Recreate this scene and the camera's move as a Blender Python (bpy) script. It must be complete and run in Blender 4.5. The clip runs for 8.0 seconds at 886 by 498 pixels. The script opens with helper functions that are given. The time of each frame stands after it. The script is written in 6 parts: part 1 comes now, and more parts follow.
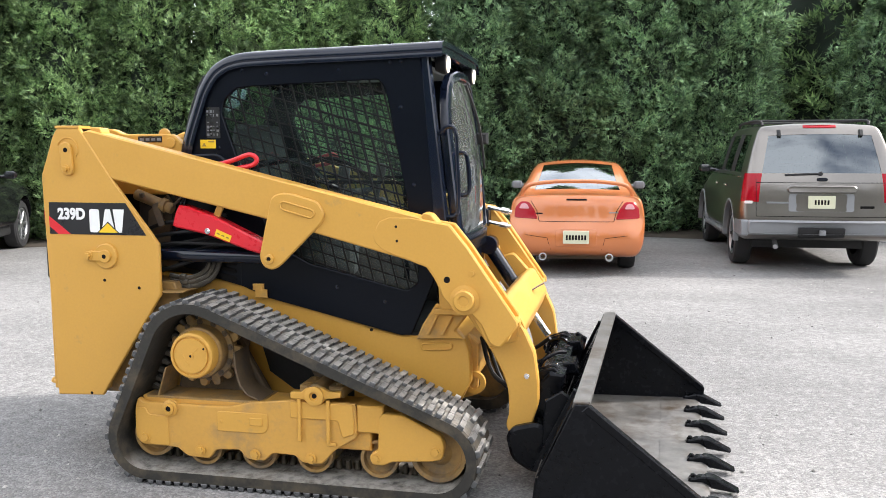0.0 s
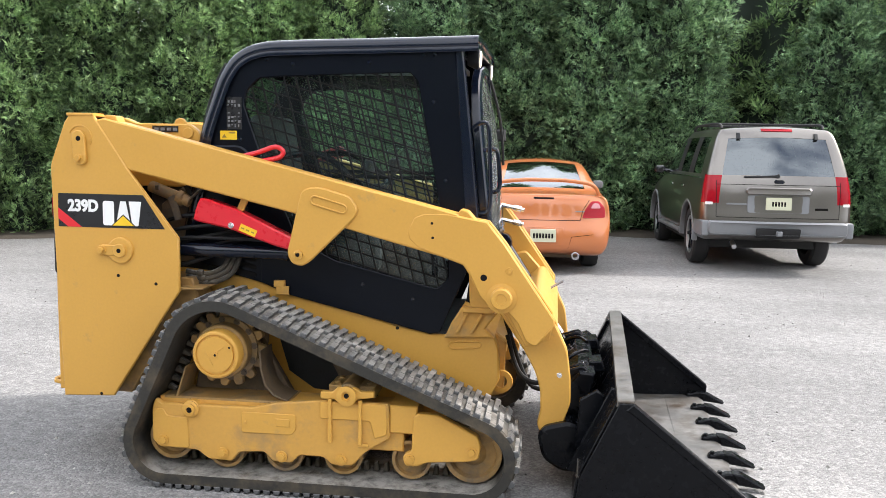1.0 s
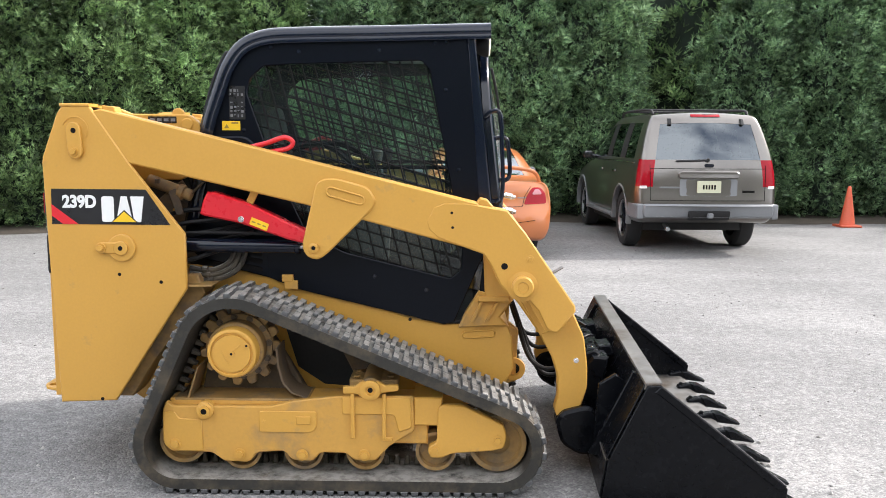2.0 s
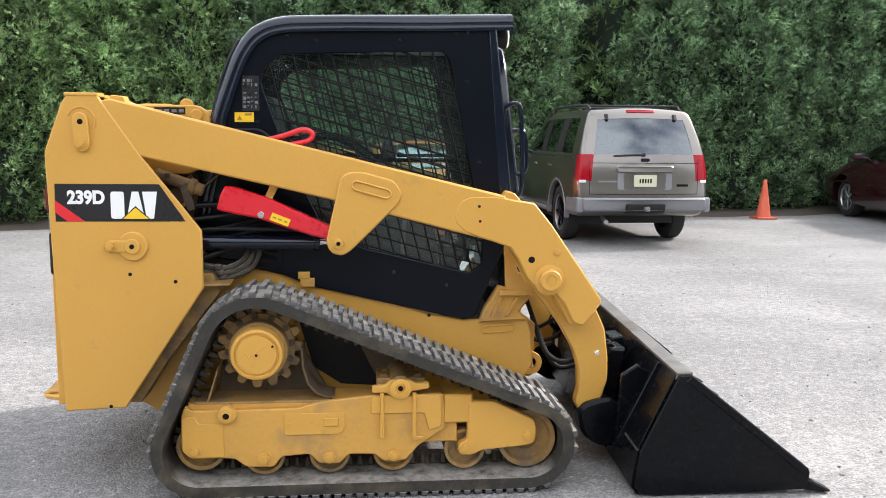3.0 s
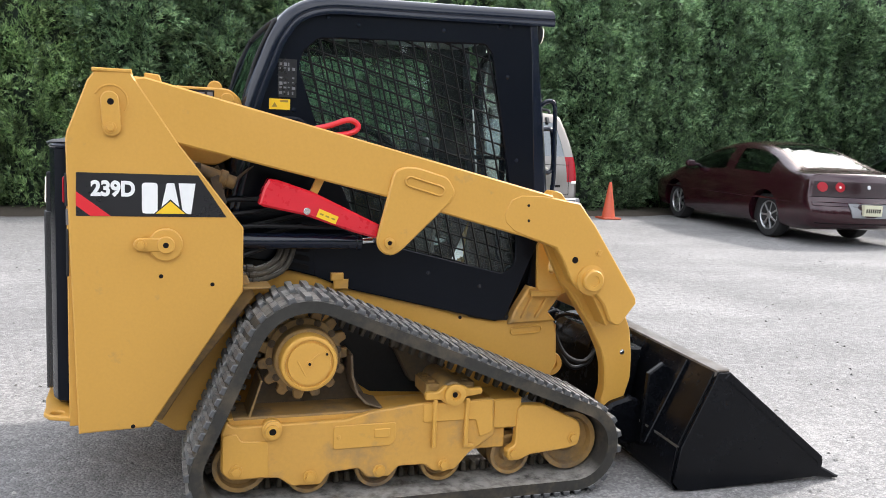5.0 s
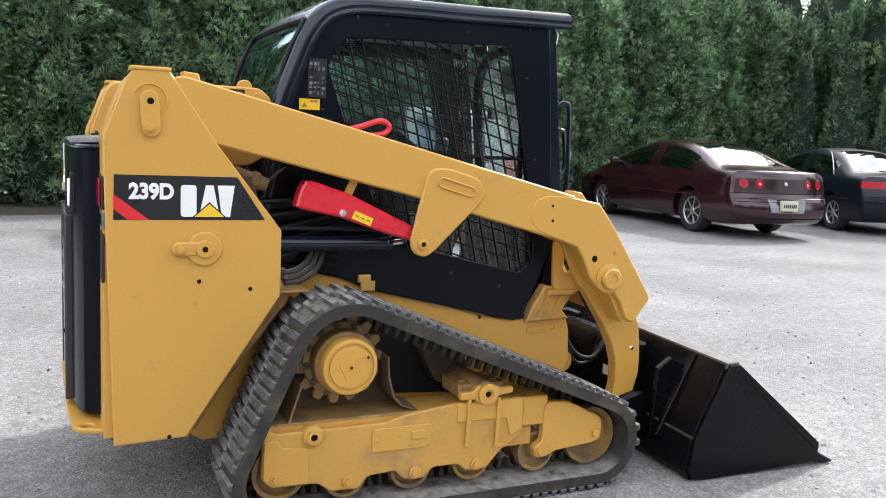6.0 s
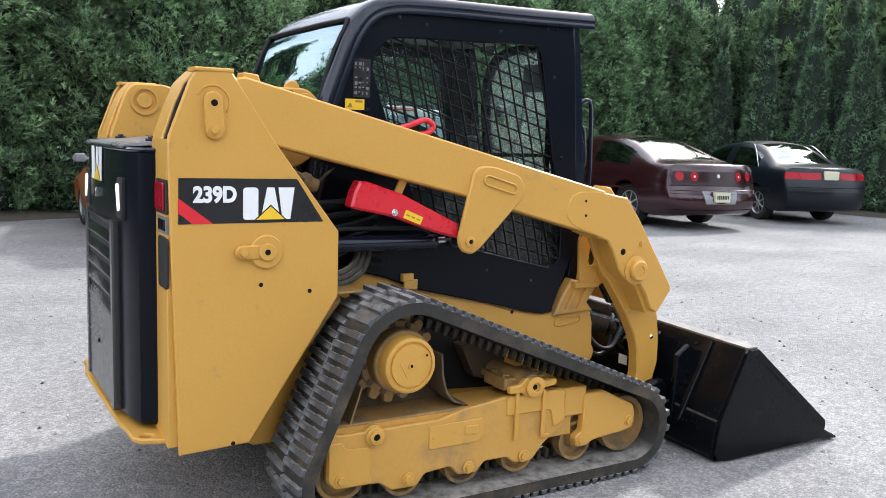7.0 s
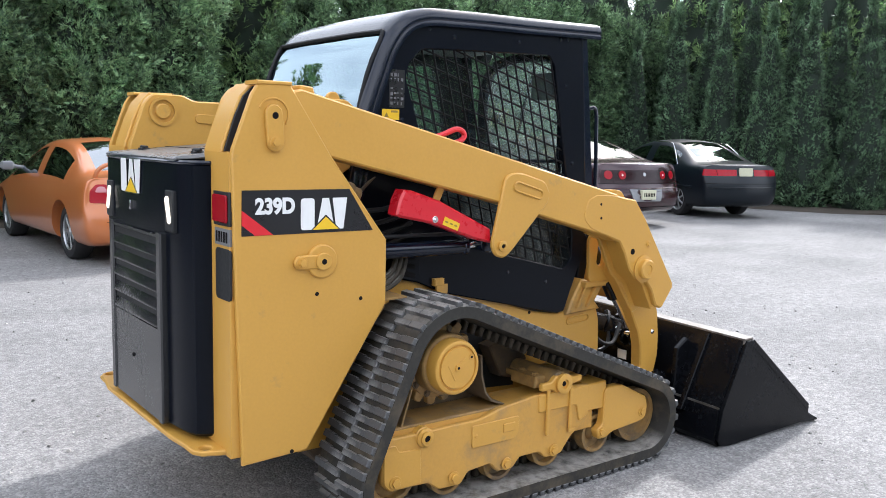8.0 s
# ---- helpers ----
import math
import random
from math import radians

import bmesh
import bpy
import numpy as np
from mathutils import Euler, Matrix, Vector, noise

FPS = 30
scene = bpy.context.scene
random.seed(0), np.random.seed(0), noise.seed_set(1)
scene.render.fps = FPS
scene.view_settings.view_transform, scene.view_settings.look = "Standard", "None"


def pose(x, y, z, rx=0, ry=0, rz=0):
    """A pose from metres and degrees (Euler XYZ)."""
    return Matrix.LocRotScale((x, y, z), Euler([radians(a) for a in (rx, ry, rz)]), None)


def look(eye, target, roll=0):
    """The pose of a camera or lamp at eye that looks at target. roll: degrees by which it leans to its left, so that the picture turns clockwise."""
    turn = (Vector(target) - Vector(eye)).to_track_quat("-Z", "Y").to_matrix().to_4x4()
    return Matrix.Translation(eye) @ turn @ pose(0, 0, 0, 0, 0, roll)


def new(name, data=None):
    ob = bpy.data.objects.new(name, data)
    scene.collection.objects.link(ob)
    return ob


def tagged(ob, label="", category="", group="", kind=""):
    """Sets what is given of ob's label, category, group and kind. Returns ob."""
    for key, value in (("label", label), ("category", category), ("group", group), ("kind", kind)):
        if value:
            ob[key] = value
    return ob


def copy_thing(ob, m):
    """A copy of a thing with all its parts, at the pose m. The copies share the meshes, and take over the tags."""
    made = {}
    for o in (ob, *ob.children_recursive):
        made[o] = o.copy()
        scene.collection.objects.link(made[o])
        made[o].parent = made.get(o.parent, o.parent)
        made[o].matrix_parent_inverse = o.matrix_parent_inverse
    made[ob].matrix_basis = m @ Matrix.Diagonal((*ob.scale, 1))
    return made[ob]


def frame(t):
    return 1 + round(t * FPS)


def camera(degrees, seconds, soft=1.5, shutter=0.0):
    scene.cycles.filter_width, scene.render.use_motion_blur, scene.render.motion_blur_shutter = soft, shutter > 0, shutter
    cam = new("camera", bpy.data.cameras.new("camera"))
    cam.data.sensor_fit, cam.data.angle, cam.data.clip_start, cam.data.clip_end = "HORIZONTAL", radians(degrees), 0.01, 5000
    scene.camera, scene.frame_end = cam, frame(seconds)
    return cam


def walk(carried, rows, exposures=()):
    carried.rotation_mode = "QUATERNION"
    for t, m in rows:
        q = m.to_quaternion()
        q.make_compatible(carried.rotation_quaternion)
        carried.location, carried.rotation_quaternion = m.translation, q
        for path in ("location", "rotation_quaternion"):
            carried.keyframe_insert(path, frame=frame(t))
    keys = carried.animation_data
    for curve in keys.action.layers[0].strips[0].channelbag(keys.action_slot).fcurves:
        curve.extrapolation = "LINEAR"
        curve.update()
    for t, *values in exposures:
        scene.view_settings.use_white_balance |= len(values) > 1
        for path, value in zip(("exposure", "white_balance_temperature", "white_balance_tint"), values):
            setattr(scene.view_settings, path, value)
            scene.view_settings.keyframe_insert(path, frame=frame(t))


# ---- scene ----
# camera and walk
cam = camera(54.7, 8.0, soft=0.9)
PATH = [
    (0, (1.851, -4.178, 1.48), (1.434, -2.235, 1.255), -0.1),
    (0.5, (1.63, -4.248, 1.467), (1.294, -2.29, 1.243), 0.1),
    (1, (1.398, -4.2, 1.472), (1.143, -2.23, 1.241), 1.0),
    (1.5, (1.16, -4.21, 1.47), (1.006, -2.231, 1.227), 0.6),
    (2, (0.91, -4.209, 1.472), (0.88, -2.226, 1.215), 0.4),
    (3.5, (0.162, -4.042, 1.44), (0.456, -2.081, 1.176), 1.2),
    (4, (-0.064, -3.937, 1.428), (0.331, -1.992, 1.176), 2.2),
    (4.5, (-0.308, -3.878, 1.425), (0.212, -1.964, 1.171), 2.2),
    (6, (-0.978, -3.627, 1.422), (-0.137, -1.831, 1.162), 2.7),
    (6.5, (-1.255, -3.569, 1.433), (-0.319, -1.821, 1.175), 1.9),
    (7, (-1.439, -3.428, 1.405), (-0.424, -1.724, 1.148), 1.9),
    (7.5, (-1.628, -3.297, 1.428), (-0.529, -1.644, 1.185), 1.6),
    (8, (-1.903, -3.236, 1.424), (-0.709, -1.651, 1.173), 1.3),
]
walk(cam, [(t, look(eye, target, roll)) for t, eye, target, roll in PATH], [(0, 0.60, 6420, 11), (4, 0.53, 6390, 12), (8, 0.42, 6000, 12)])

# world, sun and exposure
SUN_ELEVATION, SUN_FROM = 37.0, (1.0, 0.40)
world = bpy.data.worlds.new("sky")
scene.world = world
world.use_nodes = True
wn, wl = world.node_tree.nodes, world.node_tree.links
back = wn["Background"]
sky = wn.new("ShaderNodeTexSky")
sky.sky_type, sky.sun_disc = "NISHITA", False
sky.sun_elevation, sky.sun_rotation = radians(SUN_ELEVATION), math.atan2(SUN_FROM[0], SUN_FROM[1])
sky.air_density, sky.dust_density = 1.0, 5.0
way = wn.new("ShaderNodeTexCoord")
cloud = wn.new("ShaderNodeTexNoise")
cloud.inputs["Scale"].default_value, cloud.inputs["Detail"].default_value = 2.6, 6.0
cloud_ramp = wn.new("ShaderNodeValToRGB")
cloud_ramp.color_ramp.elements[0].position, cloud_ramp.color_ramp.elements[1].position = 0.30, 0.55
cloud_mix = wn.new("ShaderNodeMix")
cloud_mix.data_type = "RGBA"
cloud_mix.inputs["B"].default_value = (9.5, 9.8, 10.2, 1)
wl.new(way.outputs["Generated"], cloud.inputs["Vector"])
wl.new(cloud.outputs["Fac"], cloud_ramp.inputs["Fac"])
wl.new(cloud_ramp.outputs["Color"], cloud_mix.inputs["Factor"])
wl.new(sky.outputs["Color"], cloud_mix.inputs["A"])
wl.new(cloud_mix.outputs["Result"], back.inputs["Color"])
back.inputs["Strength"].default_value = 0.192
sun = new("sun", bpy.data.lights.new("sun", "SUN"))
sun.data.energy, sun.data.angle, sun.data.color = 3.7, radians(4), (1.0, 0.965, 0.91)
sx, sy = Vector(SUN_FROM).normalized() * math.cos(radians(SUN_ELEVATION))
sun.matrix_world = look((sx * 30, sy * 30, 30 * math.sin(radians(SUN_ELEVATION))), (0, 0, 0))
import collections

import mathutils
from mathutils import bvhtree


# materials
def material(name, base, rough=0.5, metal=0.0, vary=0.12, grain=40.0, patch=3.0, bump=0.0, coat=0.0, dirt=None, dirt_amount=0.0, spec=0.5, rough_vary=0.12):
    """A painted or raw surface: base colour varied at two scales, roughness varied, fine relief, and patches of dirt."""
    m = bpy.data.materials.new(name)
    m.use_nodes = True
    n, l = m.node_tree.nodes, m.node_tree.links
    b = n["Principled BSDF"]
    co = n.new("ShaderNodeTexCoord")
    fine, wide = n.new("ShaderNodeTexNoise"), n.new("ShaderNodeTexNoise")
    fine.inputs["Scale"].default_value, fine.inputs["Detail"].default_value = grain, 5
    wide.inputs["Scale"].default_value, wide.inputs["Detail"].default_value = patch, 4
    for t in (fine, wide):
        l.new(co.outputs["Object"], t.inputs["Vector"])
    total = n.new("ShaderNodeMath")
    total.operation = "ADD"
    l.new(fine.outputs["Fac"], total.inputs[0])
    l.new(wide.outputs["Fac"], total.inputs[1])
    span = n.new("ShaderNodeMapRange")
    span.inputs["From Min"].default_value, span.inputs["From Max"].default_value = 0.6, 1.4
    span.inputs["To Min"].default_value, span.inputs["To Max"].default_value = 1 - vary, 1 + vary
    l.new(total.outputs[0], span.inputs["Value"])
    hue = n.new("ShaderNodeHueSaturation")
    hue.inputs["Color"].default_value = (*base, 1)
    l.new(span.outputs["Result"], hue.inputs["Value"])
    colour = hue.outputs["Color"]
    if dirt:
        blot = n.new("ShaderNodeTexNoise")
        blot.inputs["Scale"].default_value, blot.inputs["Detail"].default_value, blot.inputs["Roughness"].default_value = 7, 8, 0.65
        l.new(co.outputs["Object"], blot.inputs["Vector"])
        cut = n.new("ShaderNodeMapRange")
        cut.inputs["From Min"].default_value, cut.inputs["From Max"].default_value = 0.68 - 0.36 * dirt_amount, 0.80 - 0.2 * dirt_amount
        l.new(blot.outputs["Fac"], cut.inputs["Value"])
        mix = n.new("ShaderNodeMix")
        mix.data_type = "RGBA"
        mix.inputs["B"].default_value = (*dirt, 1)
        l.new(cut.outputs["Result"], mix.inputs["Factor"])
        l.new(colour, mix.inputs["A"])
        colour = mix.outputs["Result"]
    l.new(colour, b.inputs["Base Color"])
    rr = n.new("ShaderNodeMapRange")
    rr.inputs["From Min"].default_value, rr.inputs["From Max"].default_value = 0.6, 1.4
    rr.inputs["To Min"].default_value, rr.inputs["To Max"].default_value = max(0.02, rough - rough_vary), min(1, rough + rough_vary)
    l.new(total.outputs[0], rr.inputs["Value"])
    l.new(rr.outputs["Result"], b.inputs["Roughness"])
    b.inputs["Metallic"].default_value = metal
    b.inputs["Coat Weight"].default_value = coat
    b.inputs["Coat Roughness"].default_value = 0.08
    b.inputs["Specular IOR Level"].default_value = spec
    if bump:
        bp = n.new("ShaderNodeBump")
        bp.inputs["Strength"].default_value, bp.inputs["Distance"].default_value = 1.0, bump
        l.new(total.outputs[0], bp.inputs["Height"])
        l.new(bp.outputs["Normal"], b.inputs["Normal"])
    return m


def glass(name, tint, rough=0.02, clear=0.6, mirror=0.1, dust=0.0, sheen=(1, 1, 1)):
    """A thin pane: tinted see-through with a mirror share that grows at grazing angles, and a film of dust."""
    m = bpy.data.materials.new(name)
    m.use_nodes = True
    n, l = m.node_tree.nodes, m.node_tree.links
    n.remove(n["Principled BSDF"])
    out = n["Material Output"]
    see, gloss, mix, fr = n.new("ShaderNodeBsdfTransparent"), n.new("ShaderNodeBsdfGlossy"), n.new("ShaderNodeMixShader"), n.new("ShaderNodeLayerWeight")
    see.inputs["Color"].default_value = (*[c * clear for c in tint], 1)
    gloss.inputs["Roughness"].default_value = rough
    gloss.inputs["Color"].default_value = (*sheen, 1)
    rim, share = n.new("ShaderNodeMath"), n.new("ShaderNodeMapRange")
    rim.operation, rim.inputs[1].default_value = "POWER", 5.0
    fr.inputs["Blend"].default_value = 0.5
    share.inputs["To Min"].default_value = mirror
    l.new(fr.outputs["Facing"], rim.inputs[0])
    l.new(rim.outputs[0], share.inputs["Value"])
    film, haze = n.new("ShaderNodeMixShader"), n.new("ShaderNodeMixShader")
    for k, kind in enumerate(("ShaderNodeBsdfDiffuse", "ShaderNodeBsdfTranslucent")):
        q = n.new(kind)
        q.inputs["Color"].default_value = (0.55, 0.58, 0.56, 1)
        l.new(q.outputs[0], film.inputs[1 + k])
    co, smear, span = n.new("ShaderNodeTexCoord"), n.new("ShaderNodeTexNoise"), n.new("ShaderNodeMapRange")
    smear.inputs["Scale"].default_value, smear.inputs["Detail"].default_value = 5, 5
    span.inputs["From Min"].default_value, span.inputs["From Max"].default_value = 0.3, 0.7
    span.inputs["To Min"].default_value, span.inputs["To Max"].default_value = dust * 0.5, dust * 1.5
    l.new(co.outputs["Object"], smear.inputs["Vector"])
    l.new(smear.outputs["Fac"], span.inputs["Value"])
    l.new(span.outputs["Result"], haze.inputs["Fac"])
    l.new(see.outputs[0], haze.inputs[1])
    l.new(film.outputs[0], haze.inputs[2])
    l.new(share.outputs["Result"], mix.inputs["Fac"])
    l.new(haze.outputs[0], mix.inputs[1])
    l.new(gloss.outputs[0], mix.inputs[2])
    l.new(mix.outputs[0], out.inputs["Surface"])
    return m


def ground_material():
    """Old grey asphalt with pale gravel worked into it, tyre-worn streaks and stains."""
    m = bpy.data.materials.new("gravelly_asphalt")
    m.use_nodes = True
    n, l = m.node_tree.nodes, m.node_tree.links
    b = n["Principled BSDF"]
    co = n.new("ShaderNodeTexCoord")
    stone = n.new("ShaderNodeTexVoronoi")
    stone.inputs["Scale"].default_value = 95
    grit, blot, streak = n.new("ShaderNodeTexNoise"), n.new("ShaderNodeTexNoise"), n.new("ShaderNodeTexNoise")
    grit.inputs["Scale"].default_value, grit.inputs["Detail"].default_value, grit.inputs["Roughness"].default_value = 14, 10, 0.68
    blot.inputs["Scale"].default_value, blot.inputs["Detail"].default_value = 0.55, 5
    streak.inputs["Scale"].default_value, streak.inputs["Detail"].default_value = 1.6, 6
    turn = n.new("ShaderNodeMapping")
    turn.inputs["Scale"].default_value, turn.inputs["Rotation"].default_value = (0.35, 1.1, 1), (0, 0, radians(35))
    l.new(co.outputs["Object"], turn.inputs["Vector"])
    l.new(turn.outputs["Vector"], streak.inputs["Vector"])
    for t in (stone, grit, blot):
        l.new(co.outputs["Object"], t.inputs["Vector"])
    per_stone = n.new("ShaderNodeSeparateColor")
    l.new(stone.outputs["Color"], per_stone.inputs["Color"])

    def add(a, bsock, k):
        q = n.new("ShaderNodeMath")
        q.operation = "MULTIPLY_ADD"
        q.inputs[1].default_value = k
        l.new(bsock, q.inputs[0])
        if a is None:
            q.inputs[2].default_value = 0
        else:
            l.new(a, q.inputs[2])
        return q.outputs[0]
    v = add(None, per_stone.outputs[0], 0.28)
    v = add(v, grit.outputs["Fac"], 0.60)
    v = add(v, blot.outputs["Fac"], 0.42)
    v = add(v, streak.outputs["Fac"], 0.20)
    ramp = n.new("ShaderNodeValToRGB")
    e = ramp.color_ramp.elements
    e[0].position, e[0].color = 0.42, (0.080, 0.077, 0.074, 1)
    e[1].position, e[1].color = 1.15, (0.330, 0.317, 0.305, 1)
    mid = ramp.color_ramp.elements.new(0.775)
    mid.color = (0.200, 0.195, 0.192, 1)
    e[2].position = 0.985
    l.new(v, ramp.inputs["Fac"])
    l.new(ramp.outputs["Color"], b.inputs["Base Color"])
    b.inputs["Roughness"].default_value = 0.9
    h = add(None, stone.outputs["Distance"], -0.6)
    h = add(h, grit.outputs["Fac"], 0.8)
    bp = n.new("ShaderNodeBump")
    bp.inputs["Strength"].default_value, bp.inputs["Distance"].default_value = 0.8, 0.008
    l.new(h, bp.inputs["Height"])
    l.new(bp.outputs["Normal"], b.inputs["Normal"])
    return m


def leaf_material(name, dark, light):
    """Scale-leaf foliage: each spray its own green, with a little light let through."""
    m = bpy.data.materials.new(name)
    m.use_nodes = True
    n, l = m.node_tree.nodes, m.node_tree.links
    b = n["Principled BSDF"]
    geo, info, ramp, hue = n.new("ShaderNodeNewGeometry"), n.new("ShaderNodeObjectInfo"), n.new("ShaderNodeValToRGB"), n.new("ShaderNodeHueSaturation")
    ramp.color_ramp.elements[0].color, ramp.color_ramp.elements[1].color = (*dark, 1), (*light, 1)
    l.new(geo.outputs["Random Per Island"], ramp.inputs["Fac"])
    l.new(ramp.outputs["Color"], hue.inputs["Color"])
    span = n.new("ShaderNodeMapRange")
    span.inputs["To Min"].default_value, span.inputs["To Max"].default_value = 0.8, 1.2
    l.new(info.outputs["Random"], span.inputs["Value"])
    place, tuft = n.new("ShaderNodeTexCoord"), n.new("ShaderNodeTexNoise")
    tuft.inputs["Scale"].default_value, tuft.inputs["Detail"].default_value = 3.2, 3
    l.new(place.outputs["Object"], tuft.inputs["Vector"])
    sway = n.new("ShaderNodeMapRange")
    sway.inputs["From Min"].default_value, sway.inputs["From Max"].default_value = 0.35, 0.65
    sway.inputs["To Min"].default_value, sway.inputs["To Max"].default_value = 0.35, 1.70
    l.new(tuft.outputs["Fac"], sway.inputs["Value"])
    both = n.new("ShaderNodeMath")
    both.operation = "MULTIPLY"
    l.new(span.outputs["Result"], both.inputs[0])
    l.new(sway.outputs["Result"], both.inputs[1])
    l.new(both.outputs[0], hue.inputs["Value"])
    l.new(hue.outputs["Color"], b.inputs["Base Color"])
    b.inputs["Roughness"].default_value = 0.55
    b.inputs["Specular IOR Level"].default_value = 0.35
    soft, mix = n.new("ShaderNodeBsdfTranslucent"), n.new("ShaderNodeMixShader")
    l.new(hue.outputs["Color"], soft.inputs["Color"])
    mix.inputs["Fac"].default_value = 0.36
    l.new(b.outputs[0], mix.inputs[1])
    l.new(soft.outputs[0], mix.inputs[2])
    l.new(mix.outputs[0], n["Material Output"].inputs["Surface"])
    return m


def glow(name, colour, strength):
    m = bpy.data.materials.new(name)
    m.use_nodes = True
    b = m.node_tree.nodes["Principled BSDF"]
    b.inputs["Base Color"].default_value = (*colour, 1)
    b.inputs["Roughness"].default_value = 0.2
    b.inputs["Emission Color"].default_value = (*colour, 1)
    b.inputs["Emission Strength"].default_value = strength
    return m


YELLOW = material("machine_yellow_paint", (0.570, 0.305, 0.053), 0.44, vary=0.05, grain=90, patch=2.2, bump=0.0003, coat=0.04, dirt=(0.36, 0.23, 0.08), dirt_amount=0.12)
YELLOW_WORN = material("dusty_yellow_paint", (0.54, 0.288, 0.055), 0.55, vary=0.08, grain=60, patch=3, bump=0.0005, dirt=(0.34, 0.205, 0.075), dirt_amount=0.50)
DIRTY = material("grimy_steel", (0.11, 0.075, 0.042), 0.75, vary=0.3, grain=50, patch=9, bump=0.001, dirt=(0.06, 0.05, 0.045), dirt_amount=0.6)
BLACK = material("gloss_black_paint", (0.005, 0.008, 0.018), 0.17, vary=0.2, grain=50, patch=3, coat=0.20, spec=0.38, rough_vary=0.05)
BLACK_SATIN = material("satin_black_paint", (0.0045, 0.006, 0.010), 0.24, vary=0.1, grain=70, patch=4, spec=0.14, rough_vary=0.03)
BLACK_MATT = material("matt_black_plastic", (0.012, 0.012, 0.013), 0.65, vary=0.2, grain=80, patch=6)
HOOD_TOP = material("grey_hood_plastic", (0.10, 0.103, 0.108), 0.32, vary=0.2, grain=40, patch=4, bump=0.0003, dirt=(0.20, 0.20, 0.195), dirt_amount=0.4)
GUARD = material("guard_black", (0.004, 0.004, 0.005), 0.6, vary=0.1, spec=0.2)
CHARCOAL = material("charcoal_hood_plastic", (0.012, 0.013, 0.015), 0.26, vary=0.1, grain=120, patch=4, spec=0.9, rough_vary=0.03)
RUBBER = material("track_rubber", (0.032, 0.030, 0.026), 0.66, vary=0.30, grain=60, patch=5, bump=0.001, dirt=(0.092, 0.073, 0.050), dirt_amount=0.62, spec=0.3)
TREAD = material("dusty_tread_rubber", (0.062, 0.063, 0.065), 0.48, vary=0.3, grain=70, patch=14, bump=0.0012, dirt=(0.25, 0.245, 0.235), dirt_amount=0.48, spec=0.7)


def dust_and_sunlit_tops(m, dust, amount):
    """Paints dust and sunlit paleness unevenly on a rough material's upper faces."""
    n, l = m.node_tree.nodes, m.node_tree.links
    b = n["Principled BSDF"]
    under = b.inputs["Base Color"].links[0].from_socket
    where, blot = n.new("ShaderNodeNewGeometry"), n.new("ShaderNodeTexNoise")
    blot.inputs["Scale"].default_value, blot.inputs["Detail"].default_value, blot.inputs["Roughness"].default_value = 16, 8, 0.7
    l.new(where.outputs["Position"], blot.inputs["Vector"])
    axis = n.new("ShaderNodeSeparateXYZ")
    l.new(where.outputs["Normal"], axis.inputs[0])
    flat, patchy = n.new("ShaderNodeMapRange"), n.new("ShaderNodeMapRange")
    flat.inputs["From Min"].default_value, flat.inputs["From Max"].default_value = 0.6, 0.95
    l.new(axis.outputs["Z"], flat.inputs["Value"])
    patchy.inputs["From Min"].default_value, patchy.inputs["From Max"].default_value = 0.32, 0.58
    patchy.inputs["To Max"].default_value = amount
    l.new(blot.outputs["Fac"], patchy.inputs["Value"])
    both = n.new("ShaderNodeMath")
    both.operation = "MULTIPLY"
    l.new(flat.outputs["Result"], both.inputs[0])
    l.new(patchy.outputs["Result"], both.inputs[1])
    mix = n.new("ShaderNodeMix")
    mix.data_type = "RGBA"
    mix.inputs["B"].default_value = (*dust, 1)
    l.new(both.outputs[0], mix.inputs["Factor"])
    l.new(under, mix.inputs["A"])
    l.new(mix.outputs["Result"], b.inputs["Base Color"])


dust_and_sunlit_tops(TREAD, (0.36, 0.34, 0.31), 0.8)
dust_and_sunlit_tops(RUBBER, (0.36, 0.34, 0.31), 0.7)
ROLLER = material("roller_wear_and_fender_shade", (0.30, 0.175, 0.055), 0.55, vary=0.25, grain=40, patch=10, bump=0.0006, dirt=(0.11, 0.085, 0.06), dirt_amount=0.6)
TYRE = material("tyre_rubber", (0.018, 0.018, 0.019), 0.8, vary=0.2, grain=80, patch=6, bump=0.0006)
RED = material("red_paint", (0.62, 0.012, 0.025), 0.32, vary=0.06, coat=0.3)
CHROME = material("chrome", (0.75, 0.75, 0.76), 0.14, metal=1.0, vary=0.05, rough_vary=0.05)
ALLOY = material("wheel_alloy", (0.42, 0.43, 0.44), 0.34, metal=0.9, vary=0.1)
STEEL = material("worn_bucket_steel", (0.150, 0.143, 0.134), 0.42, metal=0.35, vary=0.5, grain=24, patch=5, bump=0.0012, dirt=(0.070, 0.052, 0.036), dirt_amount=0.55)
BUCKET = material("bucket_black_paint", (0.004, 0.0045, 0.006), 0.22, vary=0.3, grain=40, patch=6, dirt=(0.018, 0.018, 0.018), dirt_amount=0.1, spec=0.16)
HOSE = material("hydraulic_hose_rubber", (0.007, 0.007, 0.008), 0.55, vary=0.2, spec=0.3)
DECAL_BLACK = material("decal_black", (0.012, 0.012, 0.014), 0.3, vary=0.1)
DECAL_WHITE = material("decal_white", (0.80, 0.80, 0.79), 0.35, vary=0.04)
DECAL_YELLOW = material("decal_yellow", (0.82, 0.52, 0.02), 0.35, vary=0.05)
DECAL_GREY = material("decal_grey", (0.17, 0.17, 0.18), 0.45, vary=0.15)
TAN_PRINT = material("faded_print", (0.30, 0.19, 0.03), 0.5, vary=0.1)
DECAL_RED = material("decal_red", (0.66, 0.02, 0.03), 0.35, vary=0.05)
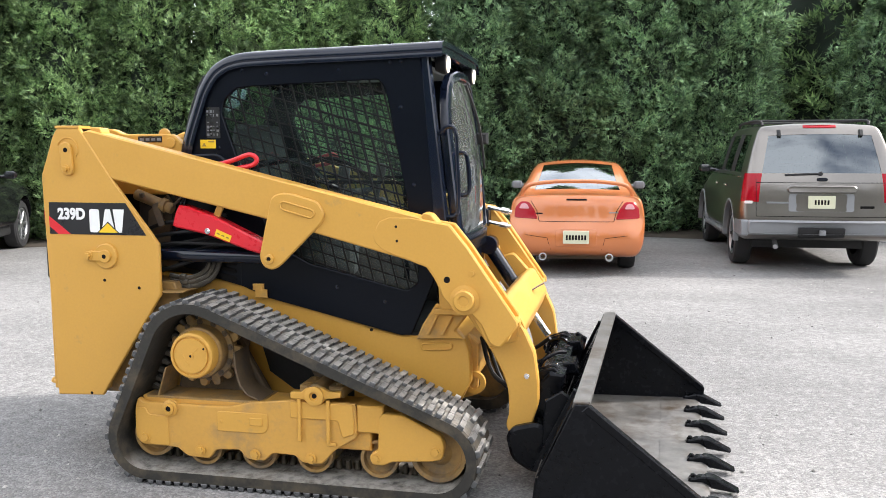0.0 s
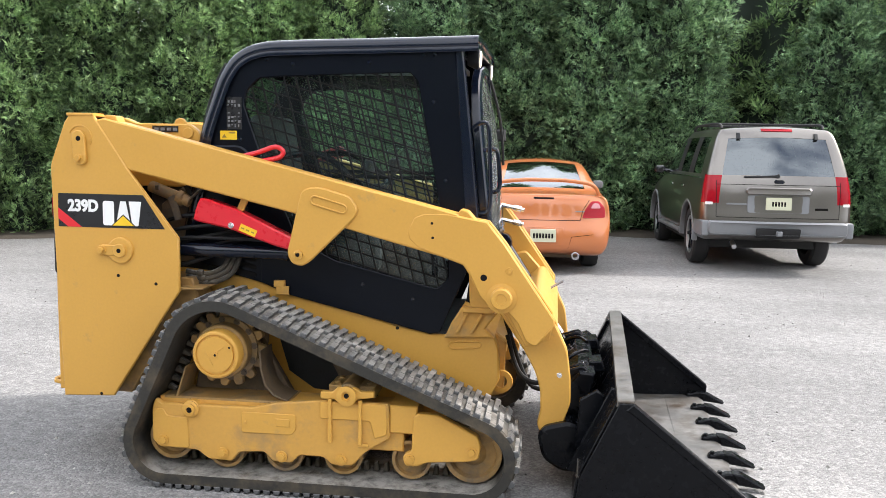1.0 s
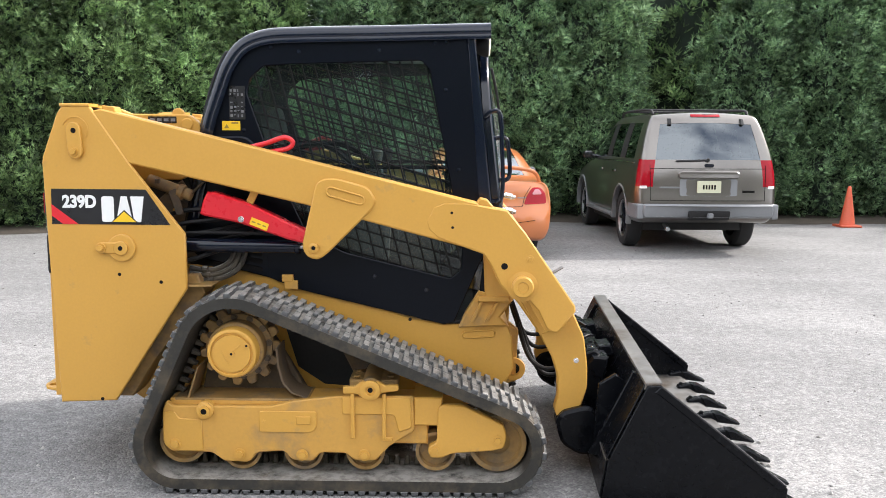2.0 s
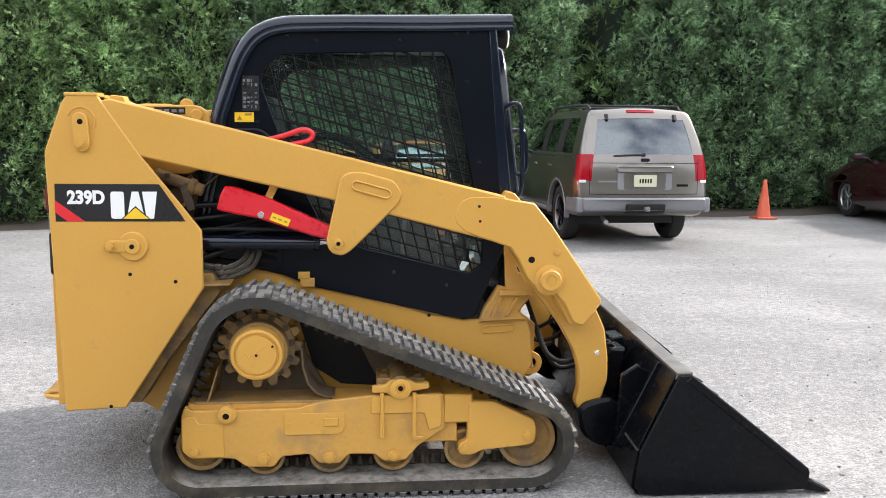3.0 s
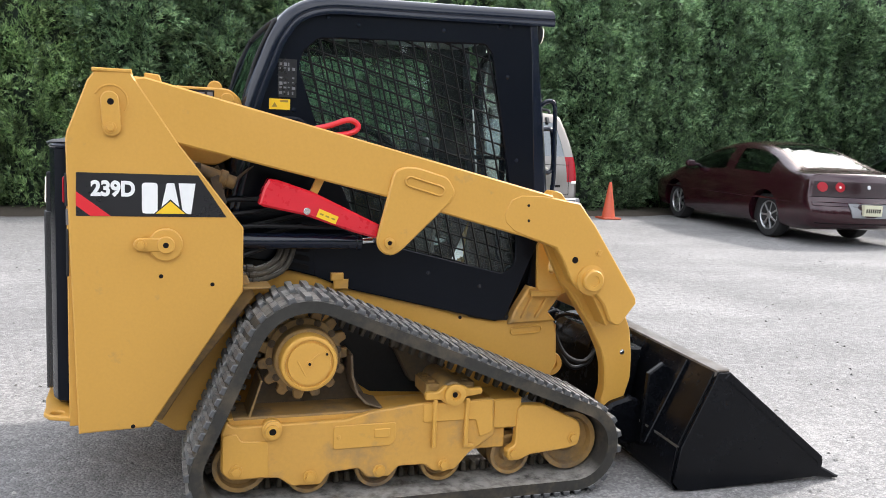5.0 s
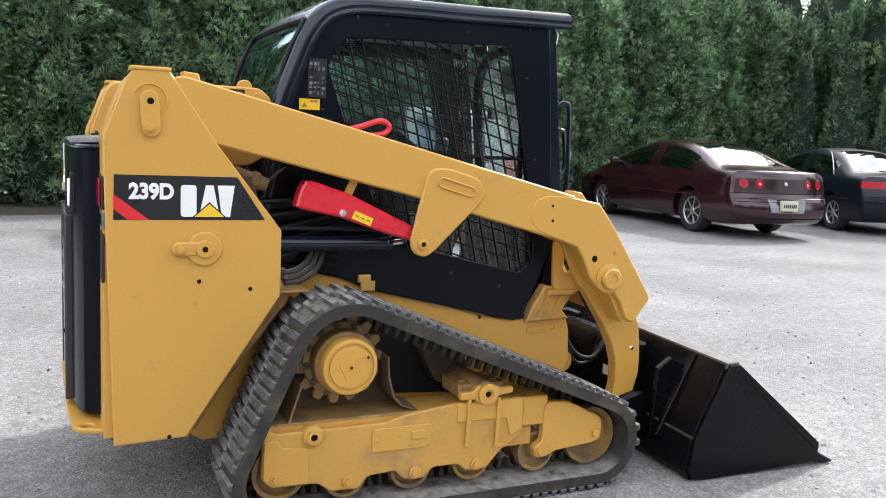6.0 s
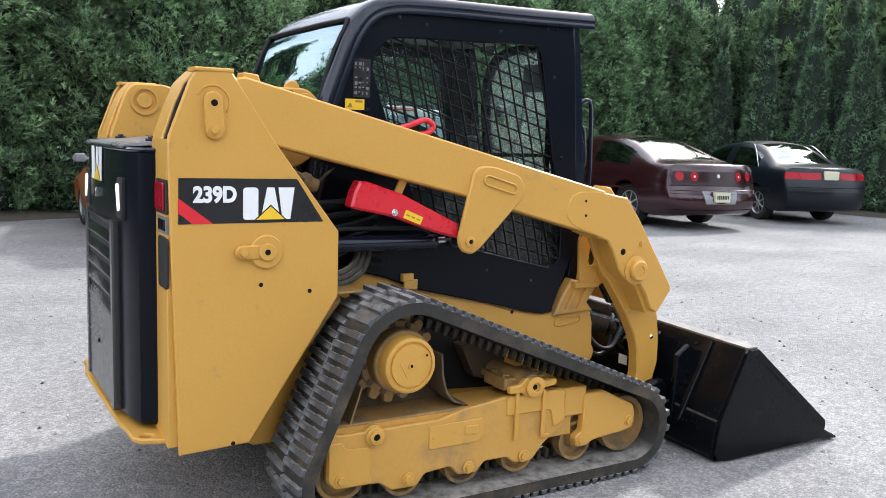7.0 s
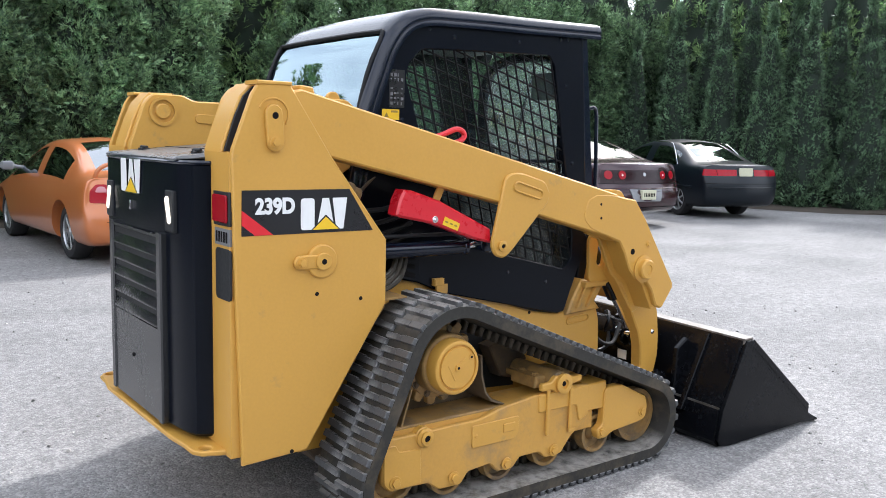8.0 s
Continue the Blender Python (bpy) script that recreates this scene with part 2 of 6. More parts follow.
SEAT = material("seat_vinyl", (0.025, 0.025, 0.027), 0.55, vary=0.2, bump=0.0005)
GREY_TRIM = material("grey_cab_trim", (0.16, 0.16, 0.165), 0.5, vary=0.15)
CAB_GLASS = glass("cab_glass", (0.86, 0.96, 0.95), clear=0.97, mirror=0.022, dust=0.024)
DOOR_GLASS = glass("cab_door_glass", (0.80, 0.88, 0.86), clear=0.9, mirror=0.07, dust=0.20)
REAR_GLASS = glass("rear_cab_glass", (0.6, 0.7, 0.7), clear=0.6, mirror=0.30, sheen=(0.72, 0.90, 1.0))
CAR_GLASS = glass("car_glass", (0.45, 0.5, 0.5), clear=0.35, mirror=0.15, sheen=(0.88, 0.95, 1.0))
BACK_GLASS = glass("car_back_glass", (0.45, 0.5, 0.5), clear=0.35, mirror=0.30, sheen=(0.92, 0.97, 1.0))
LAMP = glow("work_light_lens", (1.0, 0.90, 0.74), 0.65)
LENS_RED = material("red_lens", (0.30, 0.006, 0.014), 0.14, vary=0.1, spec=0.25)
LENS_HIGHLIGHT = material("lens_highlight_pink", (0.50, 0.20, 0.22), 0.12, vary=0.05, coat=0.3)
LENS_CLEAR = material("clear_lens", (0.72, 0.66, 0.64), 0.12, vary=0.05, coat=0.8)
PLATE = material("cream_plate", (0.56, 0.55, 0.40), 0.4, vary=0.05)
TAIL_DARK = material("dark_tail_panel", (0.016, 0.003, 0.005), 0.2, vary=0.1, spec=0.3)
INK = material("dark_ink", (0.012, 0.011, 0.011), 0.9, spec=0.05)
CONE = material("cone_plastic", (0.58, 0.10, 0.045), 0.5, vary=0.12, dirt=(0.25, 0.08, 0.04), dirt_amount=0.3)
ORANGE = material("orange_car_paint", (0.50, 0.155, 0.045), 0.30, metal=0.15, vary=0.02, coat=0.9, rough_vary=0.01)
PEWTER = material("pewter_car_paint", (0.175, 0.160, 0.146), 0.30, metal=0.85, vary=0.05, coat=0.9, rough_vary=0.01)
SILVER = material("silver_bumper_paint", (0.205, 0.21, 0.22), 0.42, metal=0.2, vary=0.06)
MAROON = material("maroon_car_paint", (0.026, 0.0025, 0.007), 0.22, metal=0.2, vary=0.08, coat=0.6, rough_vary=0.01)
NAVY = material("navy_car_paint", (0.003, 0.006, 0.010), 0.35, metal=0.0, vary=0.08, spec=0.3, coat=0.12, rough_vary=0.01)
CAR_BLACK = material("black_car_paint", (0.008, 0.008, 0.010), 0.25, vary=0.08, coat=1.0, rough_vary=0.01)
ASPHALT = ground_material()
EARTH = material("brown_earth", (0.050, 0.039, 0.028), 0.95, vary=0.4, grain=30, patch=3, bump=0.006)
LEAF = leaf_material("arborvitae_leaf", (0.055, 0.112, 0.050), (0.31, 0.45, 0.185))
# Leaf green darkened for the hedge stretch that gets less sun.
LEAF_SHADED = leaf_material("shaded_arborvitae_leaf", (0.045, 0.097, 0.054), (0.245, 0.37, 0.180))
LEAF_SLIM = leaf_material("dark_arborvitae_leaf", (0.050, 0.100, 0.060), (0.175, 0.265, 0.145))
# Near-black green that puts the foliage's inner shade into the core's colour.
CROWN_SHADE = material("inner_foliage_shade", (0.011, 0.021, 0.012), 0.9, vary=0.4, grain=14, patch=4)
BARK = material("arborvitae_bark", (0.11, 0.075, 0.05), 0.9, vary=0.3, bump=0.004)


# geometry helpers
def signed_area(p):
    return sum(p[i - 1][0] * p[i][1] - p[i][0] * p[i - 1][1] for i in range(len(p))) / 2


def inset(p, d):
    """The polygon moved inwards by d, with mitred corners."""
    s = 1 if signed_area(p) > 0 else -1
    out = []
    for i, (x, z) in enumerate(p):
        ax, az = p[i - 1]
        bx, bz = p[(i + 1) % len(p)]
        u, v = Vector((x - ax, z - az)).normalized(), Vector((bx - x, bz - z)).normalized()
        n1, n2 = Vector((-u.y, u.x)) * s, Vector((-v.y, v.x)) * s
        k = n1 + n2
        q = k / max(0.35, k.dot(k) / 2) if k.length > 1e-6 else n1
        out.append((x + q.x * d, z + q.y * d))
    return out


def rounded(p, r, steps=4):
    """The polygon with its corners rounded; r is one radius or one for each corner."""
    out = []
    for i in range(len(p)):
        rad = r[i] if isinstance(r, (list, tuple)) else r
        a, b, c = Vector(p[i - 1]), Vector(p[i]), Vector(p[(i + 1) % len(p)])
        if rad <= 0:
            out.append(tuple(b))
            continue
        u, v = a - b, c - b
        k = min(rad, u.length * 0.45, v.length * 0.45)
        s, e = b + u.normalized() * k, b + v.normalized() * k
        for j in range(steps + 1):
            t = j / steps
            q = s * (1 - t) ** 2 + b * 2 * t * (1 - t) + e * t * t
            out.append((q.x, q.y))
    return out


def circle(cx, cz, r, n=24):
    return [(cx + r * math.cos(2 * math.pi * i / n), cz + r * math.sin(2 * math.pi * i / n)) for i in range(n)]


def slot(cx, cz, half, r, degrees, n=6):
    """An oblong hole's outline."""
    out = []
    for side in (1, -1):
        for i in range(n + 1):
            a = radians(-90 + 180 * i / n) + (0 if side == 1 else math.pi)
            out.append((side * half + r * math.cos(a), r * math.sin(a)))
    c, s = math.cos(radians(degrees)), math.sin(radians(degrees))
    return [(cx + x * c - z * s, cz + x * s + z * c) for x, z in out]


class Shape:
    """Vertices and faces that become one mesh."""

    def __init__(self):
        self.v, self.f = [], []

    def add(self, verts, faces, m=None):
        k = len(self.v)
        self.v += [tuple(m @ Vector(p)) if m else tuple(p) for p in verts]
        self.f += [tuple(i + k for i in f) for f in faces]
        return self

    def prism(self, poly, y0, y1, b=0.004, holes=(), m=None):
        """The polygon of (x, z), drawn out along y from y0 to y1, its rim chamfered by b."""
        if y1 < y0:
            y0, y1 = y1, y0
        b = min(b, (y1 - y0) * 0.4)
        verts, faces = [], []
        loops = [poly, *holes]
        base = []
        for k, lp in enumerate(loops):
            sign = 1 if k == 0 else -1
            small = inset(lp, b * sign) if b else lp
            rings = [(small, y0), (lp, y0 + b), (lp, y1 - b), (small, y1)] if b else [(lp, y0), (lp, y1)]
            start = len(verts)
            base.append((start, len(rings), len(lp)))
            for ring, y in rings:
                verts += [(x, y, z) for x, z in ring]
            c = len(lp)
            for r in range(len(rings) - 1):
                for i in range(c):
                    j = (i + 1) % c
                    faces.append((start + r * c + i, start + r * c + j, start + (r + 1) * c + j, start + (r + 1) * c + i))
        for end in (0, 1):
            index, flat = [], []
            for start, rings, c in base:
                o = start + (rings - 1) * c * end
                index += range(o, o + c)
                flat.append([Vector((verts[o + i][0], verts[o + i][2], 0)) for i in range(c)])
            if len(loops) == 1 and c <= 4:
                faces.append(tuple(index))
            else:
                for tri in mathutils.geometry.tessellate_polygon(flat):
                    faces.append(tuple(index[i] for i in tri))
        return self.add(verts, faces, m)

    def box(self, x0, x1, y0, y1, z0, z1, b=0.004, m=None):
        return self.prism([(x0, z0), (x1, z0), (x1, z1), (x0, z1)], y0, y1, b, m=m)

    def lathe(self, profile, at=(0, 0, 0), axis=(0, 1, 0), n=24, phase=0.0):
        """The profile of (radius, height along the axis), turned round it. Ends with radius 0 close it."""
        m = Matrix.Translation(at) @ Vector(axis).to_track_quat("Z", "Y").to_matrix().to_4x4()
        verts, faces, rings = [], [], []
        for r, h in profile:
            if r <= 1e-6:
                rings.append([len(verts)])
                verts.append((0, 0, h))
            else:
                rings.append(list(range(len(verts), len(verts) + n)))
                verts += [(r * math.cos(phase + 2 * math.pi * i / n), r * math.sin(phase + 2 * math.pi * i / n), h) for i in range(n)]
        for a, b in zip(rings, rings[1:]):
            for i in range(n):
                j = (i + 1) % n
                q = [a[i % len(a)], a[j % len(a)], b[j % len(b)], b[i % len(b)]]
                q = list(dict.fromkeys(q))
                if len(q) > 2:
                    faces.append(tuple(q))
        return self.add(verts, faces, m)

    def disc(self, at, axis, r, depth, n=24, b=0.004):
        """A short cylinder from at along axis, its rims chamfered."""
        b = min(b, depth * 0.4, r * 0.4)
        return self.lathe([(0, 0), (r - b, 0), (r, b), (r, depth - b), (r - b, depth), (0, depth)], at, axis, n)

    def rod(self, a, b, r, n=12):
        a, b = Vector(a), Vector(b)
        return self.disc(a, b - a, r, (b - a).length, n, r * 0.15)

    def tube(self, path, r, n=8, steps=4):
        """A bent rod through the points, smoothed."""
        pts = [Vector(p) for p in path]
        if steps > 1 and len(pts) > 2:
            fine = []
            for i in range(len(pts) - 1):
                p0, p1, p2, p3 = pts[max(i - 1, 0)], pts[i], pts[i + 1], pts[min(i + 2, len(pts) - 1)]
                for k in range(steps):
                    t = k / steps
                    fine.append(0.5 * (2 * p1 + (p2 - p0) * t + (2 * p0 - 5 * p1 + 4 * p2 - p3) * t * t + (3 * p1 - p0 - 3 * p2 + p3) * t ** 3))
            pts = fine + [pts[-1]]
        verts, faces = [], []
        side = None
        for i, p in enumerate(pts):
            d = (pts[min(i + 1, len(pts) - 1)] - pts[max(i - 1, 0)]).normalized()
            if side is None:
                side = d.orthogonal().normalized()
            side = (side - d * side.dot(d)).normalized()
            up = d.cross(side)
            verts += [p + (side * math.cos(2 * math.pi * k / n) + up * math.sin(2 * math.pi * k / n)) * r for k in range(n)]
        for i in range(len(pts) - 1):
            for k in range(n):
                j = (k + 1) % n
                faces.append((i * n + k, i * n + j, (i + 1) * n + j, (i + 1) * n + k))
        faces += [tuple(range(n)), tuple(range(len(verts) - n, len(verts)))]
        return self.add(verts, faces)

    def bolt(self, at, axis, r, h=None):
        h = h or r * 0.7
        self.disc(at, axis, r * 1.5, h * 0.3, 12, 0.001)
        m = Vector(at) + Vector(axis).normalized() * h * 0.3
        return self.disc(m, axis, r, h * 0.7, 6, 0.001)

    def mesh(self, name, smooth=32):
        me = bpy.data.meshes.new(name)
        me.from_pydata(self.v, [], self.f)
        bm = bmesh.new()
        bm.from_mesh(me)
        bmesh.ops.recalc_face_normals(bm, faces=bm.faces)
        bm.to_mesh(me)
        bm.free()
        if smooth:
            me.shade_smooth()
            me.set_sharp_from_angle(angle=radians(smooth))
        return me


def part(name, shape, mat, parent, label="", smooth=32):
    """One mesh object under a thing or under a part."""
    me = shape.mesh(name, smooth) if isinstance(shape, Shape) else shape
    if not me.materials:
        me.materials.append(mat)
    ob = new(name, me)
    ob.parent = parent
    if label:
        ob["label"] = label
    return ob


def thing(name, label, category, at=None, group="", kind=""):
    ob = new(name)
    ob.empty_display_size = 0.2
    if at is not None:
        ob.matrix_world = at
    return tagged(ob, label, category, group, kind)


def lettering(text, width, height, mat, m, parent, name="lettering", depth=0.001, bold=0.014):
    """Raised letters in the built-in font, as a mesh; m takes the text's plane to its place."""
    cu = bpy.data.curves.new(name, "FONT")
    cu.body, cu.size, cu.extrude, cu.offset = text, 1.0, depth, bold
    cu.align_x, cu.align_y = "CENTER", "CENTER"
    ob = bpy.data.objects.new(name, cu)
    scene.collection.objects.link(ob)
    me = bpy.data.meshes.new_from_object(ob.evaluated_get(bpy.context.evaluated_depsgraph_get()))
    bpy.data.objects.remove(ob)
    bpy.data.curves.remove(cu)
    xs, ys = [v.co.x for v in me.vertices], [v.co.y for v in me.vertices]
    me.transform(m @ Matrix.Diagonal((width / (max(xs) - min(xs)), height / (max(ys) - min(ys)), 1, 1)) @ Matrix.Translation((-(max(xs) + min(xs)) / 2, -(max(ys) + min(ys)) / 2, 0)))
    me.materials.clear()
    me.materials.append(mat)
    return part(name, me, mat, parent)


# setting
g = Shape()
size = [(-400 + 800 * i / 4) for i in range(5)]
g.add([(x, y, 0) for y in size for x in size], [(j * 5 + i, j * 5 + i + 1, j * 5 + i + 6, j * 5 + i + 5) for j in range(4) for i in range(4)])
tagged(part("ground", g, ASPHALT, None, smooth=0), "grey gravelly asphalt of a parking yard", "ground", kind="structure")


def gravel_material():
    m = bpy.data.materials.new("loose_gravel")
    m.use_nodes = True
    n, l = m.node_tree.nodes, m.node_tree.links
    geo, ramp = n.new("ShaderNodeNewGeometry"), n.new("ShaderNodeValToRGB")
    ramp.color_ramp.elements[0].color, ramp.color_ramp.elements[1].color = (0.06, 0.058, 0.056, 1), (0.46, 0.44, 0.41, 1)
    l.new(geo.outputs["Random Per Island"], ramp.inputs["Fac"])
    l.new(ramp.outputs["Color"], n["Principled BSDF"].inputs["Base Color"])
    n["Principled BSDF"].inputs["Roughness"].default_value = 0.85
    return m


# loose stones on the asphalt
random.seed(3)
stones = Shape()
for k in range(9000):
    x, y = random.uniform(-4.5, 9.5), -3.0 + 11.0 * random.random() ** 1.4
    if noise.noise(Vector((x * 0.5, y * 0.5, 4.0))) < random.uniform(-0.5, 0.35):
        continue
    r = 0.0035 + 0.010 * random.random() ** 3
    a = random.uniform(0, 6.28)
    ring = [(x + r * random.uniform(0.7, 1.3) * math.cos(a + q), y + r * random.uniform(0.7, 1.3) * math.sin(a + q), r * 0.25) for q in (0, 1.57, 3.14, 4.71)]
    stones.add(ring + [(x, y, r * random.uniform(0.7, 1.1)), (x, y, -0.001)], [(0, 1, 4), (1, 2, 4), (2, 3, 4), (3, 0, 4), (1, 0, 5), (2, 1, 5), (3, 2, 5), (0, 3, 5)])
tagged(part("gravel", stones, gravel_material(), None, smooth=0), "loose grey stones scattered on the asphalt", "gravel", kind="stuff")


# the compact track loader: x ahead to its bucket, its centre plane at y = 0
loader = thing("track_loader", "yellow and black compact track loader with an empty black bucket lowered", "loader")

TOWER = [(-0.606, 1.597), (-0.718, 1.592), (-0.74, 1.56), (-0.806, 1.385), (-0.81, 1.36), (-0.80, 0.976), (-0.779, 0.335), (-0.541, 0.345), (-0.222, 0.834), (-0.223, 1.067), (-0.446, 1.358)]
ARM = [(-0.60, 1.572), (-0.56, 1.582), (1.0, 1.205), (1.06, 1.10), (1.03, 0.99), (0.943, 1.021), (0.281, 1.193), (-0.446, 1.358), (-0.58, 1.39), (-0.63, 1.45), (-0.63, 1.545)]
ELBOW = [(0.958, 1.206), (1.06, 1.187), (1.123, 1.177), (1.199, 1.085), (1.414, 0.775), (1.416, 0.752), (1.345, 0.661), (1.325, 0.660), (1.295, 0.678), (1.259, 0.755), (1.218, 0.798), (1.141, 0.816), (1.098, 0.863), (1.058, 0.945), (1.025, 0.992), (0.943, 1.021), (0.894, 1.035), (0.833, 1.059), (0.796, 1.093), (0.787, 1.126), (0.815, 1.188), (0.86, 1.206)]
ELBOW_INNER = [(0.95, 1.20), (1.123, 1.172), (1.199, 1.08), (1.405, 0.785), (1.413, 0.736), (1.395, 0.66), (1.28, 0.62), (1.20, 0.76), (1.12, 0.82), (1.06, 0.93), (1.03, 0.99), (0.943, 1.02)]
LEG = [(1.34, 0.83), (1.425, 0.72), (1.474, 0.615), (1.492, 0.488), (1.494, 0.385), (1.462, 0.278), (1.43, 0.238), (1.37, 0.24), (1.350, 0.283), (1.366, 0.339), (1.361, 0.441), (1.337, 0.518), (1.282, 0.619), (1.19, 0.75), (1.135, 0.82), (1.15, 0.90), (1.25, 0.93)]
BRACKET = [(0.329, 1.285), (0.366, 1.304), (0.421, 1.303), (0.545, 1.268), (0.579, 1.212), (0.56, 1.174), (0.369, 0.985), (0.332, 0.962), (0.287, 0.975), (0.267, 1.018)]
WINDOW = [(-0.003, 1.66), (0.012, 1.72), (0.07, 1.775), (0.16, 1.782), (0.755, 1.803), (0.79, 1.765), (0.937, 1.0), (0.937, 0.895), (0.885, 0.853), (0.42, 0.965), (0.25, 1.05), (0.087, 1.40)]
CAB_SIDE = [(-0.30, 1.00), (-0.235, 1.38), (-0.206, 1.50), (-0.145, 1.675), (-0.10, 1.785), (-0.03, 1.865), (0.07, 1.905), (0.25, 1.918), (0.945, 1.93), (0.955, 1.85), (1.016, 1.55), (1.053, 1.219), (1.045, 0.99), (0.905, 0.655), (0.86, 0.645), (0.20, 0.80), (-0.04, 0.90), (-0.22, 0.93)]


def lift_side(s):
    """One side's tower, lift arm, brace and cylinder; s is -1 or 1 for the side of y."""
    tower = part("tower", Shape().prism(TOWER, s * 0.646, s * 0.668, 0.005), YELLOW, loader)
    post = [(-0.81, 0.36), (-0.81, 1.372), (-0.72, 1.372), (-0.60, 1.25), (-0.45, 0.80), (-0.55, 0.36)]
    part("tower_post", Shape().prism(post, s * 0.445, s * 0.648, 0.003), YELLOW, tower)
    wrap = [(-0.81, 1.36), (-0.805, 1.39), (-0.77, 1.49), (-0.74, 1.555), (-0.70, 1.598), (-0.60, 1.598), (-0.60, 1.586), (-0.695, 1.582), (-0.725, 1.55), (-0.752, 1.485), (-0.785, 1.385), (-0.785, 1.36)]
    part("tower_cover", Shape().prism(wrap, s * 0.445, s * 0.576, 0.005), YELLOW, tower)
    # Black liner plate puts shade into the slot behind the tower's cover.
    part("gap_shade", Shape().prism([(-0.80, 1.374), (-0.795, 1.39), (-0.762, 1.49), (-0.733, 1.553), (-0.70, 1.586), (-0.60, 1.586), (-0.55, 1.374)], s * 0.576, s * 0.588, 0.001), BLACK_MATT, tower)
    cheek = [(-0.80, 1.37), (-0.735, 1.555), (-0.70, 1.592), (-0.57, 1.592), (-0.52, 1.568), (-0.26, 1.567), (-0.215, 1.53), (-0.20, 1.34), (-0.30, 1.28), (-0.78, 1.28)]
    part("tower_cheek", Shape().prism(rounded(cheek, 0.02, 3), s * 0.405, s * 0.445, 0.005).disc((-0.658, s * 0.405, 1.52), (0, -s, 0), 0.032, 0.012).lathe([(0.052, 0), (0.06, 0.004), (0.06, 0.01), (0.048, 0.01), (0.048, 0)], (-0.658, s * 0.405, 1.52), (0, -s, 0)).prism(slot(-0.42, 1.49, 0.08, 0.02, -3), s * 0.398, s * 0.405, 0.002), YELLOW, tower)
    part("lifting_eye", Shape().disc((-0.312, s * 0.415, 1.566), (0, s, 0), 0.028, 0.02, 20), YELLOW, tower)
    part("pin_boss", Shape().disc((-0.268, s * 0.445, 1.525), (0, s, 0), 0.026, 0.008, 20), YELLOW, tower)
    part("serial_plate", Shape().box(-0.44, -0.315, s * 0.445, s * 0.447, 1.528, 1.557, 0), DECAL_BLACK, tower, "small black printed plate")
    for k in range(4):
        part("print_bar", Shape().box(-0.43 + k * 0.03, -0.41 + k * 0.03, s * 0.447, s * 0.4475, 1.536, 1.549, 0), DECAL_GREY, tower)
    part("top_plate", Shape().box(-0.725, -0.60, s * 0.58, s * 0.672, 1.59, 1.603, 0.003), YELLOW, tower)
    # pin retainers
    keeper = Shape().prism(slot(-0.666, 1.452, 0.046, 0.030, 94), s * 0.668, s * 0.684, 0.003)
    arc = [(-0.666 + r * math.cos(radians(q)), 1.495 + r * math.sin(radians(q))) for r, qs in ((0.056, range(-35, 166, 12)), (0.050, range(157, -36, -12))) for q in qs]
    keeper.prism(arc, s * 0.667, s * 0.672, 0.001)
    keeper.bolt((-0.667, s * 0.684, 1.406), (0, s, 0), 0.013, 0.014)
    part("pin_keeper", keeper, YELLOW, tower)
    part("pin_hole", Shape().disc((-0.666, s * 0.680, 1.492), (0, s, 0), 0.011, 0.005, 16, 0.0005), INK, tower)
    lever = Shape().prism(slot(-0.531, 1.006, 0.042, 0.024, 0), s * 0.668, s * 0.684, 0.004)
    lever.lathe([(0.0, 0), (0.058, 0), (0.058, 0.009), (0.054, 0.012), (0.030, 0.012), (0.030, 0.021), (0.027, 0.023), (0.0, 0.023)], (-0.489, s * 0.668, 1.006), (0, s, 0), 28)
    lever.bolt((-0.572, s * 0.684, 1.007), (0, s, 0), 0.014, 0.018)
    part("pin_lever", lever, YELLOW, tower)
    part("pin_hole", Shape().disc((-0.489, s * 0.688, 1.006), (0, s, 0), 0.010, 0.0040, 14, 0.0005), INK, tower)
    for x, z in ((-0.505, 0.893), (-0.330, 0.862), (-0.60, 0.352)):
        part("tapped_hole", Shape().disc((x, s * 0.667, z), (0, s, 0), 0.0075, 0.0022, 12, 0.0004), INK, tower)
    part("bolt", Shape().bolt((-0.551, s * 0.655, 1.528), (0, s, 0), 0.009), YELLOW, tower)
    # tail light, plate and slot in the tower's rear face
    light = part("tail_light", Shape().box(-0.815, -0.80, s * 0.525, s * 0.655, 1.135, 1.245, 0.004), BLACK_MATT, tower, "dark tail light housing")
    part("lens", Shape().prism(rounded([(-0.115 / 2, -0.045), (0.115 / 2, -0.045), (0.115 / 2, 0.045), (-0.115 / 2, 0.045)], 0.01), 0.0, 0.008, 0.003, m=pose(-0.8145, s * 0.59, 1.19, 0, 0, 90)), LENS_RED, light, "red lens")
    part("label_plate", Shape().box(-0.8125, -0.80, s * 0.53, s * 0.65, 1.07, 1.125, 0.001), DECAL_GREY, tower, "small grey label")
    for k in range(5):
        part("print_bar", Shape().box(-0.8145, -0.812, s * (0.545 + k * 0.02), s * (0.555 + k * 0.02), 1.08, 1.115, 0), INK, tower)
    part("slot_opening", Shape().prism(rounded([(-0.06, -0.085), (0.06, -0.085), (0.06, 0.085), (-0.06, 0.085)], 0.02), -0.004, 0.004, 0.001, m=pose(-0.8085, s * 0.595, 0.975, 0, 0, 90)), BLACK_MATT, tower, "dark oblong slot")
    # lift arm
    arm = part("lift_arm", Shape().prism(ARM, s * 0.56, s * 0.663, 0.006), YELLOW, loader)
